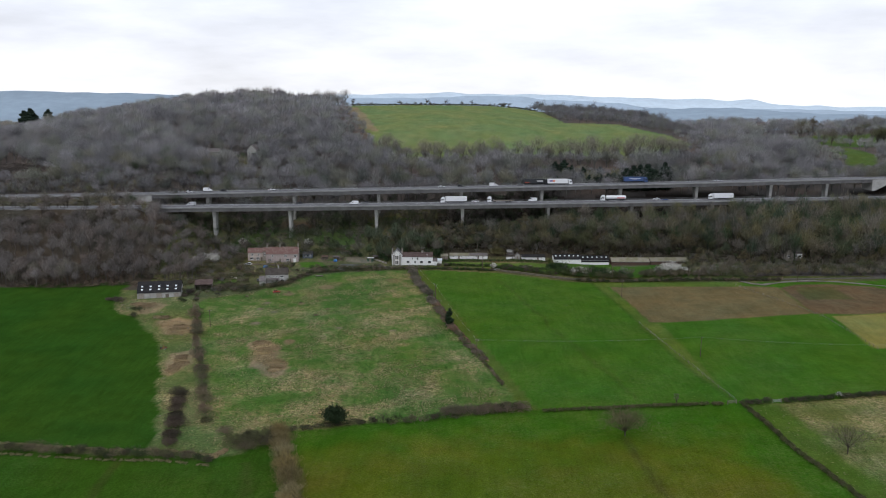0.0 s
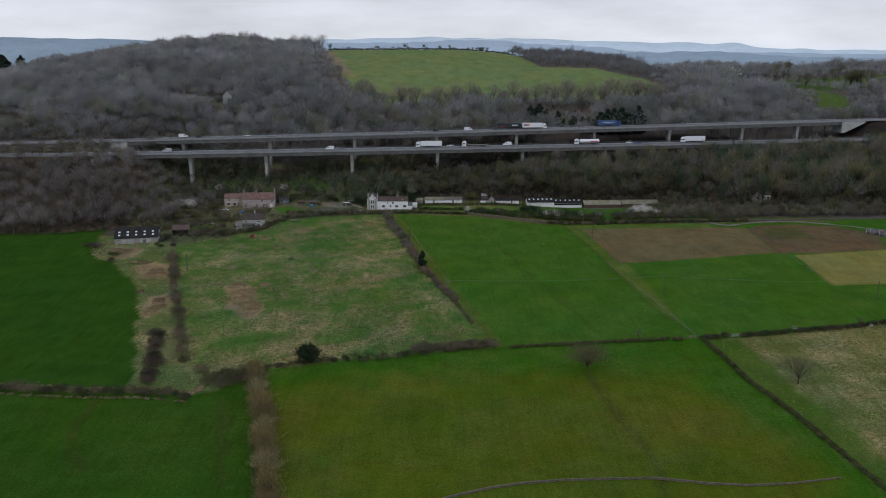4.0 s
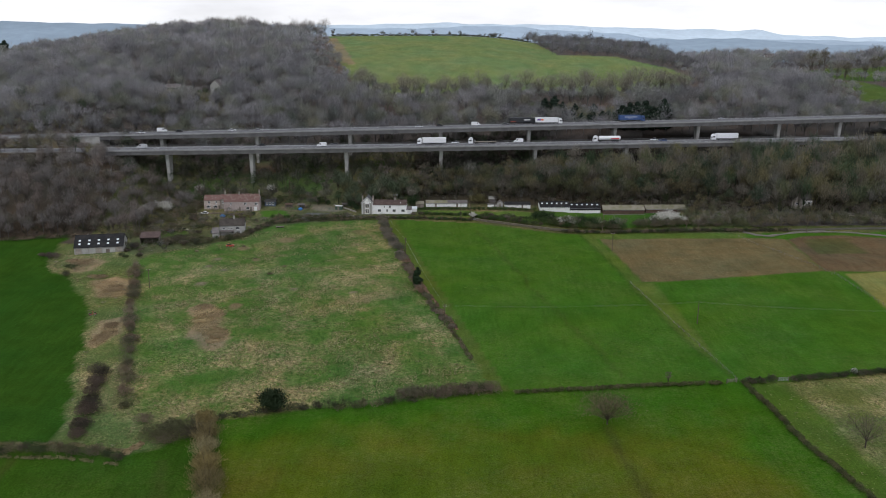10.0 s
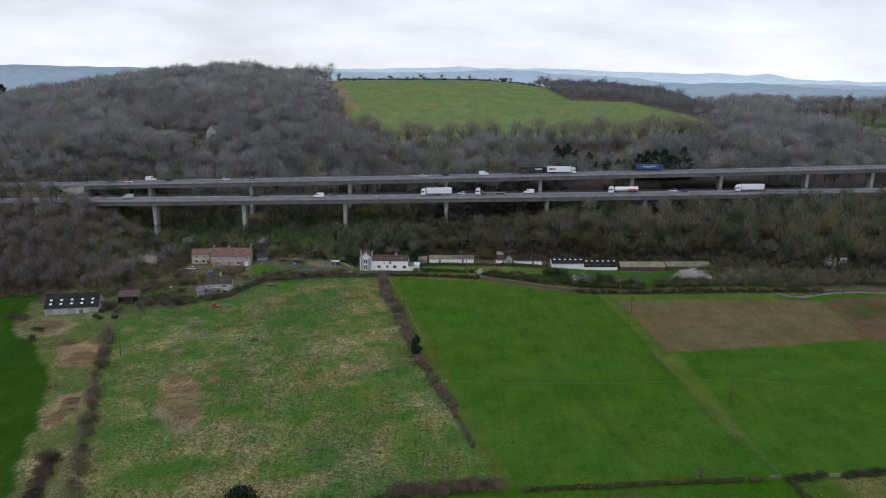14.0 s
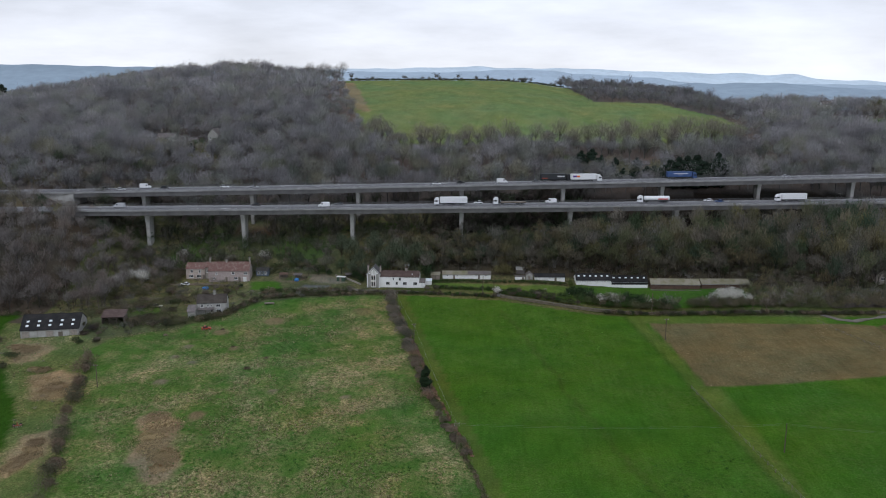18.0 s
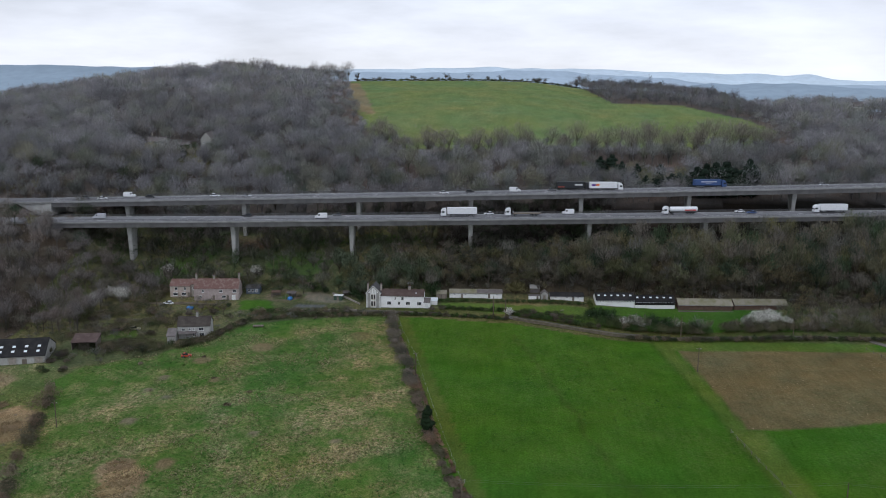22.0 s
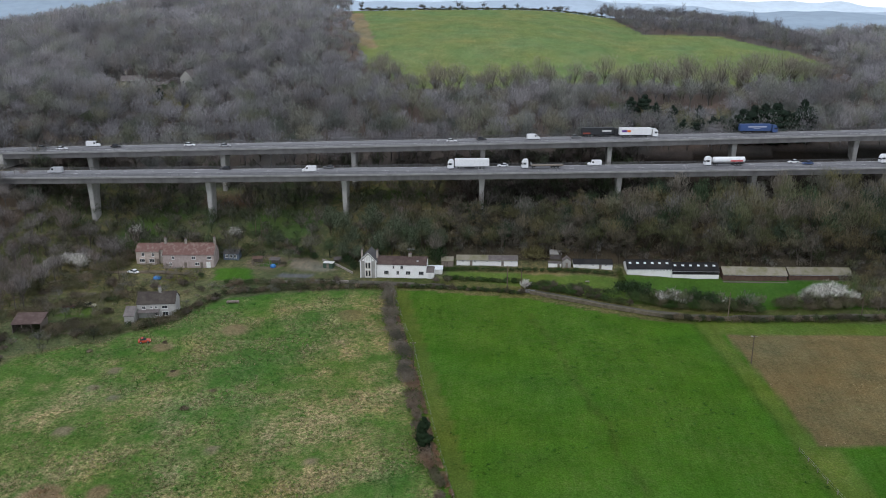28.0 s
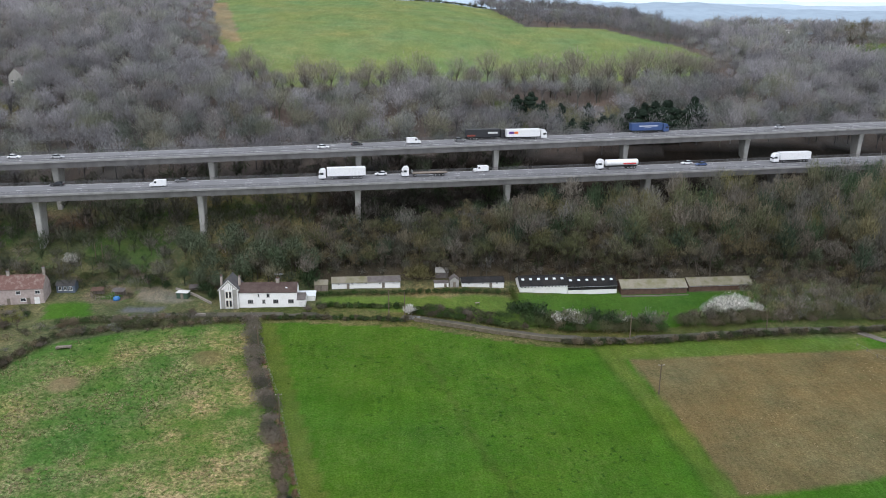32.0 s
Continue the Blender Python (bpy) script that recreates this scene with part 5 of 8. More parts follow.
hedge([(-40, -213), (-33, -211), (-27, -208)], 8.0, 4.2, HEDGE_DARK + HEDGE_BROWN[3:], 420, "large dark bramble mound at the field corner", "bramble_clump", seed=43, uneven=0.5, category="brambles")
hedge(LINE_SOUTH, 6.5, 4.2, [A((0.20, 0.16, 0.07)), A((0.16, 0.14, 0.06)), A((0.10, 0.105, 0.045))], 300, "dense undergrowth of pale shoots below the hedge-line trees", "hedge_bank", seed=44, uneven=0.6, long=0.9, category="hedge")
heap = hedge([(-25, -205), (-22, -204.4)], 6, 2.4, HEDGE_DARK, 150, "small dark thicket beside the hedge", "thicket", seed=13, category="brambles")
tagged(heap, kind="stuff")
hedge(LINE_BOX, 1.9, 1.5, [A((0.105, 0.11, 0.045)), A((0.12, 0.112, 0.055)), A((0.09, 0.10, 0.04))], 230, "low clipped hedge between two pastures", seed=14, uneven=0.08, long=0.35)
hedge(LINE_DIAG, 2.0, 1.6, [A((0.10, 0.105, 0.045)), A((0.115, 0.105, 0.055)), A((0.08, 0.09, 0.038))], 230, "narrow clipped hedge running down the slope", seed=15, uneven=0.1, long=0.35)
hedge(LINE_EAST_A, 3.2, 2.2, HEDGE_DARK, 210, "short dark green hedge by the field gate", seed=16, uneven=0.15)
hedge(LINE_EAST_B, 3.2, 2.2, HEDGE_DARK, 190, "long dark green hedge beyond the field gate", seed=17, uneven=0.15)
hedge([(-100.5, -61), (-99, -56), (-98.5, -52)], 3.6, 2.4, [A((0.06, 0.055, 0.05)), A((0.085, 0.07, 0.055))], 220, "dark brambles over scrap against the barn", "bramble_heap", seed=41, uneven=0.6, category="brambles")
hedge([(-101, -66), (-97, -67)], 3.4, 1.8, HEDGE_BROWN + HEDGE_DARK, 160, "brown bush before the barn", "bush", seed=42, category="bush")
ROADSIDE_W = [(-96, -60), (-78, -50), (-62, -45), (-50, -30), (-44, -16), (-28, -11.5), (0, -7.6), (10, -7)]
hedge(ROADSIDE_W[2:], 2.8, 2.2, HEDGE_BROWN + HEDGE_DARK, 130, "rough mixed hedge along the top of the pasture", seed=18)
hedge([(13, -6.0), (25, -6.2), (45, -7.8), (56, -9.2)], 2.2, 1.7, HEDGE_DARK + HEDGE_GREEN + HEDGE_BROWN[1:2], 230, "low roadside hedge opposite the white house", seed=19)
hedge([(100, -21.5), (112, -21), (130, -19.8), (160, -16.6), (190, -15), (215, -14)], 2.6, 2.3, HEDGE_DARK + HEDGE_BROWN[:1], 230, "trimmed roadside hedge above the ploughed field", seed=20)
hedge([(24, 9.8), (50, 10.6), (70, 11), (88, 11)], 2.2, 2.0, HEDGE_GREEN, 260, "long clipped green garden hedge", seed=21, uneven=0.06, long=0.3)
hedge([(29, 2.2), (55, 0.8)], 2.2, 1.9, HEDGE_GREEN, 260, "mixed garden hedge beside the lawn", seed=22)
hedge([(56, -3.2), (70, -7.4), (84, -11.6), (91, -14)], 3.0, 2.1, HEDGE_DARK + HEDGE_GREEN, 260, "dark garden hedge above the lane", seed=23)
hedge([(89.8, 12.5), (90.2, 4)], 2.6, 3.0, [A((0.06, 0.09, 0.02)), A((0.075, 0.10, 0.025))], 240, "tall clipped green hedge beside the white shed", seed=24, uneven=0.08, long=0.3)
hedge([(-88, -45), (-78, -45), (-70, -44)], 8.5, 3.0, HEDGE_BROWN + HEDGE_DARK, 420, "tangled brambles round the smallholding", "bramble_bank", seed=25, category="brambles")
hedge([(-50.5, -33), (-53, -38), (-59, -41.5), (-65, -43)], 4.2, 2.6, HEDGE_DARK + HEDGE_BROWN, 170, "overgrown garden shrubs before the grey house", "garden_shrubs", seed=26, category="shrubs")
hedge([(-46, -9), (-36, -6.5), (-20, -5.5), (-8, -5)], 3.0, 2.2, HEDGE_BROWN + HEDGE_GREEN, 140, "straggling hedge between yard and pasture", seed=27, uneven=0.5)
hedge([(-137, -66), (-128, -67)], 4, 2.0, [A((0.10, 0.08, 0.06))], 150, "brown heap of brambles by the barn", "bramble_heap", seed=28, category="brambles")
hedge([(-118, -80), (-114, -81)], 4, 2.2, HEDGE_DARK, 190, "dark evergreen bush in dry grass", "bush", seed=29, category="bush")
for n, (x, y, r) in enumerate(((-101, -30, 4.0), (-85, -31, 3.4), (-85, -49, 3.6), (-78, -50, 3.2), (-73, -47.5, 3.2), (-66, -45.5, 3.4), (-50.5, -33, 2.8), (-59, -9, 2.6), (-43, -9.5, 2.4), (-92.5, -49, 3.4), (-76, -33, 2.6), (-96, -38, 3.6), (-91, -22, 3.4), (-80, -23, 2.8), (-72, -17, 2.6), (-104, -20, 3.6), (-99, -10, 3.2), (-84, -11, 2.8))):
    hedge([(x - r * 0.3, y), (x + r * 0.3, y + 0.4)], r * 1.5, r * 0.75, ([A((0.075, 0.068, 0.05)), A((0.095, 0.08, 0.06))], HEDGE_DARK, HEDGE_BROWN)[n % 3], 340, "dark mound of brambles on the rough ground by the cottages", "bramble_mound", seed=120 + n, uneven=0.3, category="brambles")["kind"] = "stuff"
hedge([(-131, -70), (-126, -69)], 5, 2.4, [A((0.10, 0.085, 0.07)), A((0.13, 0.105, 0.08))], 220, "grey-brown bramble mound at the field corner", "bramble_heap", seed=86, category="brambles")
hedge([(-93.5, -67), (-91.5, -66)], 3.2, 2.0, HEDGE_BROWN + HEDGE_DARK, 170, "brown bush in dead grass near the barn", "bush", seed=87, category="bush")
hedge([(-43, -205.5), (-40, -204.5)], 5.5, 3.6, HEDGE_BROWN, 260, "rounded bare bush at the pasture corner", "bush", seed=88, category="bush")
hedge([(-115, -89), (-113, -92)], 3, 1.8, HEDGE_DARK, 150, "small dark bush in dry grass", "bush", seed=30, category="bush")
hedge([(-190, -46.5), (-160, -45.5), (-140, -41.5), (-131, -39)], 4, 1.8, HEDGE_BROWN + HEDGE_GREEN, 110, "low ragged hedge at the wood's edge", seed=31)
OLIVE = [A((0.135, 0.115, 0.075)), A((0.115, 0.11, 0.062)), A((0.15, 0.128, 0.09)), A((0.098, 0.10, 0.052))]
hedge([(91, -10), (100, -12), (112, -12.5), (124, -12), (132, -11)], 5.5, 3.6, OLIVE + HEDGE_GREEN, 430, "belt of tall bare and evergreen shrubs above the lane", "shrub_belt", seed=32, uneven=0.4, category="shrubs")
hedge([(139, -9), (150, -8), (160, -6.5), (172, -6), (186, -6)], 7.0, 4.4, OLIVE, 440, "belt of bare olive-brown shrubs behind the roadside hedge", "shrub_belt", seed=33, uneven=0.4, category="shrubs")
hedge([(186, -7), (205, -6), (222, -3), (245, 0), (280, 3), (320, 4)], 7.5, 6.0, OLIVE, 330, "tall bare trees and shrubs along the lane", "shrub_belt", seed=34, uneven=0.4, category="shrubs")
hedge([(58, -1), (72, -4.5), (86, -8)], 4.0, 2.4, HEDGE_GREEN + HEDGE_DARK + OLIVE[1:2], 240, "overgrown garden border above the lane", "garden_border", seed=35, uneven=0.5, category="shrubs")
hedge([(-108, -40), (-96, -34), (-84, -24), (-70, -18)], 6, 3.0, OLIVE + HEDGE_BROWN, 240, "tangle of bare shrubs behind the smallholding", "shrub_belt", seed=36, uneven=0.5, category="shrubs")
hedge([(-110, -22), (-96, -14), (-90, 0), (-88, 14)], 7, 4.2, OLIVE + HEDGE_BROWN, 280, "bare hawthorn thicket beside the cottages", "shrub_belt", seed=37, uneven=0.5, category="shrubs")
hedge([(-86, 19), (-66, 20), (-52, 22)], 5, 3.6, OLIVE, 220, "bare shrubs on the bank behind the cottages", "shrub_belt", seed=38, uneven=0.5, category="shrubs")
hedge([(-48, 20), (-34, 22), (-20, 19)], 5, 2.4, OLIVE + HEDGE_GREEN, 200, "scrubby bank above the yard", "shrub_belt", seed=39, uneven=0.6, category="shrubs")
# tall dead grass
STRAWS = [A((0.30, 0.235, 0.13)), A((0.26, 0.20, 0.115)), A((0.22, 0.165, 0.10))]
for n, (line, w) in enumerate((([(-49, -121), (-45, -128), (-44, -138), (-38, -146), (-36, -154)], 9.5), ([(-96, -96), (-90, -104), (-86, -110)], 11), ([(-77, -138), (-75, -148), (-77, -156)], 5.5), ([(-119, -73), (-110, -78)], 9), ([(-104, -92), (-97, -92)], 6), ([(-41, -222), (-39, -216)], 3))):
    hedge(line, w, 0.4 if n == 0 else 0.6, [q * 1.35 for q in STRAWS], 170, "flattened patch of tall straw-coloured dead grass", "dead_grass", seed=50 + n, long=0.7, wide=0.16, category="grass", lift=0.9, swell=0.4)
for n, (x, y, r) in enumerate(((-56.7, -68.8, 1.8), (-40.3, -68.6, 1.7), (-58.2, -79.2, 2.0), (-50.7, -83.2, 1.8), (-69.4, -58.8, 1.6), (-49.7, -52.4, 1.5), (-30.3, -87.1, 2.4), (-17, -104.3, 1.9), (-26.6, -78, 1.7), (6.4, -107.5, 2.0))):
    hedge([(x - r * 0.4, y), (x + r * 0.4, y + 0.3)], r * 1.0, 0.5, [A((0.26, 0.22, 0.15)), A((0.18, 0.145, 0.095)), A((0.13, 0.105, 0.07))], 120, "small brown tussock of rushes and dead grass", "tussock", seed=64 + n, long=0.5, wide=0.14, category="grass", lift=0.7)["kind"] = "stuff"


def grass_tufts(field, gap, keep, tones, label, seed, tall=0.45, blades=7, big=1.0):
    """Tussocky grass: small sprays of blades, thicker in some patches than in others."""
    rng = np.random.default_rng(seed)
    xs, ys = [a for a, _ in field], [b for _, b in field]
    gx, gy = np.meshgrid(np.arange(max(min(xs), -200), min(max(xs), 260), gap), np.arange(max(min(ys), -330), max(ys), gap))
    x, y = (gx + rng.uniform(-0.5, 0.5, gx.shape) * gap).ravel(), (gy + rng.uniform(-0.5, 0.5, gx.shape) * gap).ravel()
    drift = thatch(x, y) + rng.normal(size=x.shape) * 0.35
    m = inside(x, y, field) & (rng.random(x.shape) < keep * np.clip(0.9 + 0.5 * drift, 0.25, 1.8))
    for cx, cy, r, _ in HILLOCKS:
        m &= (np.hypot(x - cx, y - cy) > r * 0.85) | (rng.random(x.shape) < 0.15)
    x, y, drift = x[m], y[m], drift[m]
    n = len(x)
    pick = np.clip((drift * 1.1 + 0.5 * rng.normal(size=n) + 2) / 4 * len(tones), 0, len(tones) - 1).astype(int)
    tone = np.array(tones)[pick] * rng.uniform(0.8, 1.2, n)[:, None]
    z = land(x, y)
    size = big * rng.uniform(0.4, 1.0, n) ** 1.3
    root = np.repeat(np.c_[x, y, z - 0.05], blades, 0)
    size = np.repeat(size, blades)[:, None]
    an = rng.uniform(0, 6.28, n * blades)
    out = np.c_[np.cos(an), np.sin(an), np.zeros(n * blades)]
    across = np.c_[-np.sin(an), np.cos(an), np.zeros(n * blades)]
    a = root + out * size * 0.1
    tip = root + out * size * rng.uniform(0.2, 0.8, (n * blades, 1)) + np.c_[np.zeros((n * blades, 2)), rng.uniform(0.4, 1.0, n * blades) * tall] * size
    v = np.stack([a + across * 0.09 * size, a - across * 0.09 * size, tip], 1).reshape(-1, 3)
    up = np.tile((0.0, 0.0, 1.0), (len(v), 1)) + rng.normal(size=(len(v), 3)) * 0.25
    up /= np.linalg.norm(up, axis=1)[:, None]
    me = raw_mesh("rough_grass", v, np.arange(len(v)).reshape(-1, 3), np.repeat(tone, 3 * blades, 0), up)
    tagged(part_me("rough_grass", me, M_TWIG), label, "grass", kind="stuff")


GRASSES = [A((0.036, 0.115, 0.022)), A((0.05, 0.145, 0.028)), A((0.075, 0.155, 0.035)), A((0.13, 0.17, 0.06)), A((0.20, 0.19, 0.09)), A((0.25, 0.222, 0.12)), A((0.295, 0.252, 0.145))]
grass_tufts(FIELD_ROUGH, 0.82, 0.72, GRASSES, "tussocky rough pasture of green and straw-coloured grass", 71, 0.55, 7, 1.15)
grass_tufts(FIELD_SCRUB, 1.1, 0.6, GRASSES[2:] + [A((0.16, 0.12, 0.075))], "tall dead grass and weeds beside the rough pasture", 72, 0.6)
grass_tufts([(135, -179), (157, -292), (170, -330), (255, -330), (255, -160), (194.6, -172), (150.6, -179)], 1.6, 0.45, GRASSES[2:6], "thin straw-tinged grass in the east pasture", 73, 0.35)

DARK_GRASS = [A((0.018, 0.062, 0.007)), A((0.024, 0.080, 0.009)), A((0.038, 0.105, 0.012)), A((0.075, 0.14, 0.016))]
grass_tufts([(13, -12), (106, -22), (132, -177), (60, -184)], 1.5, 0.42, DARK_GRASS, "short weedy grass in the green field", 74, 0.16, 5, 1.5)
grass_tufts([(-25, -206), (57, -190), (132, -182), (152, -290), (0, -290)], 2.6, 0.35, DARK_GRASS[1:], "short olive grass in the lower pasture", 75, 0.16, 4, 1.4)
grass_tufts([(-200, -60), (-135, -60), (-62, -214), (-200, -206)], 2.6, 0.3, DARK_GRASS[:3], "short grass in the west field", 76, 0.2, 4)


grass_tufts(FIELD_BROWN, 1.7, 0.4, [A((0.10, 0.075, 0.045)), A((0.16, 0.125, 0.07)), A((0.22, 0.175, 0.10)), A((0.28, 0.22, 0.13))], "short pale stubble on brown soil", 78, 0.16, 4, 1.1)


def ribbon(name, line, width, mat, label, category, lift=0.06, kind="structure"):
    bm = bmesh.new()
    pts = []
    for (xa, ya), (xb, yb) in zip(line, line[1:]):
        n = max(1, int(math.hypot(xb - xa, yb - ya) / 3))
        pts += [(xa + (xb - xa) * k / n, ya + (yb - ya) * k / n) for k in range(n)]
    pts.append(line[-1])
    rows = []
    for k, (x, y) in enumerate(pts):
        ax, ay = pts[max(0, k - 1)]
        bx, by = pts[min(len(pts) - 1, k + 1)]
        ln = math.hypot(bx - ax, by - ay)
        ox, oy = -(by - ay) / ln * width / 2, (bx - ax) / ln * width / 2
        z = gz(x, y)
        rows.append([bm.verts.new((x + s * ox, y + s * oy, z + u)) for s, u in ((1, -0.4), (1, lift + 0.1), (-1, lift + 0.1), (-1, -0.4))])
    for r, s in zip(rows, rows[1:]):
        for k in range(3):
            bm.faces.new((r[k], r[k + 1], s[k + 1], s[k]))
    bmesh.ops.recalc_face_normals(bm, faces=bm.faces)
    return tagged(part(name, bm, mat), label, category, kind=kind)


ribbon("road", LINE_LANE, 3.4, M_LANE, "narrow grey country lane below the houses", "lane")
ribbon("track", [(-62, 1.5), (-76, 2.6), (-92, 0.9), (-101, -6), (-108, -12), (-120, -16)], 2.6, worn("brown_dirt_track", (0.17, 0.135, 0.10), (0.11, 0.10, 0.06), 0.4, 3, 0.95), "muddy brown track past the cottages", "track", lift=0.02)
ribbon("path", [(126.2, 12.4), (137, 12.6), (148.8, 12.9)], 0.9, M_GRAVEL, "pale worn strip of ground along a shed wall", "path")
ribbon("track", LINE_TRACK, 3.0, M_GRAVEL, "pale gravel farm track round the ploughed field", "track")


def stone_wall(line, height, thick, label, mat=None):
    """Courses of rough blocks along a line."""
    rng = np.random.default_rng(int(abs(line[0][0])) + 3)
    e = base("stone_wall", pose(line[0][0], line[0][1], 0), label, "wall")
    bm = bmesh.new()
    for (xa, ya), (xb, yb) in zip(line, line[1:]):
        n = max(1, int(math.hypot(xb - xa, yb - ya) / 0.9))
        an = math.atan2(yb - ya, xb - xa)
        for k in range(n):
            f = (k + 0.5) / n
            x, y = xa + (xb - xa) * f, ya + (yb - ya) * f
            for c in range(2):
                r = bmesh.ops.create_cube(bm, size=1)
                bmesh.ops.scale(bm, vec=(0.96 * rng.uniform(0.8, 1.0), thick * rng.uniform(0.85, 1.1), height * 0.5), verts=r["verts"])
                bmesh.ops.rotate(bm, matrix=Matrix.Rotation(an + rng.normal() * 0.05, 3, "Z"), verts=r["verts"])
                bmesh.ops.translate(bm, vec=(x - line[0][0], y - line[0][1], gz(x, y) + height * (0.2 + 0.48 * c)), verts=r["verts"])
    tagged(part("stone", bm, mat or M_STONE, e), kind="stuff")


stone_wall(LINE_WALL, 0.65, 0.36, "low mossy dry-stone wall across the bottom of the pasture", M_DARKSTONE)
stone_wall([(58, -8.6), (68, -12.2), (80, -16.7), (95, -19.8), (100, -20)], 1.15, 0.5, "low grey-brown stone wall along the lane", M_DARKSTONE)
stone_wall([(-17, 15.5), (-10, 11), (-4, 5.5)], 0.8, 0.45, "low pale stone wall round the yard")
stone_wall([(-26, -5), (-4, -2.8)], 0.9, 0.5, "mossy stone wall beside the yard")


# ---- trees that stand by themselves ----
PALE_BARK, DARK_BARK = (0.16, 0.14, 0.115), (0.10, 0.085, 0.065)
OAKS = [tree_mould("oak", winter_tree(100 + k, 9.5, 6.4, (3200, 1500)[k], 0.06, 0.9, (26, 17)[k], 0.45, (0.22, 0.3)[k]), t, DARK_BARK, M_TWIG) for k, t in enumerate(((0.165, 0.118, 0.082), (0.15, 0.122, 0.09)))]
plant("bare_oak", OAKS[0], 88.5, -205, (1.5, 1.02), 20, "round-crowned bare tree with a dense russet twig crown", "tree")
plant("bare_oak", OAKS[1], 156, -216.5, (1.45, 1.05), 75, "gnarled bare tree with open crooked limbs", "tree")
SAPLING = tree_mould("sapling", bare_tree(130, 6, 1.8, 200, 7, 0.07, 0.8, 2), (0.12, 0.10, 0.08), DARK_BARK, M_TWIG)
plant("sapling", SAPLING, 111.5, -181.8, (1, 0.9), 0, "small bare sapling growing out of a clipped hedge", "tree")
plant("sapling", SAPLING, 200, -169, (1, 0.8), 40, "thin bare sapling in a dark hedge", "tree")
WILLOW = [tree_mould("willow", winter_tree(140 + k, 8.5, 3.4, 1300, 0.06, 1.2, 15, 0.45, 0.12), t, DARK_BARK, M_TWIG) for k, t in enumerate(((0.285, 0.22, 0.095), (0.22, 0.175, 0.085), (0.31, 0.26, 0.14)))]
for k, (x, y, s) in enumerate(((-24, -209, 0.8), (-21, -217, 1.0), (-19.5, -225, 0.95), (-17, -233, 1.05), (-15, -241, 1.1), (-13, -249, 0.95), (-12.5, -256, 1.1), (-10, -263, 1.0), (-8.5, -270, 1.1), (-7, -277, 1.0), (-5, -286, 1.1))):
    plant("bare_willow", WILLOW[k % 3], x, y, (s * 1.45, s * 1.0), 37 * k, "bushy bare tree with pale upright shoots in a hedge line", "tree", "trees along the south hedge")
plant("golden_tree", WILLOW[2], -374, 312, (3.2, 1.3), 15, "broad golden-brown tree beside dark conifers", "tree")
EVERGREEN = tree_mould("holly", winter_tree(150, 4.9, 3.7, 5200, 0.26, 0.45, 34, 0.3, 0.0), (0.028, 0.046, 0.020), DARK_BARK, M_LEAF)
plant("evergreen_bush", EVERGREEN, -7.5, -198, (1.3, 1.25), 0, "large rounded dark evergreen bush in a field hedge", "bush")
CYPRESS = tree_mould("cypress", leafy_tree(151, 6.6, 1.5, 5200, 0.02, 0.35, 0.22), (0.018, 0.034, 0.014), DARK_BARK, M_LEAF)
plant("cypress", CYPRESS, 31.6, -100, (1.45, 1.25), 0, "narrow dark green cypress in a brown hedge", "tree")
CONIFER = tree_mould("conifer", leafy_tree(152, 13, 5.0, 3400, 0.02, 1.0, 0.5), (0.020, 0.034, 0.022), DARK_BARK, M_LEAF)
for k, (x, y, s) in enumerate(((-133, 121, 0.32), (-118, 124, 0.42), (-121, 129, 0.38), (-128, 118, 0.3), (128, 108, 0.5), (112, 106, 0.5), (104, 104, 0.55), (152, 101, 1.15), (157, 102, 1.25), (161.5, 102, 1.3), (166.5, 102, 1.35), (171, 103, 1.05), (178, 104, 1.4), (147, 101, 0.8), (140, 103, 0.8), (110, 99, 0.5), (103, 99, 0.6), (121, 104, 0.8), (116, 103, 0.75), (127, 103, 0.7), (133, 104, 0.85), (97, 97, 0.5), (90, 96, 0.35), (144, 104, 0.8), (106, 118, 0.8), (112, 119, 0.9), (117, 118, 0.7), (125, 119, 0.6), (137, 118, 0.65), (-364, 324, 1.25), (-359.5, 327, 1.35), (-355, 323, 1.2), (-342, 326, 1.15), (246, 66, 0.8), (255, 40, 0.75), (263, 34, 0.9))):
    plant("conifer", CONIFER, x, y, (s, s), 50 * k, "dark green broad conifer among bare trees", "tree", "conifers")
BLOSSOM = tree_mould("blackthorn", winter_tree(160, 4.2, 2.6, 1000, 0.14, 0.4, 13, 0.5, 0.12), (0.68, 0.66, 0.60), DARK_BARK, M_LEAF)
for k, (x, y, s) in enumerate(((149.5, -3.5, 1.2), (153, -3, 1.7), (157, -2.2, 1.9), (161, -1.5, 1.5), (165.5, -2.5, 1.1), (101, -10, 1.1), (105.5, -9, 1.25), (122.5, -9.5, 0.9), (98, -8.5, 0.4), (56.5, -5, 0.95), (173, -173.6, 0.55), (204, -170, 0.4), (-107, 3.6, 1.3), (-102, 2.4, 1.6), (-103.5, 8, 1.3), (-90.5, 24.5, 1.3), (-52, 25, 1.2), (-111, -2, 1.0), (108, -10, 0.7))):
    plant("blackthorn", BLOSSOM, x, y, (s, s), 61 * k, "shrub covered in white spring blossom", "shrub", "blossoming shrubs")
GORSE = tree_mould("sallow", winter_tree(161, 5, 3.6, 1500, 0.12, 0.7, 14, 0.45, 0.1), (0.17, 0.155, 0.07), DARK_BARK, M_LEAF)
plant("sallow", GORSE, 60, 18.5, (1.75, 1.25), 0, "rounded yellow-green shrub behind the garden", "shrub")
LAUREL = tree_mould("laurel", winter_tree(162, 4.4, 2.8, 1100, 0.16, 0.4, 16, 0.35, 0.05), (0.036, 0.064, 0.026), DARK_BARK, M_LEAF)
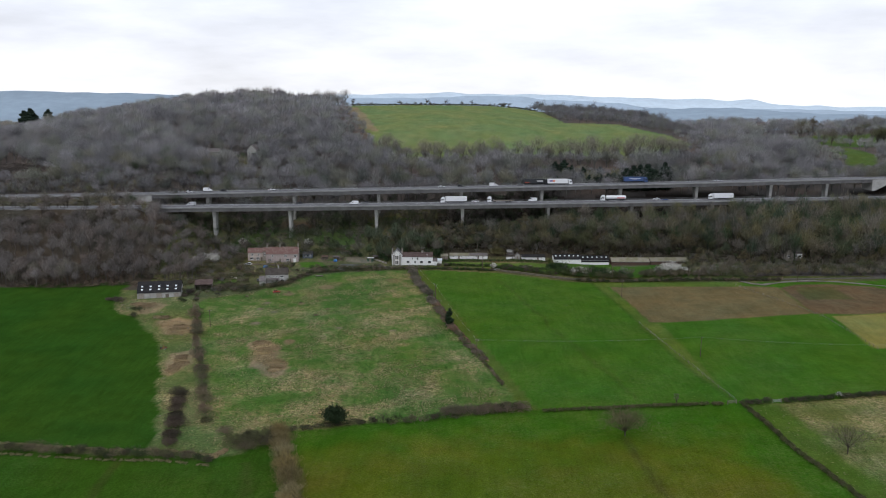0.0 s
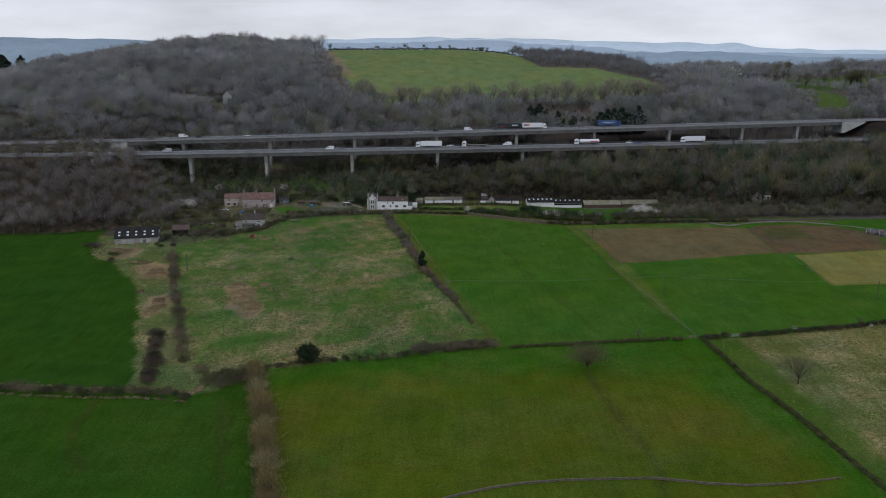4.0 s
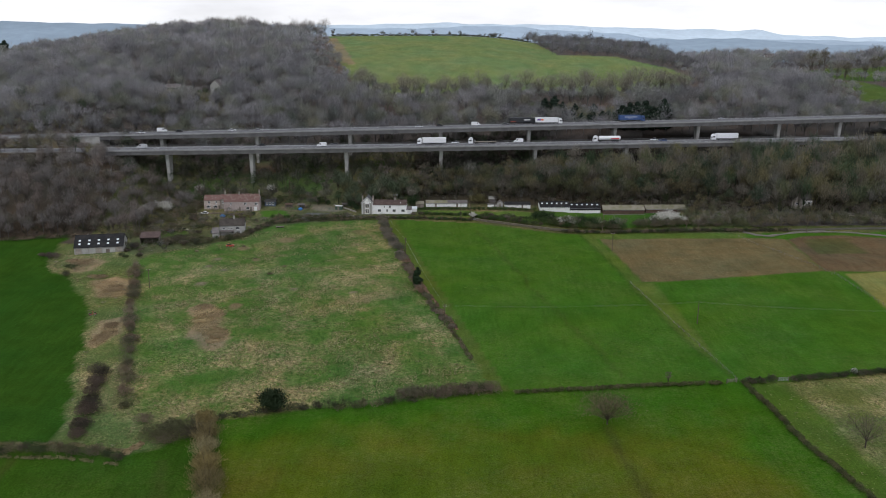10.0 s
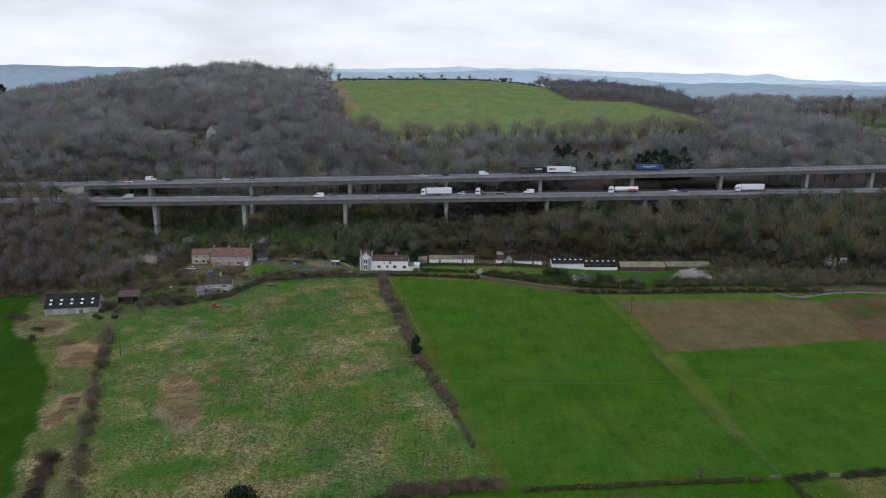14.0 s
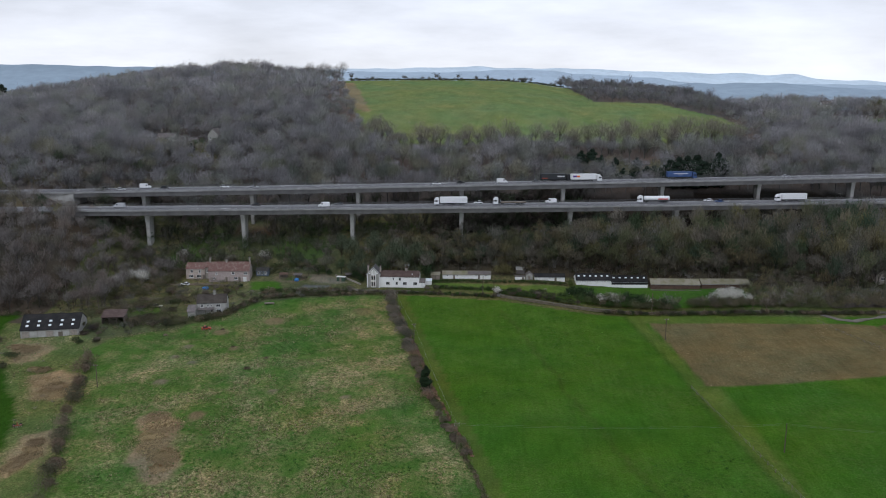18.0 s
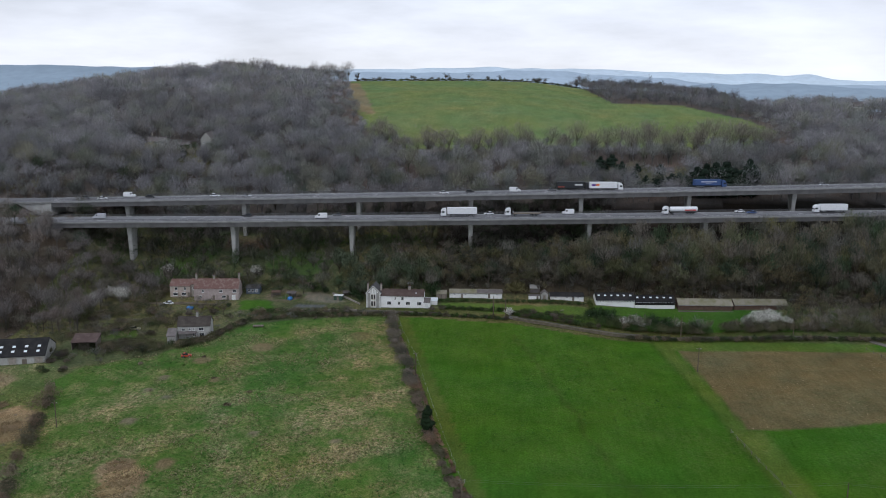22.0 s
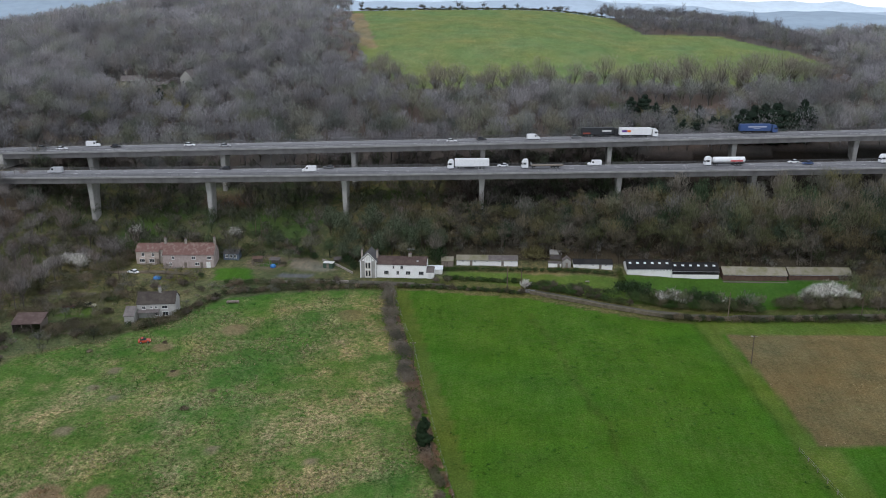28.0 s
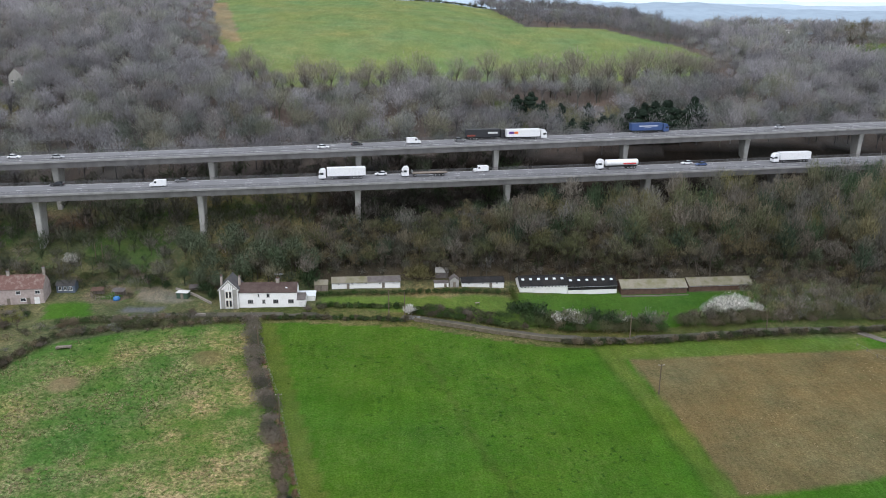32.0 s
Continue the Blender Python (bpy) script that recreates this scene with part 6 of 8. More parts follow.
for k, (x, y, s) in enumerate(((91.5, -6, 1.5), (95, -8.5, 1.6), (112, -9.5, 1.5), (117, -10, 1.4), (88, -3.5, 1.0), (103, -9.5, 1.1), (127, -10, 1.0), (-56, -2.5, 0.55), (-13, -4.5, 0.5), (25, 15.5, 1.75), (90, -3, 0.8), (-4, 8, 0.9), (-7, 12, 1.1), (-88, -52, 0.5), (-26, 19, 0.8), (-20, 16, 0.7))):
    plant("laurel", LAUREL, x, y, (s, s), 83 * k, "dense dark evergreen garden shrub", "shrub", "evergreen shrubs")
GREY_SHRUB = [tree_mould("shrub", wood_tree(170 + k, 4.6, 3.0, 560, 5, 0.09, 0.8, 1, 5, 0.48), t, DARK_BARK, M_TWIG) for k, t in enumerate(((0.12, 0.10, 0.074), (0.135, 0.115, 0.09), (0.10, 0.096, 0.06)))]
for k, (x, y, s) in enumerate(((100, -9, 0.9), (105, -9, 1.0), (123, -10, 0.9), (127, -9, 0.9), (131, -10, 0.7), (140, -9, 1.0), (144, -6, 0.9), (149, -7, 1.05), (155, -7, 1.0), (161, -6, 1.1), (26, -1.5, 0.6), (30, -1, 0.7), (66, -3, 0.7), (74, -7, 0.7), (-98, -53, 0.6), (-94, -60, 0.5), (-92, -66, 0.5), (-104, -54, 0.8), (-60, -10, 0.6), (-68, -14, 0.7), (-78, -18, 0.8), (-84, -12, 0.9), (-66, -6, 0.6), (-52, -14, 0.5), (-48, -27, 0.6), (-45, -22, 0.5), (-30, 10, 0.5), (-8, -3, 0.6), (-5, 16, 1.0))):
    plant("shrub", GREY_SHRUB[k % 3], x, y, (s, s), 71 * k, "leafless grey-brown shrub near the lane and houses", "shrub", "bare shrubs")
TALL = [tree_mould("ash", open_tree(180 + k, 13, 4.8, 10, 26, 0.085, 0.0, 4, 1.3), t, b, M_TWIG) for k, (t, b) in enumerate((((0.155, 0.138, 0.10), DARK_BARK), ((0.13, 0.128, 0.07), DARK_BARK), ((0.17, 0.15, 0.115), PALE_BARK), ((0.12, 0.125, 0.062), DARK_BARK), ((0.165, 0.14, 0.08), DARK_BARK)))]
rng = np.random.default_rng(31)
for row in range(3):
    for k in range(46):
        x = -116 + 6.4 * k + rng.uniform(-2.4, 2.4)
        y = 21 + 6.2 * row + rng.uniform(-2, 2) + (3 if -90 < x < -30 else 0)
        if y > up_y(x) - 29 or (-50 < x < -12 and row < 2) or (-92 < x < -45 and row == 0):
            continue
        s = rng.uniform(0.6, 0.95) * float(np.interp(x, [-120, -60, 0, 60, 110, 180], [1.1, 0.7, 0.9, 0.95, 1.25, 1.3]))
        plant("bare_tree", TALL[rng.integers(5)], x, y, (s, s * rng.uniform(0.85, 1.1)), rng.uniform(0, 360), "slender leafless tree in the wood below the viaduct", "tree", "trees behind the houses")
for k in range(46):
    x = 168 + 3.2 * k + rng.uniform(-1.5, 1.5)
    y = rng.uniform(-4, 22)
    if 222 < x < 250 and y > 6:
        continue
    s = rng.uniform(0.45, 0.75)
    plant("bare_tree", TALL[rng.integers(5)], x, y, (s * 1.1, s), rng.uniform(0, 360), "bushy leafless tree along the lane", "tree", "trees along the lane")
IVY = tree_mould("ivy", winter_tree(163, 11.5, 4.0, 2600, 0.13, 0.55, 18, 0.42, 0.16), (0.112, 0.142, 0.086), DARK_BARK, M_LEAF)
for k, (x, y, s) in enumerate(((-6, 18, 1.2), (-11, 23, 1.3), (4, 17, 1.15), (9, 21, 1.3), (-16, 27, 1.1), (15, 19, 1.1), (20, 22, 1.2), (0, 25, 1.4), (26, 20, 1.0), (-3, 12, 0.8), (-9, 14, 0.8), (250, 26, 0.9), (214, 25, 0.8), (70, 26, 0.8), (112, 25, 0.9), (-34, 22, 0.5), (158, 25, 0.75), (196, 24, 0.8), (36, 24, 0.75))):
    plant("ivy_clad_tree", IVY, x, y, (s, s), 47 * k, "tree thickly clad in dark green ivy", "tree", "ivy-clad trees")
for k, (x, y, s, tall) in enumerate(((-142, 126, 0.5, 0.5), (-135.5, 130, 0.42, 0.5), (-131, 128, 0.45, 0.4), (-124, 131, 0.35, 0.35), (-115.5, 135, 0.5, 0.62), (-108, 136, 0.5, 0.55), (-118.5, 131, 0.5, 0.5), (-122, 127, 0.5, 0.5), (-105, 130, 0.7, 0.7), (-146, 122, 0.6, 0.6), (-150, 78, 0.9, 0.85), (-112, 72, 0.8, 0.8), (-92, 70, 0.9, 0.9), (-86, 78, 0.8, 0.7), (-56, 76, 0.9, 0.8), (-42, 82, 0.8, 0.8), (-128, 70, 0.8, 0.75), (-20, 78, 0.9, 0.8), (-168, 66, 0.9, 0.8))):
    plant("ivy_clad_tree", IVY, x, y, (s * 1.15, s), 47 * k, "tree clad in dull green ivy on the wooded hillside", "tree", "ivy-clad trees of the hillside")
EDGE = [tree_mould("edge_oak", winter_tree(190 + k, 14.5, 6.6, 560, 0.11, 1.6, 13, 0.4, 0.3), (0.235, 0.21, 0.175), (0.13, 0.115, 0.095), M_TWIG) for k in range(3)]
for k in range(58):
    x = -20 + 4.0 * k + rng.uniform(-3, 3)
    y = float(np.interp(x, [-24, 4, 45, 107, 162, 206], [168, 137, 141, 152, 160, 169])) - rng.uniform(0, 13)
    s = rng.uniform(0.7, 1.2) + 0.25 * (x > 120)
    plant("bare_oak", EDGE[k % 3], x, y, (s * 1.05, s), rng.uniform(0, 360), "broad leafless tree along the foot of the hill pasture", "tree", "trees edging the hill pasture")
SMALL = [tree_mould("crest", open_tree(200 + k, 6.5, 3.2, 8, 14, 0.12, 0.22, 3, 0.9), (0.12, 0.12, 0.11), DARK_BARK, M_TWIG) for k in range(3)]
BUSHY = [tree_mould("crest", wood_tree(210 + k, 6, 3.4, 380, 4, 0.12, 0.9, 0, 4, 0.5), (0.13, 0.13, 0.118), DARK_BARK, M_TWIG) for k in range(2)]
for k, (x, s) in enumerate(((-79.6, 1.3), (-64.3, 1.05), (-60, 0.5), (-51, 0.6), (-46, 0.65), (-41, 0.55), (-38.6, 0.4), (-27.3, 0.4), (-17, 1.0), (-10.2, 0.45), (-1.3, 0.75), (4.5, 0.6), (10.4, 1.05), (13.8, 0.7), (17.2, 0.5), (29.9, 0.85), (33, 0.5), (46, 0.75), (56.2, 0.8), (60, 0.6), (74.7, 0.6), (79, 0.5), (84, 0.7), (89, 0.95), (94, 0.8), (111.4, 0.65), (115, 0.6), (120.1, 0.8), (126, 1.3), (134, 1.1), (143, 1.4), (152, 1.1), (163, 1.4), (176, 1.2), (190, 1.35), (207, 1.2))):
    mould = SMALL[k % 3] if k % 3 == 0 or s > 1 else BUSHY[k % 2]
    plant("crest_tree", mould, x, 396 + rng.uniform(-3, 3), (s, s * rng.uniform(0.85, 1.15)), 40 * k, "small bare hedgerow tree on the skyline", "tree", "skyline hedgerow trees")
for k in range(42):
    x = rng.uniform(330, 425)
    y = float(np.interp(x, [330, 372, 403, 425], [268, 248, 258, 256])) + (rng.uniform(-6, 10) if k % 3 else rng.uniform(20, 70))
    if 378 < x < 394 or not rng.random() < 0.8:
        continue
    s = rng.uniform(0.45, 1.15) if k % 4 else rng.uniform(1.1, 1.4)
    plant("bare_tree", (EDGE + TALL)[k % 7], x, y, (s * rng.uniform(0.9, 1.3), s * rng.uniform(0.9, 1.15)), rng.uniform(0, 360), "leafless tree by a far green field", "tree", "trees in the far field")
for k in range(26):
    x = (-178 + 3.6 * k) if k < 16 else (-101 + 3.2 * (k - 16))
    s = rng.uniform(0.75, 1.15)
    plant("bare_oak", EDGE[k % 3], x, 388 + rng.uniform(-8, 8), (s * 0.9, s * 1.15), rng.uniform(0, 360), "tall open-crowned bare tree on the wooded skyline", "tree", "skyline trees of the wood")
plant("crest_thicket", SMALL[0], 86, 372, (1.5, 0.6), 10, "low dark thicket near the top of the hill pasture", "thicket")
hedge([(-66, 395), (-30, 393), (20, 391), (70, 392), (122, 386)], 3.6, 2.0, HEDGE_DARK, 70, "low dark hedge along the skyline of the hill pasture", seed=40, long=0.9, wide=0.3)


# ---- buildings ----
def window(e, x, y, z, w, h, bars=1, normal="y", trim_mat=None):
    """A framed window on a front wall that faces the fields: x, z is the middle of its sill."""
    t = 0.09
    bm = bmesh.new()
    slab(bm, x - w / 2, x - w / 2 + t, y - 0.05, y + 0.06, z, z + h)
    slab(bm, x + w / 2 - t, x + w / 2, y - 0.05, y + 0.06, z, z + h)
    slab(bm, x - w / 2 + t, x + w / 2 - t, y - 0.05, y + 0.06, z, z + t)
    slab(bm, x - w / 2 + t, x + w / 2 - t, y - 0.05, y + 0.06, z + h - t, z + h)
    for k in range(bars):
        c = x - w / 2 + w * (k + 1) / (bars + 1)
        slab(bm, c - 0.03, c + 0.03, y - 0.035, y + 0.05, z + t, z + h - t)
    win = part("window", bm, trim_mat or M_FRAME, e)
    part("pane", box(x - w / 2 + t, x + w / 2 - t, y - 0.02, y + 0.05, z + t, z + h - t), M_GLASS, win)
    part("sill", box(x - w / 2 - 0.08, x + w / 2 + 0.08, y - 0.12, y + 0.06, z - 0.1, z - 0.004), trim_mat or M_FRAME, win)
    return win


def doorway(e, x, y, z, w=0.95, h=2.05, mat=None):
    d = part("door", box(x - w / 2, x + w / 2, y - 0.06, y + 0.05, z, z + h, 0.02), mat or M_WOOD, e)
    part("handle", box(x + w / 2 - 0.16, x + w / 2 - 0.06, y - 0.11, y - 0.06, z + 1.0, z + 1.06), M_STEEL, d)


def chimney(e, x, y, z0, z1, w=0.7, d=0.55, mat=None, pots=2):
    c = part("chimney", box(x - w / 2, x + w / 2, y - d / 2, y + d / 2, z0, z1, 0.03), mat or M_STONE, e)
    part("cap", box(x - w / 2 - 0.07, x + w / 2 + 0.07, y - d / 2 - 0.07, y + d / 2 + 0.07, z1, z1 + 0.12), M_CONC, c)
    for k in range(pots):
        px = x + (k - (pots - 1) / 2) * 0.32
        part("chimney_pot", rod(bmesh.new(), (px, y, z1 + 0.12), (px, y, z1 + 0.6), 0.12, 0.1, 8), M_TILE_RED, c)


def gabled(e, x0, x1, y0, y1, z0, eave, ridge, wall, roof, over=0.3, along="x", thick=0.16):
    """Walls with gable ends and two roof slopes, the ridge along x or y."""
    bm = bmesh.new()
    if along == "x":
        ym = (y0 + y1) / 2
        prism(bm, [(y0, z0 - 1.2), (y1, z0 - 1.2), (y1, eave), (ym, ridge), (y0, eave)], x0, x1, "x")
    else:
        xm = (x0 + x1) / 2
        prism(bm, [(x0, z0 - 1.2), (x1, z0 - 1.2), (x1, eave), (xm, ridge), (x0, eave)], y0, y1, "y")
    part("wall", bm, wall, e)
    a0, a1, b0, b1 = (y0, y1, x0, x1) if along == "x" else (x0, x1, y0, y1)
    mid = (a0 + a1) / 2
    slope = (ridge - eave) / (mid - a0)
    for s, edge in ((1, a0), (-1, a1)):
        out = edge - s * over
        low = eave - over * slope
        bm = bmesh.new()
        prism(bm, [(out, low + 0.03), (mid, ridge + 0.03), (mid, ridge + 0.03 + thick), (out, low + 0.03 + thick)], b0 - over * 0.6, b1 + over * 0.6, along)
        part("roof_slope", bm, roof, e)
    bm = bmesh.new()
    prism(bm, [(mid - 0.16, ridge + thick - 0.02), (mid, ridge + thick + 0.12), (mid + 0.16, ridge + thick - 0.02)], b0 - over * 0.6, b1 + over * 0.6, along)
    part("ridge_tiles", bm, roof, e)


def on(x, y, turn=0):
    return pose(x, y, gz(x, y), 0, 0, turn)


def white_house():
    e = base("white_house", pose(0, 2.4, 14.1), "white rendered farmhouse with a gabled grey wing and red-brown roof", "house")
    gabled(e, -0.7, 4.9, -0.4, 7.6, 0, 6.2, 9.0, M_GREYWALL, M_SLATE, 0.35, "y")
    gabled(e, 4.95, 22.4, 0.2, 6.8, 0, 5.1, 7.0, M_WHITE, M_TILE_BROWN, 0.25)
    for x in (-0.55, 4.75):
        part("corner_stones", box(x - 0.2, x + 0.2, -0.44, -0.3, 0, 6.2), M_FRAME, e, "white painted corner")
    bm = bmesh.new()
    prism(bm, [(-0.1, 6.35), (4.3, 6.35), (2.1, 8.6)], -0.47, -0.41, "y")
    part("gable_panel", bm, M_WHITE, e, "white half-timbered gable")
    for x in (0.8, 1.45, 2.1, 2.75, 3.4):
        top = 8.5 - abs(x - 2.1) * 1.0
        part("gable_timber", box(x - 0.06, x + 0.06, -0.5, -0.475, 6.4, top), M_WOOD, e)
    for s in (-1, 1):
        bm = bmesh.new()
        prism(bm, [(2.1, 9.12), (2.1 + s * 3.25, 5.87), (2.1 + s * 3.25, 6.15), (2.1, 9.4)], -0.66, -0.6, "y")
        part("bargeboard", bm, M_FRAME, e)
    part("bay_surround", box(0.95, 3.25, -0.75, -0.41, 0.3, 6.3, 0.05), M_FRAME, e, "two-storey white bay")
    for z in (0.9, 3.7):
        for x in (1.6, 2.6):
            window(e, x, -0.78, z, 0.8, 2.1, 0, trim_mat=worn_cream)
    for x, w in ((8.4, 1.6), (12.4, 0.9), (16.0, 1.6), (20.6, 1.7)):
        window(e, x, 0.17, 1.55, w, 1.2, 2, trim_mat=M_GREYWALL)
    window(e, 10.9, 0.17, 3.7, 0.5, 0.9, 0, trim_mat=M_GREYWALL)
    window(e, 13.8, 0.17, 3.55, 0.9, 1.15, 1, trim_mat=M_GREYWALL)
    part("rooflight", box(18.9, 19.5, 1.4, 1.6, 5.85, 6.25), M_SKYLIGHT, e)
    gabled(e, 22.45, 25.0, 0.0, 4.2, 0, 2.6, 4.0, M_WHITE, M_TILE_GREY, 0.15)
    part("lean_to", prism(bmesh.new(), [(4.25, -0.5), (7.4, -0.5), (7.4, 2.8), (4.25, 2.3)], 22.6, 27.6), M_WHITE, e, "low white lean-to")
    part("lean_to_roof", prism(bmesh.new(), [(4.1, 2.3), (7.5, 2.84), (7.5, 2.94), (4.1, 2.4)], 22.5, 27.8), M_SKYLIGHT, e, "pale sheet roof")
    chimney(e, -0.6, 3.5, 6.0, 9.3, 0.6, 0.9, M_PINKWALL, 2)
    chimney(e, 4.9, 3.0, 6.0, 9.2, 0.6, 0.9, M_PINKWALL, 2)
    chimney(e, 16.4, 3.5, 6.6, 8.3, 1.1, 0.6, M_STONE, 3)
    for x in (16.0, 17.4):
        bm = bmesh.new()
        rod(bm, (x, 3.9, 6.8), (x, 3.9, 10.0), 0.03, 0.03)
        for k in range(5):
            rod(bm, (x - 0.6, 3.9, 9.9 - 0.12 * k), (x + 0.6, 3.9, 9.9 - 0.12 * k), 0.02, 0.02, 4)
        part("aerial", bm, M_STEEL, e)
    doorway(e, 23.6, -0.02, 0, mat=M_FRAME)


worn_cream = worn("cream_stone_trim", (0.60, 0.55, 0.45), (0.48, 0.43, 0.35), 1, 6, 0.85, bump=0.1)
white_house()


def stone_cottage():
    e = base("stone_cottage", pose(-73.2, 6.6, 14.45, 0, 0, 5), "long rubble-stone cottage with a patchy red clay tile roof", "house")
    gabled(e, 0, 18.3, 0, 7.4, 0, 4.9, 8.2, M_PINKSTONE, M_TILE_RED, 0.2)
    for x, z, w in ((2.6, 0.9, 0.9), (3.6, 3.2, 0.9), (11.0, 3.2, 1.4), (12.2, 0.9, 1.6), (16.6, 3.2, 1.5)):
        window(e, x, -0.03, z, w, 1.15, 1)
    for x in (8.0, 13.8):
        doorway(e, x, -0.03, 0)
    doorway(e, 16.2, -0.03, 0, 1.5, 2.2, M_FRAME)
    chimney(e, 0.3, 3.7, 6.5, 10.2, 0.7, 0.8)
    chimney(e, 7.6, 3.7, 7.6, 9.6, 0.8, 0.7)
    chimney(e, 18.0, 3.7, 6.5, 10.4, 0.7, 0.8)
    c = base("cream_cottage", pose(-84.3, 9.2, 14.8, 0, 0, 3), "small faded cream cottage with bay windows and red tiled roof", "house")
    gabled(c, 0, 8.4, 0, 6.2, 0, 4.8, 6.9, M_PINKWALL, M_TILE_RED, 0.25)
    gabled(c, 8.45, 10.9, 0.6, 6.0, 0, 5.4, 7.2, M_STONE, M_TILE_RED, 0.15)
    window(c, 2.6, -0.03, 3.0, 1.1, 1.3, 1)
    window(c, 6.2, -0.03, 3.0, 0.9, 1.3, 1)
    for x in (2.4, 5.9):
        part("bay", box(x - 1.15, x + 1.15, -0.6, -0.005, 0, 2.5, 0.08), M_PINKWALL, c)
        window(c, x, -0.63, 0.9, 1.9, 1.3, 2)
    doorway(c, 7.9, -0.03, 0)
    window(c, 9.6, 0.57, 3.0, 0.8, 1.2, 1)


stone_cottage()


def grey_house():
    e = base("grey_house", pose(-64.6, -35.6, 11.4, 0, 0, 9), "grey rendered detached house with a dark tiled roof", "house")
    gabled(e, 0, 11.6, 0, 6.6, 0, 4.8, 7.4, M_CONC_LIGHT, M_DARKROOF, 0.3)
    for x, z, w, h in ((2.0, 3.0, 1.2, 1.0), (4.3, 3.1, 0.7, 0.9), (5.7, 3.1, 0.7, 0.9), (8.4, 3.0, 1.8, 1.1), (8.5, 0.7, 1.8, 1.4), (5.9, 0.8, 1.2, 1.2)):
        window(e, x, -0.03, z, w, h, 1)
    part("porch_roof", prism(bmesh.new(), [(-1.7, 2.3), (0.0, 2.75), (0.0, 2.9), (-1.7, 2.45)], 0.3, 6.8), M_TILE_GREY, e)
    for x in (0.5, 3.5, 6.6):
        part("porch_post", box(x - 0.07, x + 0.07, -1.6, -1.46, -0.6, 2.35), M_WOOD, e)
    g = part("garage", prism(bmesh.new(), [(-4.2, -1.0), (-0.02, -1.0), (-0.02, 4.0), (-4.2, 2.3)], -3.0, -0.03), M_GREYWALL, e)
    part("garage_roof", prism(bmesh.new(), [(-4.4, 2.22), (0.0, 4.05), (0.0, 4.2), (-4.4, 2.4)], -3.3, -0.03), M_TILE_GREY, g)
    chimney(e, 6.6, 3.3, 6.8, 9.0, 0.8, 0.7, M_GREYWALL)


grey_house()


def big_barn():
    e = base("barn", pose(-121.6, -64.6, 9.0, 0, 0, 13), "low stone barn with black sheet roof and ten pale rooflights", "barn")
    gabled(e, 0, 20.6, 0, 13.4, 0, 3.5, 7.5, M_GREYWALL, M_BLACKROOF, 0.35)
    slope = 4.0 / 6.7
    for k in range(5):
        for f in (1.6, 3.5):
            x = 1.6 + 4.0 * k
            z = 3.5 + f * slope
            part("rooflight", prism(bmesh.new(), [(f - 0.38, z - 0.38 * slope + 0.16), (f + 0.38, z + 0.38 * slope + 0.16), (f + 0.38, z + 0.38 * slope + 0.26), (f - 0.38, z - 0.38 * slope + 0.26)], x, x + 1.0), M_SKYLIGHT, e)
    for k in range(7):
        part("wall_panel", box(0.6 + 2.8 * k, 3.0 + 2.8 * k, -0.07, -0.005, 0.3, 2.9, 0.02), M_CONC_LIGHT if k % 3 else M_STONE, e)
    doorway(e, 14.0, -0.09, -0.2, 1.6, 2.6)
    s = base("open_shed", on(-98, -48.5, 10), "open-fronted shed with a rusty brown sheet roof", "shed")
    part("roof", prism(bmesh.new(), [(-0.4, 2.7), (6.4, 4.0), (6.4, 4.15), (-0.4, 2.85)], -0.3, 8.6), M_TILE_BROWN, s)
    for x in (0, 2.75, 5.5, 8.2):
        part("post", box(x - 0.1, x + 0.1, 0, 0.2, -0.5, 2.78), M_WOOD, s)
    part("back_wall", box(0, 8.3, 5.9, 6.1, -0.5, 3.85), M_WOOD, s)
    for x in (0.0, 8.2):
        part("side_wall", box(x - 0.06, x + 0.06, 0.25, 5.85, -0.5, 2.7), M_WOOD, s)


big_barn()


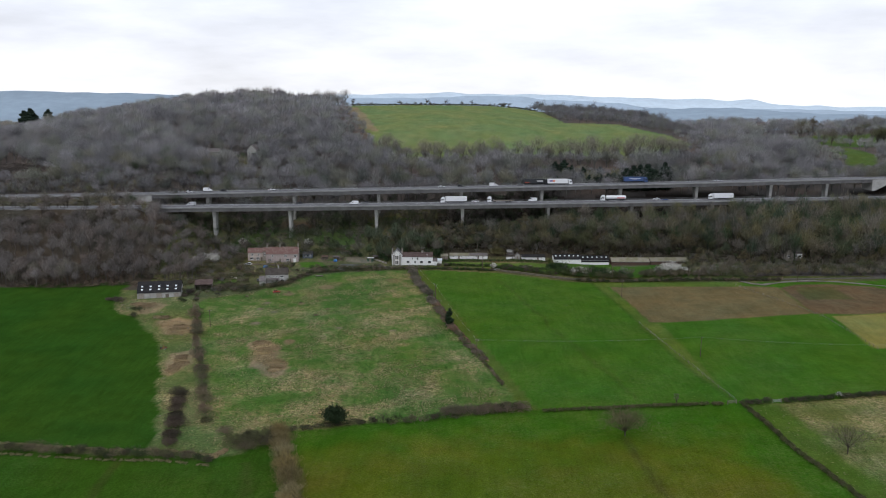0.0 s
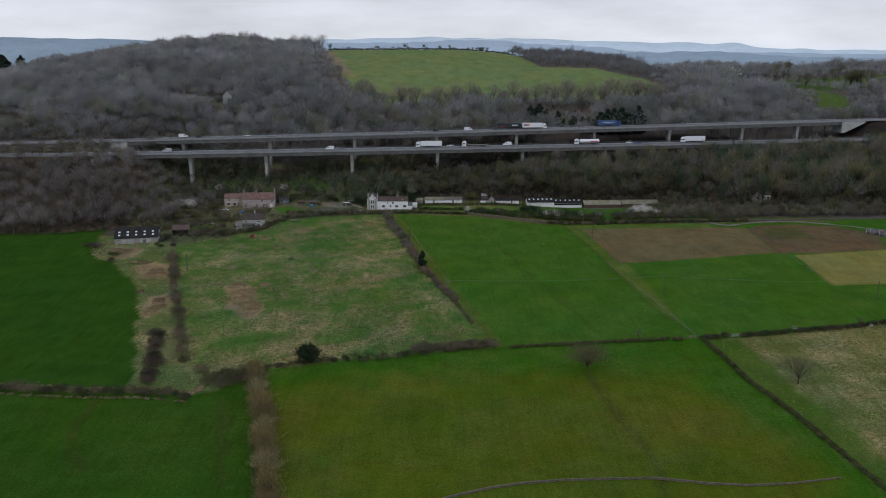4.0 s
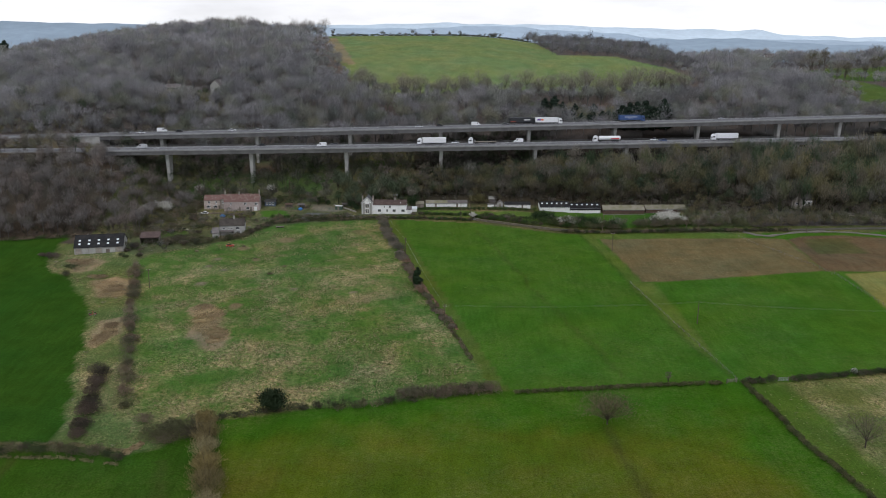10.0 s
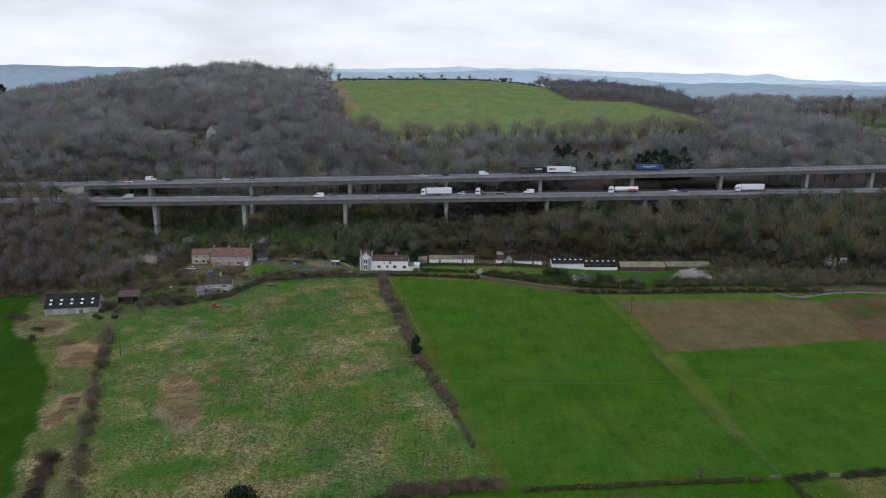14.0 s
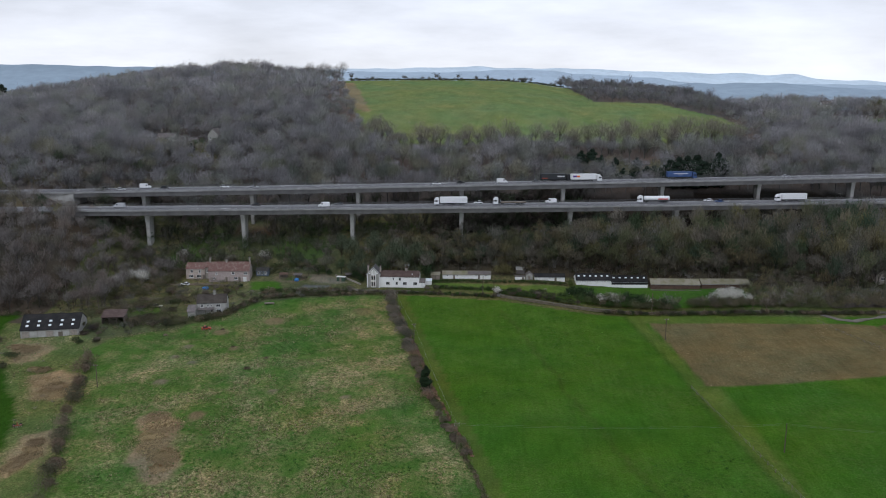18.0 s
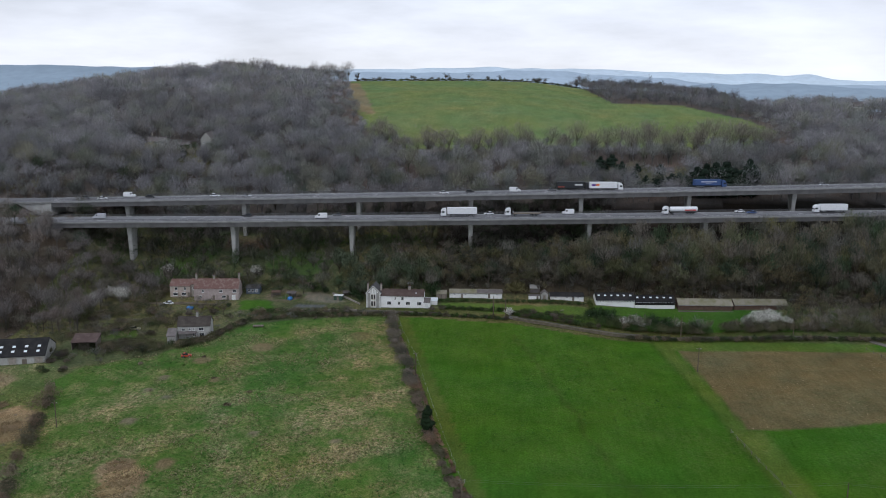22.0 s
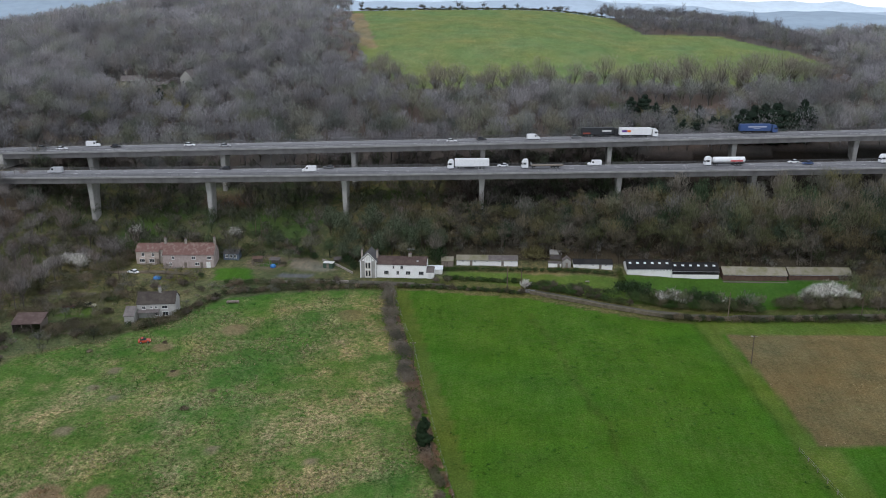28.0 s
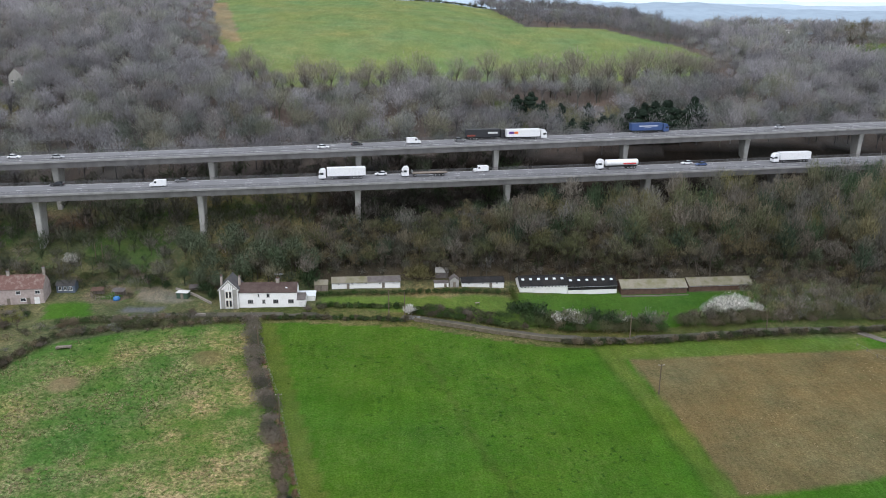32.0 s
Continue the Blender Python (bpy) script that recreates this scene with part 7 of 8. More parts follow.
def long_shed(name, x0, y0, x1, y1, depth, eave, ridge, wall, roof, label, lights=0, vents=0, dark_band=False, roof2=None, doors=()):
    """A low poultry shed from front-left to front-right corner."""
    turn = math.degrees(math.atan2(y1 - y0, x1 - x0))
    w = math.hypot(x1 - x0, y1 - y0)
    za, zb = gz(x0, y0), gz(x1, y1)
    e = base(name, pose(x0, y0, min(za, zb) * 0.5 + max(za, zb) * 0.5, 0, 0, turn), label, "shed", "poultry sheds")
    gabled(e, 0, w, 0, depth, 0, eave, ridge, wall, roof, 0.3)
    slope = (ridge - eave) / (depth / 2)
    if roof2:
        f0, f1 = -0.25, depth / 2 - 0.1
        part("roof_patch", prism(bmesh.new(), [(f0, eave + f0 * slope + 0.2), (f1, eave + f1 * slope + 0.2), (f1, eave + f1 * slope + 0.26), (f0, eave + f0 * slope + 0.26)], w * 0.52, w + 0.15), roof2, e, "newer dark grey sheets")
    for k in range(lights):
        x = w * (k + 0.5) / lights
        f = depth * 0.3
        z = eave + f * slope
        part("rooflight", prism(bmesh.new(), [(f - 0.35, z - 0.35 * slope + 0.17), (f + 0.35, z + 0.35 * slope + 0.17), (f + 0.35, z + 0.35 * slope + 0.27), (f - 0.35, z - 0.35 * slope + 0.27)], x - 0.45, x + 0.45), M_SKYLIGHT, e)
    for k in range(vents):
        x = w * (k + 0.5) / vents
        part("vent", box(x - 0.25, x + 0.25, -0.07, -0.005, eave - 0.55, eave - 0.2), M_GLASS, e)
    if dark_band:
        part("wall_band", box(0.05, w - 0.05, -0.06, -0.005, eave * 0.5, eave - 0.05), M_BLACKROOF, e, "black boarded upper wall")
    for x in doors:
        doorway(e, x, -0.04, 0.1, 0.9, 1.9)
    bm = bmesh.new()
    rod(bm, (0, -0.42, eave - 0.18), (w, -0.42, eave - 0.18), 0.07, 0.07, 6)
    part("gutter", bm, M_STEEL, e)
    return e


long_shed("poultry_shed", 32.3, 14.2, 54.2, 15.2, 5.0, 2.1, 3.1, M_WHITE, M_MOSSROOF, "long white shed with a half mossy, half grey roof", roof2=M_TILE_GREY, vents=5, doors=(5.2, 16.5))
long_shed("poultry_shed", 74.1, 14.8, 87.9, 15.2, 5.0, 1.9, 2.8, M_WHITE, M_BLACKROOF, "short white shed with a black felt roof", vents=3, doors=(9.5,))
long_shed("poultry_shed", 92.8, 12.6, 108.5, 13.6, 7.5, 2.7, 4.7, M_WHITE, M_BLACKROOF, "white poultry shed with a row of vents and rooflights", lights=6, vents=14)
long_shed("poultry_shed", 108.7, 13.7, 125.2, 14.6, 7.5, 2.7, 4.5, M_WHITE, M_BLACKROOF, "white shed with black upper boards and six rooflights", lights=6, dark_band=True)
long_shed("poultry_shed", 126.4, 13.5, 148.5, 14.0, 6.5, 2.3, 4.0, M_TIMBER_RED, M_MOSSROOF, "brown boarded shed under a pale tan sheet roof", vents=10)
long_shed("poultry_shed", 149.4, 14.6, 171.2, 15.8, 6.5, 2.3, 3.8, M_TIMBER_RED, M_MOSSROOF, "brown boarded shed with lichened roof behind blossom", vents=8)


def little_buildings():
    e = base("garden_kiosk", on(70.2, 14.6), "small pale gabled garden building with an arched door", "kiosk")
    gabled(e, 0, 3.0, 0, 3.0, 0, 2.4, 3.6, M_GREYWALL, M_TILE_GREY, 0.2, "y")
    doorway(e, 1.5, -0.04, 0, 0.9, 1.9)
    e = base("white_hutch", on(65.2, 14.8), "low white flat-roofed shed beside the kiosk", "shed")
    part("wall", box(0, 4.6, 0, 2.6, -0.4, 1.5), M_WHITE, e)
    part("roof", box(-0.15, 4.75, -0.15, 2.75, 1.5, 1.62), M_TILE_GREY, e)
    doorway(e, 3.6, -0.04, 0, 0.8, 1.4)
    e = base("greenhouse", on(65.8, 19.5), "small grey greenhouse among shrubs", "greenhouse")
    gabled(e, 0, 4.2, 0, 3.0, 0, 2.0, 3.1, M_TILE_GREY, M_GREYWALL, 0.1)
    e = base("garden_shed", on(26.9, 13), "weathered wooden garden shed with a mossy roof", "shed")
    gabled(e, 0, 4.2, 0, 3.2, 0, 2.2, 3.2, M_WOOD, M_MOSSROOF, 0.2)
    doorway(e, 2.0, -0.04, 0, 0.8, 1.8)
    e = base("blue_shed", on(-53.6, 14.5), "dark blue-grey timber cabin with white windows", "shed")
    gabled(e, 0, 5.6, 0, 3.6, 0, 2.3, 3.3, worn("blue_grey_boards", (0.10, 0.13, 0.17), (0.07, 0.09, 0.12), 1, 6, 0.8), M_SLATE, 0.25)
    for x in (1.2, 2.8, 4.4):
        window(e, x, -0.03, 0.7, 1.0, 1.2, 1)
    e = base("brick_house", on(229, 23, -8), "brick house with a white gable wall and dark roof behind trees", "house")
    gabled(e, 0, 12, 0, 7, 0, 3.4, 6.2, M_PINKWALL, M_TILE_GREY, 0.3)
    gabled(e, 0.5, 6.0, -2.5, 3.4, 0, 3.4, 6.0, M_STONE, M_TILE_BROWN, 0.35, "y")
    part("white_wall", box(6.2, 11.4, -0.1, -0.01, 0.2, 2.9), M_WHITE, e)
    for x in (7.5, 10):
        window(e, x, -0.13, 1.0, 1.4, 1.2, 1)
    window(e, 3.2, -2.53, 1.0, 1.6, 1.2, 2)
    chimney(e, 9.5, 3.5, 5.6, 8.0)
    for k, (x, y, w) in enumerate(((246, 9, 16), (262, 12, 20), (284, 10, 14))):
        e = base("mobile_home", on(x, y), "long low cream mobile home behind the hedge", "mobile home", "mobile homes")
        gabled(e, 0, w, 0, 4, 0, 2.2, 2.7, worn_cream, M_TILE_GREY, 0.2)
        for q in range(4):
            window(e, w * (q + 0.5) / 4, -0.03, 0.9, 1.5, 0.9, 1)
    for k, (x, y) in enumerate(((268, -40), (272, -46))):
        e = base("polytunnel", on(x, y, -25), "small grey nursery frame with pale ribs", "greenhouse", "nursery frames")
        for q in range(6):
            part("bay", prism(bmesh.new(), [(0, -0.3), (5, -0.3), (5, 1.2), (2.5, 2.4), (0, 1.2)], q * 2.0 + 0.15, q * 2.0 + 1.85), M_TILE_GREY if q % 2 else M_SLATE, e)
            part("rib", prism(bmesh.new(), [(-0.06, -0.3), (5.06, -0.3), (5.06, 1.25), (2.5, 2.5), (-0.06, 1.25)], q * 2.0 - 0.06, q * 2.0 + 0.06), M_GREYWALL, e)
    for k, (x, y, t, lab) in enumerate(((-141, 132, 6, "grey stone house half hidden in the wood"), (-113, 138.5, -15, "pale gabled house among bare trees"), (-126.5, 134, 4, "low grey outbuilding in a woodland clearing"))):
        e = base("woodland_house", on(x, y, t), lab, "house")
        w = (10, 7, 8)[k]
        gabled(e, 0, w, 0, 7, 0, (4.2, 6.0, 2.6)[k], (6.4, 9.4, 3.8)[k], M_GREYWALL, M_TILE_GREY, 0.3, "y" if k == 1 else "x")
        for q in range(3 if k == 0 else 2):
            window(e, w * (q + 0.5) / (3 if k == 0 else 2), -0.03, 0.9, 1.2, 1.2, 1)
            if k < 2:
                window(e, w * (q + 0.5) / (3 if k == 0 else 2), -0.03, 3.2, 1.2, 1.2, 1)
        if k == 0:
            chimney(e, 2, 3.5, 7, 9)
    for k, (x, y, w) in enumerate(((108, 122, 12), (135, 122, 11))):
        e = base("hillside_bungalow", on(x, y, 6), "low bungalow with a pale roof behind conifers", "bungalow")
        gabled(e, 0, w, 0, 7, 0, 2.6, 4.4, M_PINKWALL, M_TILE_GREY, 0.4)
        for q in range(3):
            window(e, w * (q + 0.5) / 3, -0.03, 0.9, 1.4, 1.2, 1)
    e = base("white_lodge", on(336, 366, 0), "small white building on the wooded ridge", "house")
    gabled(e, 0, 8, 0, 6, 0, 5.5, 8.5, M_WHITE, M_TILE_GREY, 0.3)
    window(e, 2, -0.03, 1, 1.2, 1.2, 1)


little_buildings()


# ---- poles, vehicles in the yards, and small things ----
def pole(x, y, h, label, arms=1, lamp=False):
    e = base("utility_pole", on(x, y), label, "pole")
    part("post", rod(bmesh.new(), (0, 0, -0.6), (0, 0, h), 0.17, 0.12, 8), M_POLE, e)
    for k in range(arms):
        a = part("crossarm", box(-0.8, 0.8, -0.06, 0.06, h - 0.5 - 0.6 * k, h - 0.36 - 0.6 * k), M_WOOD, e)
        for q in (-0.65, 0.0, 0.65):
            part("insulator", rod(bmesh.new(), (q, 0, h - 0.36 - 0.6 * k), (q, 0, h - 0.16 - 0.6 * k), 0.05, 0.04, 6), M_FRAME, a)


POLE_LINE = [(14.8, -26), (24.8, -62), (42.4, -137.4), (134.1, -134.5), (222, -140)]
for x, y, h, lab, arms in ((134.1, -134.5, 8.5, "grey wooden power pole standing in a green field", 0), (119.2, -50.2, 8.6, "wooden power pole at the edge of the ploughed field", 1), (42.4, -137.4, 8.0, "wooden power pole with a crossarm beside a hedge", 2), (120.5, -18.3, 9, "tall wooden pole by the lane", 0), (50.5, -4.2, 8, "pale wooden pole by the garden hedge", 0), (55.2, -5.9, 8, "grey wooden pole beside the field gate", 0), (14.8, -26, 7.5, "wooden pole at the hedge below the white house", 1), (-42, 25, 8, "wooden pole on the slope behind the cottages", 0), (-44.5, 26, 7, "short wooden pole on the slope", 0), (-75, -104, 8, "wooden pole rising from a bare hedge", 1), (222, -17, 9.5, "tall dark pole beside the gravel track", 1), (163, -14.5, 8, "wooden pole in the roadside hedge", 0), (-84, -6, 7, "thin wooden pole beside the cottages", 0)):
    pole(x, y, h, lab, arms)


def overhead_wire(a, b, ha, hb, label):
    """A sagging power line between two pole tops."""
    pa, pb = Vector((*a, gz(*a) + ha)), Vector((*b, gz(*b) + hb))
    e = base("power_line", pose(*pa), label, "cable", "overhead wires")
    for off in (-0.5, 0.5):
        bm = bmesh.new()
        pts = [pa.lerp(pb, k / 14) - Vector((0, -off, 1.1 * 4 * (k / 14) * (1 - k / 14))) - pa for k in range(15)]
        for p, q in zip(pts, pts[1:]):
            rod(bm, p, q, 0.011, 0.011, 3)
        part("wire", bm, M_STEEL, e)


pole(24.8, -62, 8, "wooden power pole beside a bramble hedge", 1)
pole(222, -140, 8, "grey wooden power pole in the east field", 0)
for (a, b), ha, hb in zip(zip(POLE_LINE, POLE_LINE[1:]), (7.2, 7.6, 7.5, 8.3), (7.6, 7.5, 8.3, 7.8)):
    overhead_wire(a, b, ha, hb, "thin sagging pair of power lines between wooden poles")


def paint(name, tone, rough=0.35):
    m, t, b = material(name, rough)
    c = mixed(t, noise_fac(t, 1.5, 0.45, 0.75), tone, tuple(v * 0.82 for v in tone))
    t.links.new(c, b.inputs["Base Color"])
    b.inputs["Coat Weight"].default_value = 0.25
    return m


M_TYRE = worn("tyre_rubber", (0.025, 0.025, 0.026), (0.04, 0.04, 0.04), 3, 12, 0.9, bump=0)
M_PAINTS = {}


def paint_of(tone):
    if tone not in M_PAINTS:
        M_PAINTS[tone] = paint("vehicle_paint_%d" % len(M_PAINTS), tone)
    return M_PAINTS[tone]


def wheel(e, x, y, r=0.33, w=0.22):
    t = part("wheel", rod(bmesh.new(), (x, y - w / 2, r), (x, y + w / 2, r), r, r, 14), M_TYRE, e)
    part("rim", rod(bmesh.new(), (x, y - w / 2 - 0.01, r), (x, y + w / 2 + 0.01, r), r * 0.6, r * 0.6, 10), M_STEEL, t)


def car(m, tone, label, length=4.3, estate=False):
    """A car that points along +x."""
    e = base("car", m, label, "car")
    L, W = length, 0.86
    bm = bmesh.new()
    prism(bm, [(0.0, 0.28), (0.02, 0.72), (0.5, 0.88), (1.0, 0.92), (L - 1.2, 0.86), (L - 0.15, 0.68), (L, 0.5), (L, 0.26)], -W, W, "y")
    bmesh.ops.bevel(bm, geom=bm.edges[:], offset=0.05, segments=1, affect="EDGES")
    part("body", bm, paint_of(tone), e)
    bm = bmesh.new()
    back = 0.15 if estate else 0.5
    prism(bm, [(back, 0.88), (back + 0.35, 1.36), (L - 2.1, 1.40), (L - 1.25, 0.88)], -W + 0.08, W - 0.08, "y")
    part("windows", bm, M_GLASS, e)
    bm = bmesh.new()
    prism(bm, [(back + 0.36, 1.365), (back + 0.5, 1.43), (L - 2.2, 1.45), (L - 2.08, 1.41)], -W + 0.12, W - 0.12, "y")
    part("roof", bm, paint_of(tone), e)
    for x in (0.8, L - 0.85):
        for s in (-1, 1):
            wheel(e, x, s * (W - 0.1))
    for s in (-1, 1):
        part("headlight", box(L - 0.12, L + 0.01, s * 0.6 - 0.15, s * 0.6 + 0.15, 0.55, 0.66), M_SKYLIGHT, e)
        part("tail_light", box(-0.01, 0.06, s * 0.65 - 0.1, s * 0.65 + 0.1, 0.6, 0.75), paint_of((0.35, 0.02, 0.02)), e)
    return e


def van(m, tone, label, length=5.4):
    e = base("van", m, label, "van")
    L, W = length, 0.98
    bm = bmesh.new()
    prism(bm, [(0.0, 0.35), (0.0, 2.2), (0.15, 2.32), (L - 1.9, 2.32), (L - 1.55, 2.2), (L - 0.95, 1.3), (L - 0.1, 1.05), (L, 0.85), (L, 0.32)], -W, W, "y")
    bmesh.ops.bevel(bm, geom=bm.edges[:], offset=0.06, segments=1, affect="EDGES")
    part("body", bm, paint_of(tone), e)
    part("windscreen", prism(bmesh.new(), [(L - 1.56, 2.12), (L - 1.0, 1.36), (L - 0.96, 1.38), (L - 1.5, 2.14)], -W + 0.1, W - 0.1, "y"), M_GLASS, e)
    for s in (-1, 1):
        part("side_window", box(L - 2.3, L - 1.55, s * W - 0.01, s * W + 0.01, 1.35, 1.95), M_GLASS, e)
        part("headlight", box(L - 0.12, L + 0.01, s * 0.72 - 0.14, s * 0.72 + 0.14, 0.75, 0.95), M_SKYLIGHT, e)
        for x in (0.95, L - 0.95):
            wheel(e, x, s * (W - 0.12), 0.35)
    return e


def lorry(m, cab_tone, load, tone, label, length=16.2, mark=None):
    """An articulated lorry that points along +x. load: box, flat or tank."""
    e = base("lorry", m, label, "lorry")
    L, W = length, 1.25
    bm = bmesh.new()
    prism(bm, [(L - 2.4, 0.5), (L - 2.4, 3.3), (L - 2.2, 3.75), (L - 0.9, 3.6), (L - 0.15, 2.6), (L, 1.2), (L, 0.45)], -W, W, "y")
    bmesh.ops.bevel(bm, geom=bm.edges[:], offset=0.08, segments=1, affect="EDGES")
    cab = part("cab", bm, paint_of(cab_tone), e)
    part("windscreen", prism(bmesh.new(), [(L - 0.28, 2.55), (L - 0.02, 1.6), (L + 0.02, 1.6), (L - 0.22, 2.58)], -W + 0.12, W - 0.12, "y"), M_GLASS, cab)
    for s in (-1, 1):
        part("side_window", box(L - 1.6, L - 0.5, s * W - 0.01, s * W + 0.012, 1.75, 2.5), M_GLASS, cab)
        part("mirror", box(L - 0.3, L - 0.1, s * (W + 0.2) - 0.06, s * (W + 0.2) + 0.06, 1.9, 2.5), M_TYRE, cab)
        part("headlight", box(L - 0.1, L + 0.02, s * 0.9 - 0.2, s * 0.9 + 0.2, 0.65, 0.85), M_SKYLIGHT, cab)
        for x in (1.6, 2.9, 4.2, L - 4.6, L - 1.3):
            wheel(e, x, s * (W - 0.2), 0.5, 0.32)
    part("chassis", box(0.2, L - 1.0, -0.5, 0.5, 0.8, 1.12), M_TYRE, e)
    if load == "box":
        t = part("trailer", box(0, 13.3, -W - 0.02, W + 0.02, 1.15, 4.0, 0.05), paint_of(tone), e)
        part("skirt", box(5.6, 9.8, -W, W, 0.55, 1.13), M_TYRE, t)
        if mark:
            for s in (-1, 1):
                for a, b, z0, z1, c in mark:
                    part("side_marking", box(a, b, s * (W + 0.03) - 0.006, s * (W + 0.03) + 0.006, z0, z1), paint_of(c), t)
    elif load == "flat":
        t = part("flatbed", box(0, 12.6, -W, W, 1.15, 1.4, 0.03), M_WOOD, e)
        part("headboard", box(12.45, 12.6, -W, W, 1.41, 2.3), M_STEEL, t)
    else:
        t = part("tank", rod(bmesh.new(), (0.2, 0, 2.35), (12.6, 0, 2.35), 1.15, 1.15, 18), paint_of(tone), e, smooth=False)
        for x in (0.1, 12.6):
            part("tank_end", rod(bmesh.new(), (x, 0, 2.35), (x + (0.35 if x > 1 else -0.3), 0, 2.35), 1.12, 0.6, 18), paint_of(tone), t)
        for s in (-1, 1):
            part("side_stripe", box(1.0, 6.0, s * 1.14 - 0.03, s * 1.14 + 0.03, 1.75, 2.3), paint_of((0.5, 0.04, 0.04)), t)
    return e


def on_deck(deck, x, lane, length, ahead):
    fy, fz = DECKS[deck]
    turn = math.degrees(math.atan2(fy(x + 5) - fy(x - 5), 10)) + (0 if ahead else 180)
    back = -length / 2 if ahead else length / 2
    return pose(x + back, fy(x + back) + lane, fz(x + back) + DECK_H + 0.045, 0, 0, turn)


WHITE, BLACK, SILVER, BLUE, GREY = (0.75, 0.76, 0.77), (0.02, 0.021, 0.024), (0.42, 0.43, 0.45), (0.035, 0.075, 0.2), (0.14, 0.145, 0.15)
for x, lane, tone, lab in ((-137, 5.0, GREY, "dark grey hatchback on the upper carriageway"), (-128, 2.0, WHITE, "white hatchback on the upper carriageway"), (-108, 5.0, BLACK, "black saloon car on the upper carriageway"), (-79, 5.4, WHITE, "white saloon on the upper carriageway"), (-63.7, 2.0, SILVER, "silver estate car on the upper carriageway"), (27, 2.0, WHITE, "white hatchback in the fast lane"), (39, 5.4, BLACK, "dark saloon in the middle lane"), (78, 5.4, GREY, "grey hatchback in the middle lane")):
    car(on_deck("upper", x, lane, 4.3, True), tone, lab)
van(on_deck("upper", -118.7, 8.6, 5.4, True), WHITE, "white high-roofed van on the upper carriageway")
van(on_deck("upper", 60.3, 4.5, 5.4, True), WHITE, "white panel van in the middle lane")
lorry(on_deck("upper", 88.5, 8.4, 16.2, True), BLACK, "box", (0.022, 0.024, 0.03), "black articulated lorry with a red and white side marking", mark=((8.6, 12.4, 2.3, 3.0, (0.6, 0.6, 0.6)), (0.4, 3.6, 1.4, 2.0, (0.25, 0.05, 0.03))))
lorry(on_deck("upper", 104, 5.0, 16.2, True), WHITE, "box", WHITE, "white articulated lorry with purple and orange side marking", mark=((0.8, 2.9, 2.3, 3.2, (0.10, 0.03, 0.22)), (2.95, 4.5, 2.3, 3.2, (0.75, 0.16, 0.02))))
lorry(on_deck("upper", 155.6, 8.4, 16.2, True), BLUE, "box", BLUE, "blue articulated lorry with white bars of lettering", mark=((3.2, 11.2, 2.7, 3.1, (0.55, 0.57, 0.62)), (5.6, 8.4, 2.1, 2.3, (0.45, 0.47, 0.52))))
car(on_deck("upper", 212, 5.2, 4.3, True), SILVER, "silver hatchback on the upper carriageway")
van(on_deck("lower", -121.7, 5.0, 5.6, False), SILVER, "silver van on the lower carriageway")
for x, lane, tone, lab in ((-59.3, 8.8, BLACK, "black saloon on the lower carriageway"), (-19.7, 8.8, GREY, "dark grey car in the far lane"), (48, 8.8, WHITE, "white coupe in the far lane"), (164.8, 8.8, WHITE, "white saloon on the lower carriageway"), (169.5, 5.4, BLUE, "blue hatchback on the lower carriageway")):
    car(on_deck("lower", x, lane, 4.3, False), tone, lab)
van(on_deck("lower", -25.8, 2.6, 5.4, False), WHITE, "white panel van in the near lane")
van(on_deck("lower", 84.3, 8.6, 5.2, False), WHITE, "small white van in the far lane")
lorry(on_deck("lower", 34.5, 5.2, 16.2, False), WHITE, "box", WHITE, "plain white articulated lorry on the lower carriageway")
lorry(on_deck("lower", 63.6, 4.6, 15.6, False), WHITE, "flat", WHITE, "white lorry with an empty flatbed trailer")
lorry(on_deck("lower", 135.6, 5.4, 16, False), WHITE, "tank", WHITE, "white tanker lorry with a red side stripe")
lorry(on_deck("lower", 207, 5.4, 16.2, False), WHITE, "box", WHITE, "white articulated lorry with a plain trailer")

car(on(-57.5, -52.2, 20), (0.42, 0.06, 0.03), "small faded red car parked in the pasture", 3.6)
car(on(-80, 0, 160), WHITE, "white car parked beside the cottages")
car(on(-69, -33, 100), BLACK, "dark car parked beside the grey house")
car(on(-92, -30, 15), (0.17, 0.075, 0.07), "old dark red car among brambles")
car(on(-86, -28.5, 5), (0.34, 0.31, 0.20), "faded yellow car among brambles")


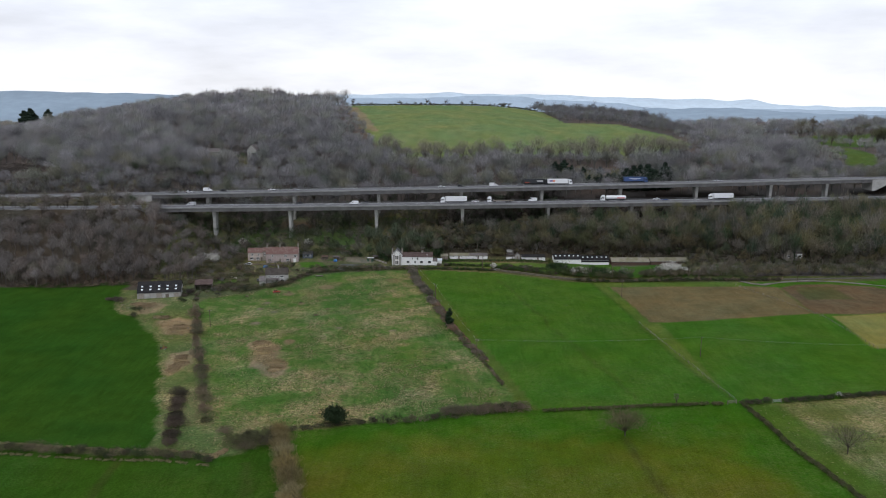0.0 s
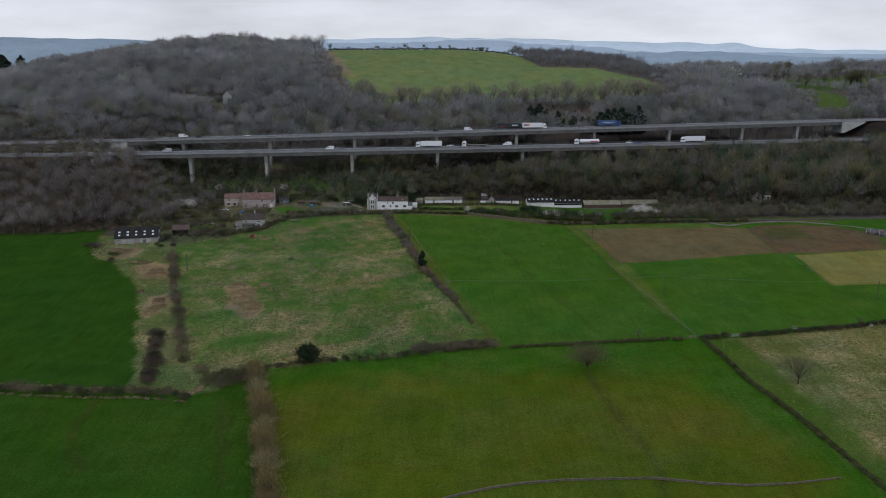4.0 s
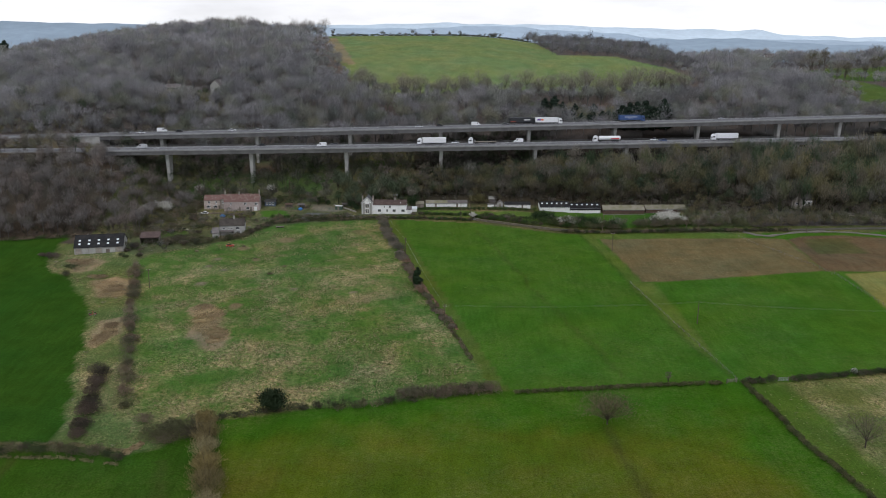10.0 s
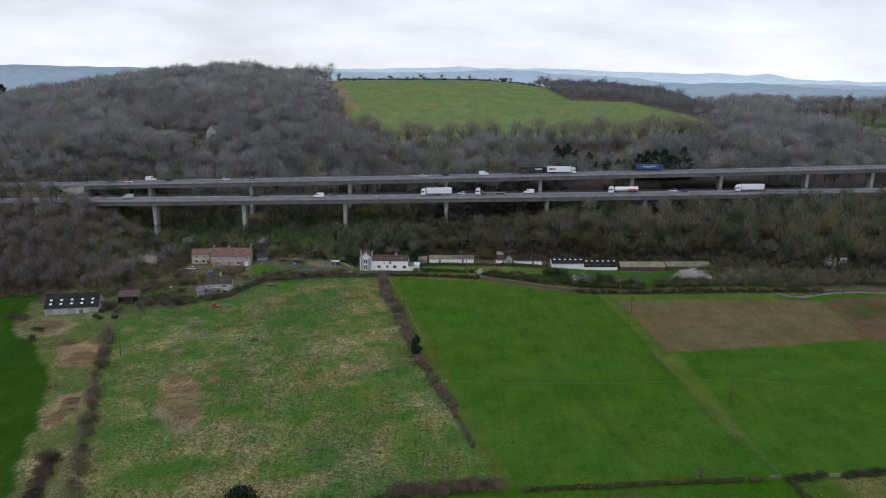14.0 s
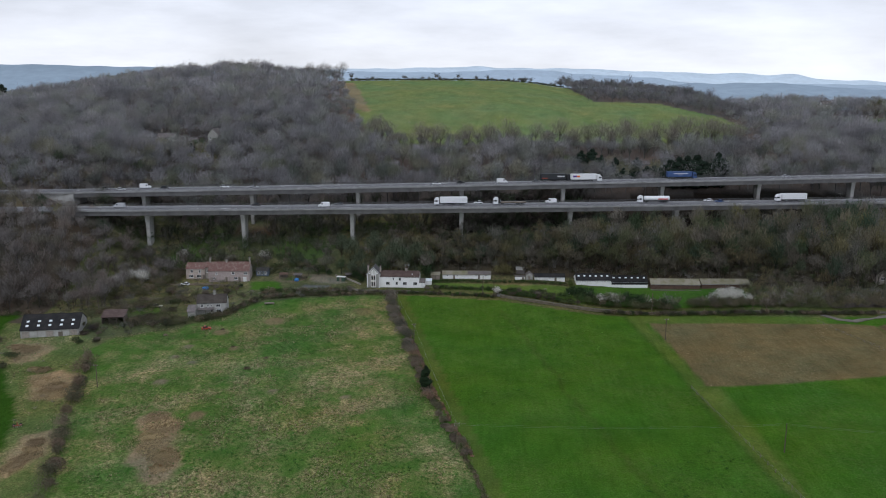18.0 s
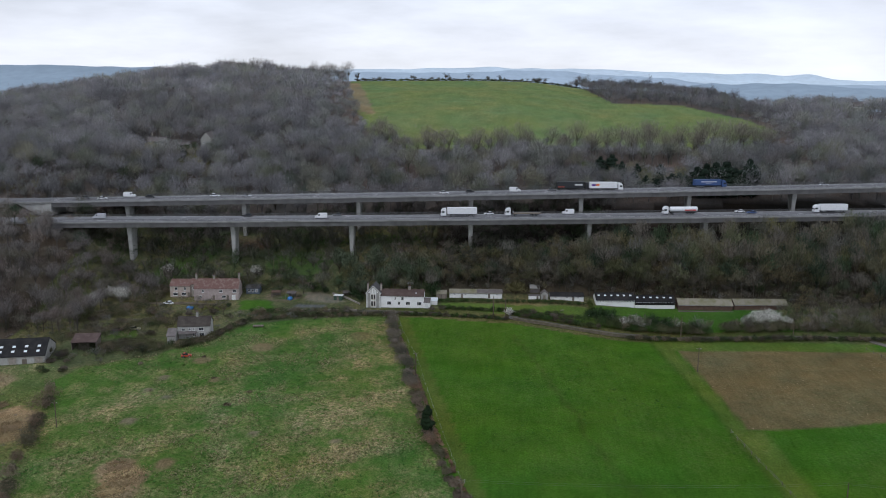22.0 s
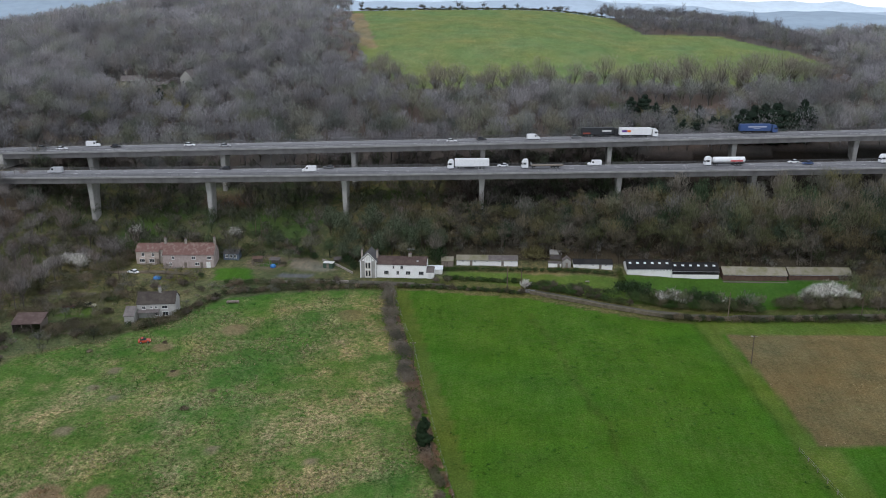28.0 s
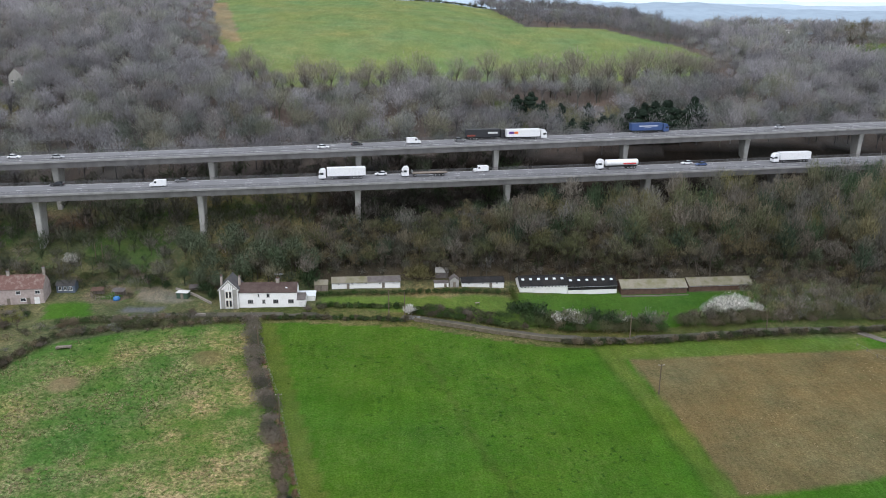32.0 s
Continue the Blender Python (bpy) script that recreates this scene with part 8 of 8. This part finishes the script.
def small_things():
    e = base("red_implement", on(-86.7, -131.3, 30), "rusty red farm implement abandoned in dry grass", "implement")
    rust = worn("rusty_red_paint", (0.30, 0.055, 0.03), (0.16, 0.07, 0.04), 1.5, 8, 0.8)
    part("frame", box(-1.2, 1.2, -0.1, 0.1, 0.5, 0.7), rust, e)
    part("mast", box(-0.12, 0.12, -0.1, 0.1, 0.7, 1.7), rust, e)
    for x in (-1.0, -0.5, 0.0, 0.5, 1.0):
        part("tine", rod(bmesh.new(), (x, 0, 0.5), (x + 0.1, -0.5, 0.0), 0.05, 0.03), M_STEEL, e)
    wheel(e, 0.9, 0.7, 0.45)
    wheel(e, -0.9, 0.7, 0.45)
    e = base("feed_trough", on(-38.5, -22.4, 8), "dark wooden feed trough in the pasture", "trough")
    part("basin", box(-2.0, 2.0, -0.6, 0.6, 0.35, 0.75, 0.03), M_WOOD, e)
    for x in (-1.7, 1.7):
        part("leg", box(x - 0.08, x + 0.08, -0.5, 0.5, -0.2, 0.345), M_WOOD, e)
    e = base("log_pile", on(-45.5, -19.5, 60), "small pile of dark logs by the fence", "logs")
    for k, (x, z) in enumerate(((0, 0.2), (0.45, 0.2), (0.9, 0.2), (0.22, 0.55), (0.67, 0.55))):
        part("log", rod(bmesh.new(), (x, -1, z), (x + 0.04, 1, z), 0.22, 0.2, 8), M_BARK, e)
    tarp = worn("blue_tarpaulin", (0.03, 0.16, 0.42), (0.05, 0.22, 0.5), 1.5, 6, 0.5, bump=0.4)
    for x, y, w in ((-71.3, -4, 2.4), (-33.8, 9.6, 1.8)):
        bm = bmesh.new()
        bmesh.ops.create_icosphere(bm, subdivisions=3, radius=1)
        for v in bm.verts:
            v.co *= 1 + 0.2 * noise.noise(v.co * 2)
        bmesh.ops.scale(bm, vec=(w * 0.6, w * 0.5, 0.9), verts=bm.verts)
        bmesh.ops.translate(bm, vec=(x, y, gz(x, y) + 0.2), verts=bm.verts)
        tagged(part("tarpaulin", bm, tarp, smooth=True), "crumpled blue tarpaulin over a heap in the garden", "tarpaulin")
    for k, (x, y, t) in enumerate(((-42, 11.5, 5), (-35.5, 11, -4), (-12, 12.5, 12))):
        e = base("field_shelter", on(x, y, t), "low open timber shelter at the yard's edge", "shelter", "yard shelters")
        part("roof", prism(bmesh.new(), [(-0.2, 1.8), (2.4, 2.2), (2.4, 2.3), (-0.2, 1.9)], -0.2, 3.6), M_TIMBER_RED if k == 0 else M_TILE_GREY, e)
        for px in (0, 3.4):
            for py in (0.1, 2.2):
                part("post", box(px - 0.06, px + 0.06, py - 0.06, py + 0.06, -0.3, 1.83), M_WOOD, e)
        part("back_wall", box(0.07, 3.33, 2.16, 2.24, -0.3, 2.1), M_WOOD, e)
    e = base("site_box", on(-15.5, 9.5, -8), "small dark green box shed with a white roof in the yard", "shed")
    part("body", box(0, 3.6, 0, 2.2, -0.3, 1.9, 0.03), worn("dark_green_paint", (0.03, 0.07, 0.045), (0.05, 0.08, 0.05), 1, 6, 0.7), e)
    part("roof", box(-0.12, 3.72, -0.12, 2.32, 1.9, 2.05, 0.03), M_FRAME, e, "white sheet roof")
    part("door", box(1.3, 2.2, -0.05, -0.003, -0.1, 1.75), M_WOOD, e)
    ring = base("riding_ring", on(-38, 13), "round wooden exercise ring on the slope", "fence")
    for k in range(18):
        a = 2 * math.pi * k / 18
        p = (4.5 * math.cos(a), 3.6 * math.sin(a))
        z = gz(-38 + p[0], 13 + p[1]) - gz(-38, 13)
        part("post", box(p[0] - 0.06, p[0] + 0.06, p[1] - 0.06, p[1] + 0.06, z - 0.2, z + 1.2), M_WOOD, ring)
        b = 2 * math.pi * (k + 1) / 18
        q = (4.5 * math.cos(b), 3.6 * math.sin(b))
        z2 = gz(-38 + q[0], 13 + q[1]) - gz(-38, 13)
        bm = bmesh.new()
        for h in (0.6, 1.1):
            rod(bm, (*p, z + h), (*q, z2 + h), 0.05, 0.05, 4)
        part("rail", bm, M_WOOD, ring)

    def gate(x, y, turn, label, mat):
        g = base("field_gate", on(x, y, turn), label, "gate")
        for z in (0.25, 0.5, 0.75, 1.0, 1.25):
            part("bar", box(-1.7, 1.7, -0.03, 0.03, z - 0.04, z + 0.04), mat, g)
        for px in (-1.75, 1.75):
            part("gatepost", box(px - 0.1, px + 0.1, -0.1, 0.1, -0.4, 1.45), M_WOOD, g)

    gate(58.2, -8.0, -20, "pale metal field gate beside the lane", M_STEEL)
    gate(132, -179.6, 15, "grey wooden field gate at the hedge corner", M_WOOD)
    gate(148.5, -178.3, 8, "grey field gate between dark hedges", M_STEEL)
    for line, n, lab in (([(118, -95), (134, -177)], 22, "line of thin wooden fence posts with wire across the field"), ([(207, -82), (212, -124)], 16, "pale post and wire fence beside the paddock"), ([(186, -24), (206, -82)], 18, "pale wire fence between two arable plots")):
        (xa, ya), (xb, yb) = line
        e = base("wire_fence", pose(xa, ya, 0), lab, "fence")
        pts = []
        for k in range(n):
            x, y = (xb - xa) * k / (n - 1), (yb - ya) * k / (n - 1)
            z = gz(xa + x, ya + y)
            pts.append((x, y, z))
            part("post", box(x - 0.06, x + 0.06, y - 0.06, y + 0.06, z - 0.3, z + 1.15), M_WOOD, e)
        for h in (0.5, 1.05):
            bm = bmesh.new()
            for p, q in zip(pts, pts[1:]):
                rod(bm, (p[0], p[1], p[2] + h), (q[0], q[1], q[2] + h), 0.02, 0.02, 3)
            part("wire", bm, M_STEEL, e)
    e = base("garden_table", on(78, 3, 15), "small dark garden table on the lawn", "table")
    part("tabletop", box(-0.7, 0.7, -0.45, 0.45, 0.7, 0.75), M_WOOD, e)
    for px in (-0.6, 0.6):
        for py in (-0.35, 0.35):
            part("leg", box(px - 0.04, px + 0.04, py - 0.04, py + 0.04, -0.05, 0.7), M_WOOD, e)
    e = base("white_beehive", on(88.5, 0), "small white box at the foot of a green hedge", "beehive")
    part("body", box(-0.4, 0.4, -0.4, 0.4, 0, 0.9, 0.02), M_FRAME, e)
    part("lid", box(-0.45, 0.45, -0.45, 0.45, 0.9, 1.0), M_STEEL, e)


small_things()
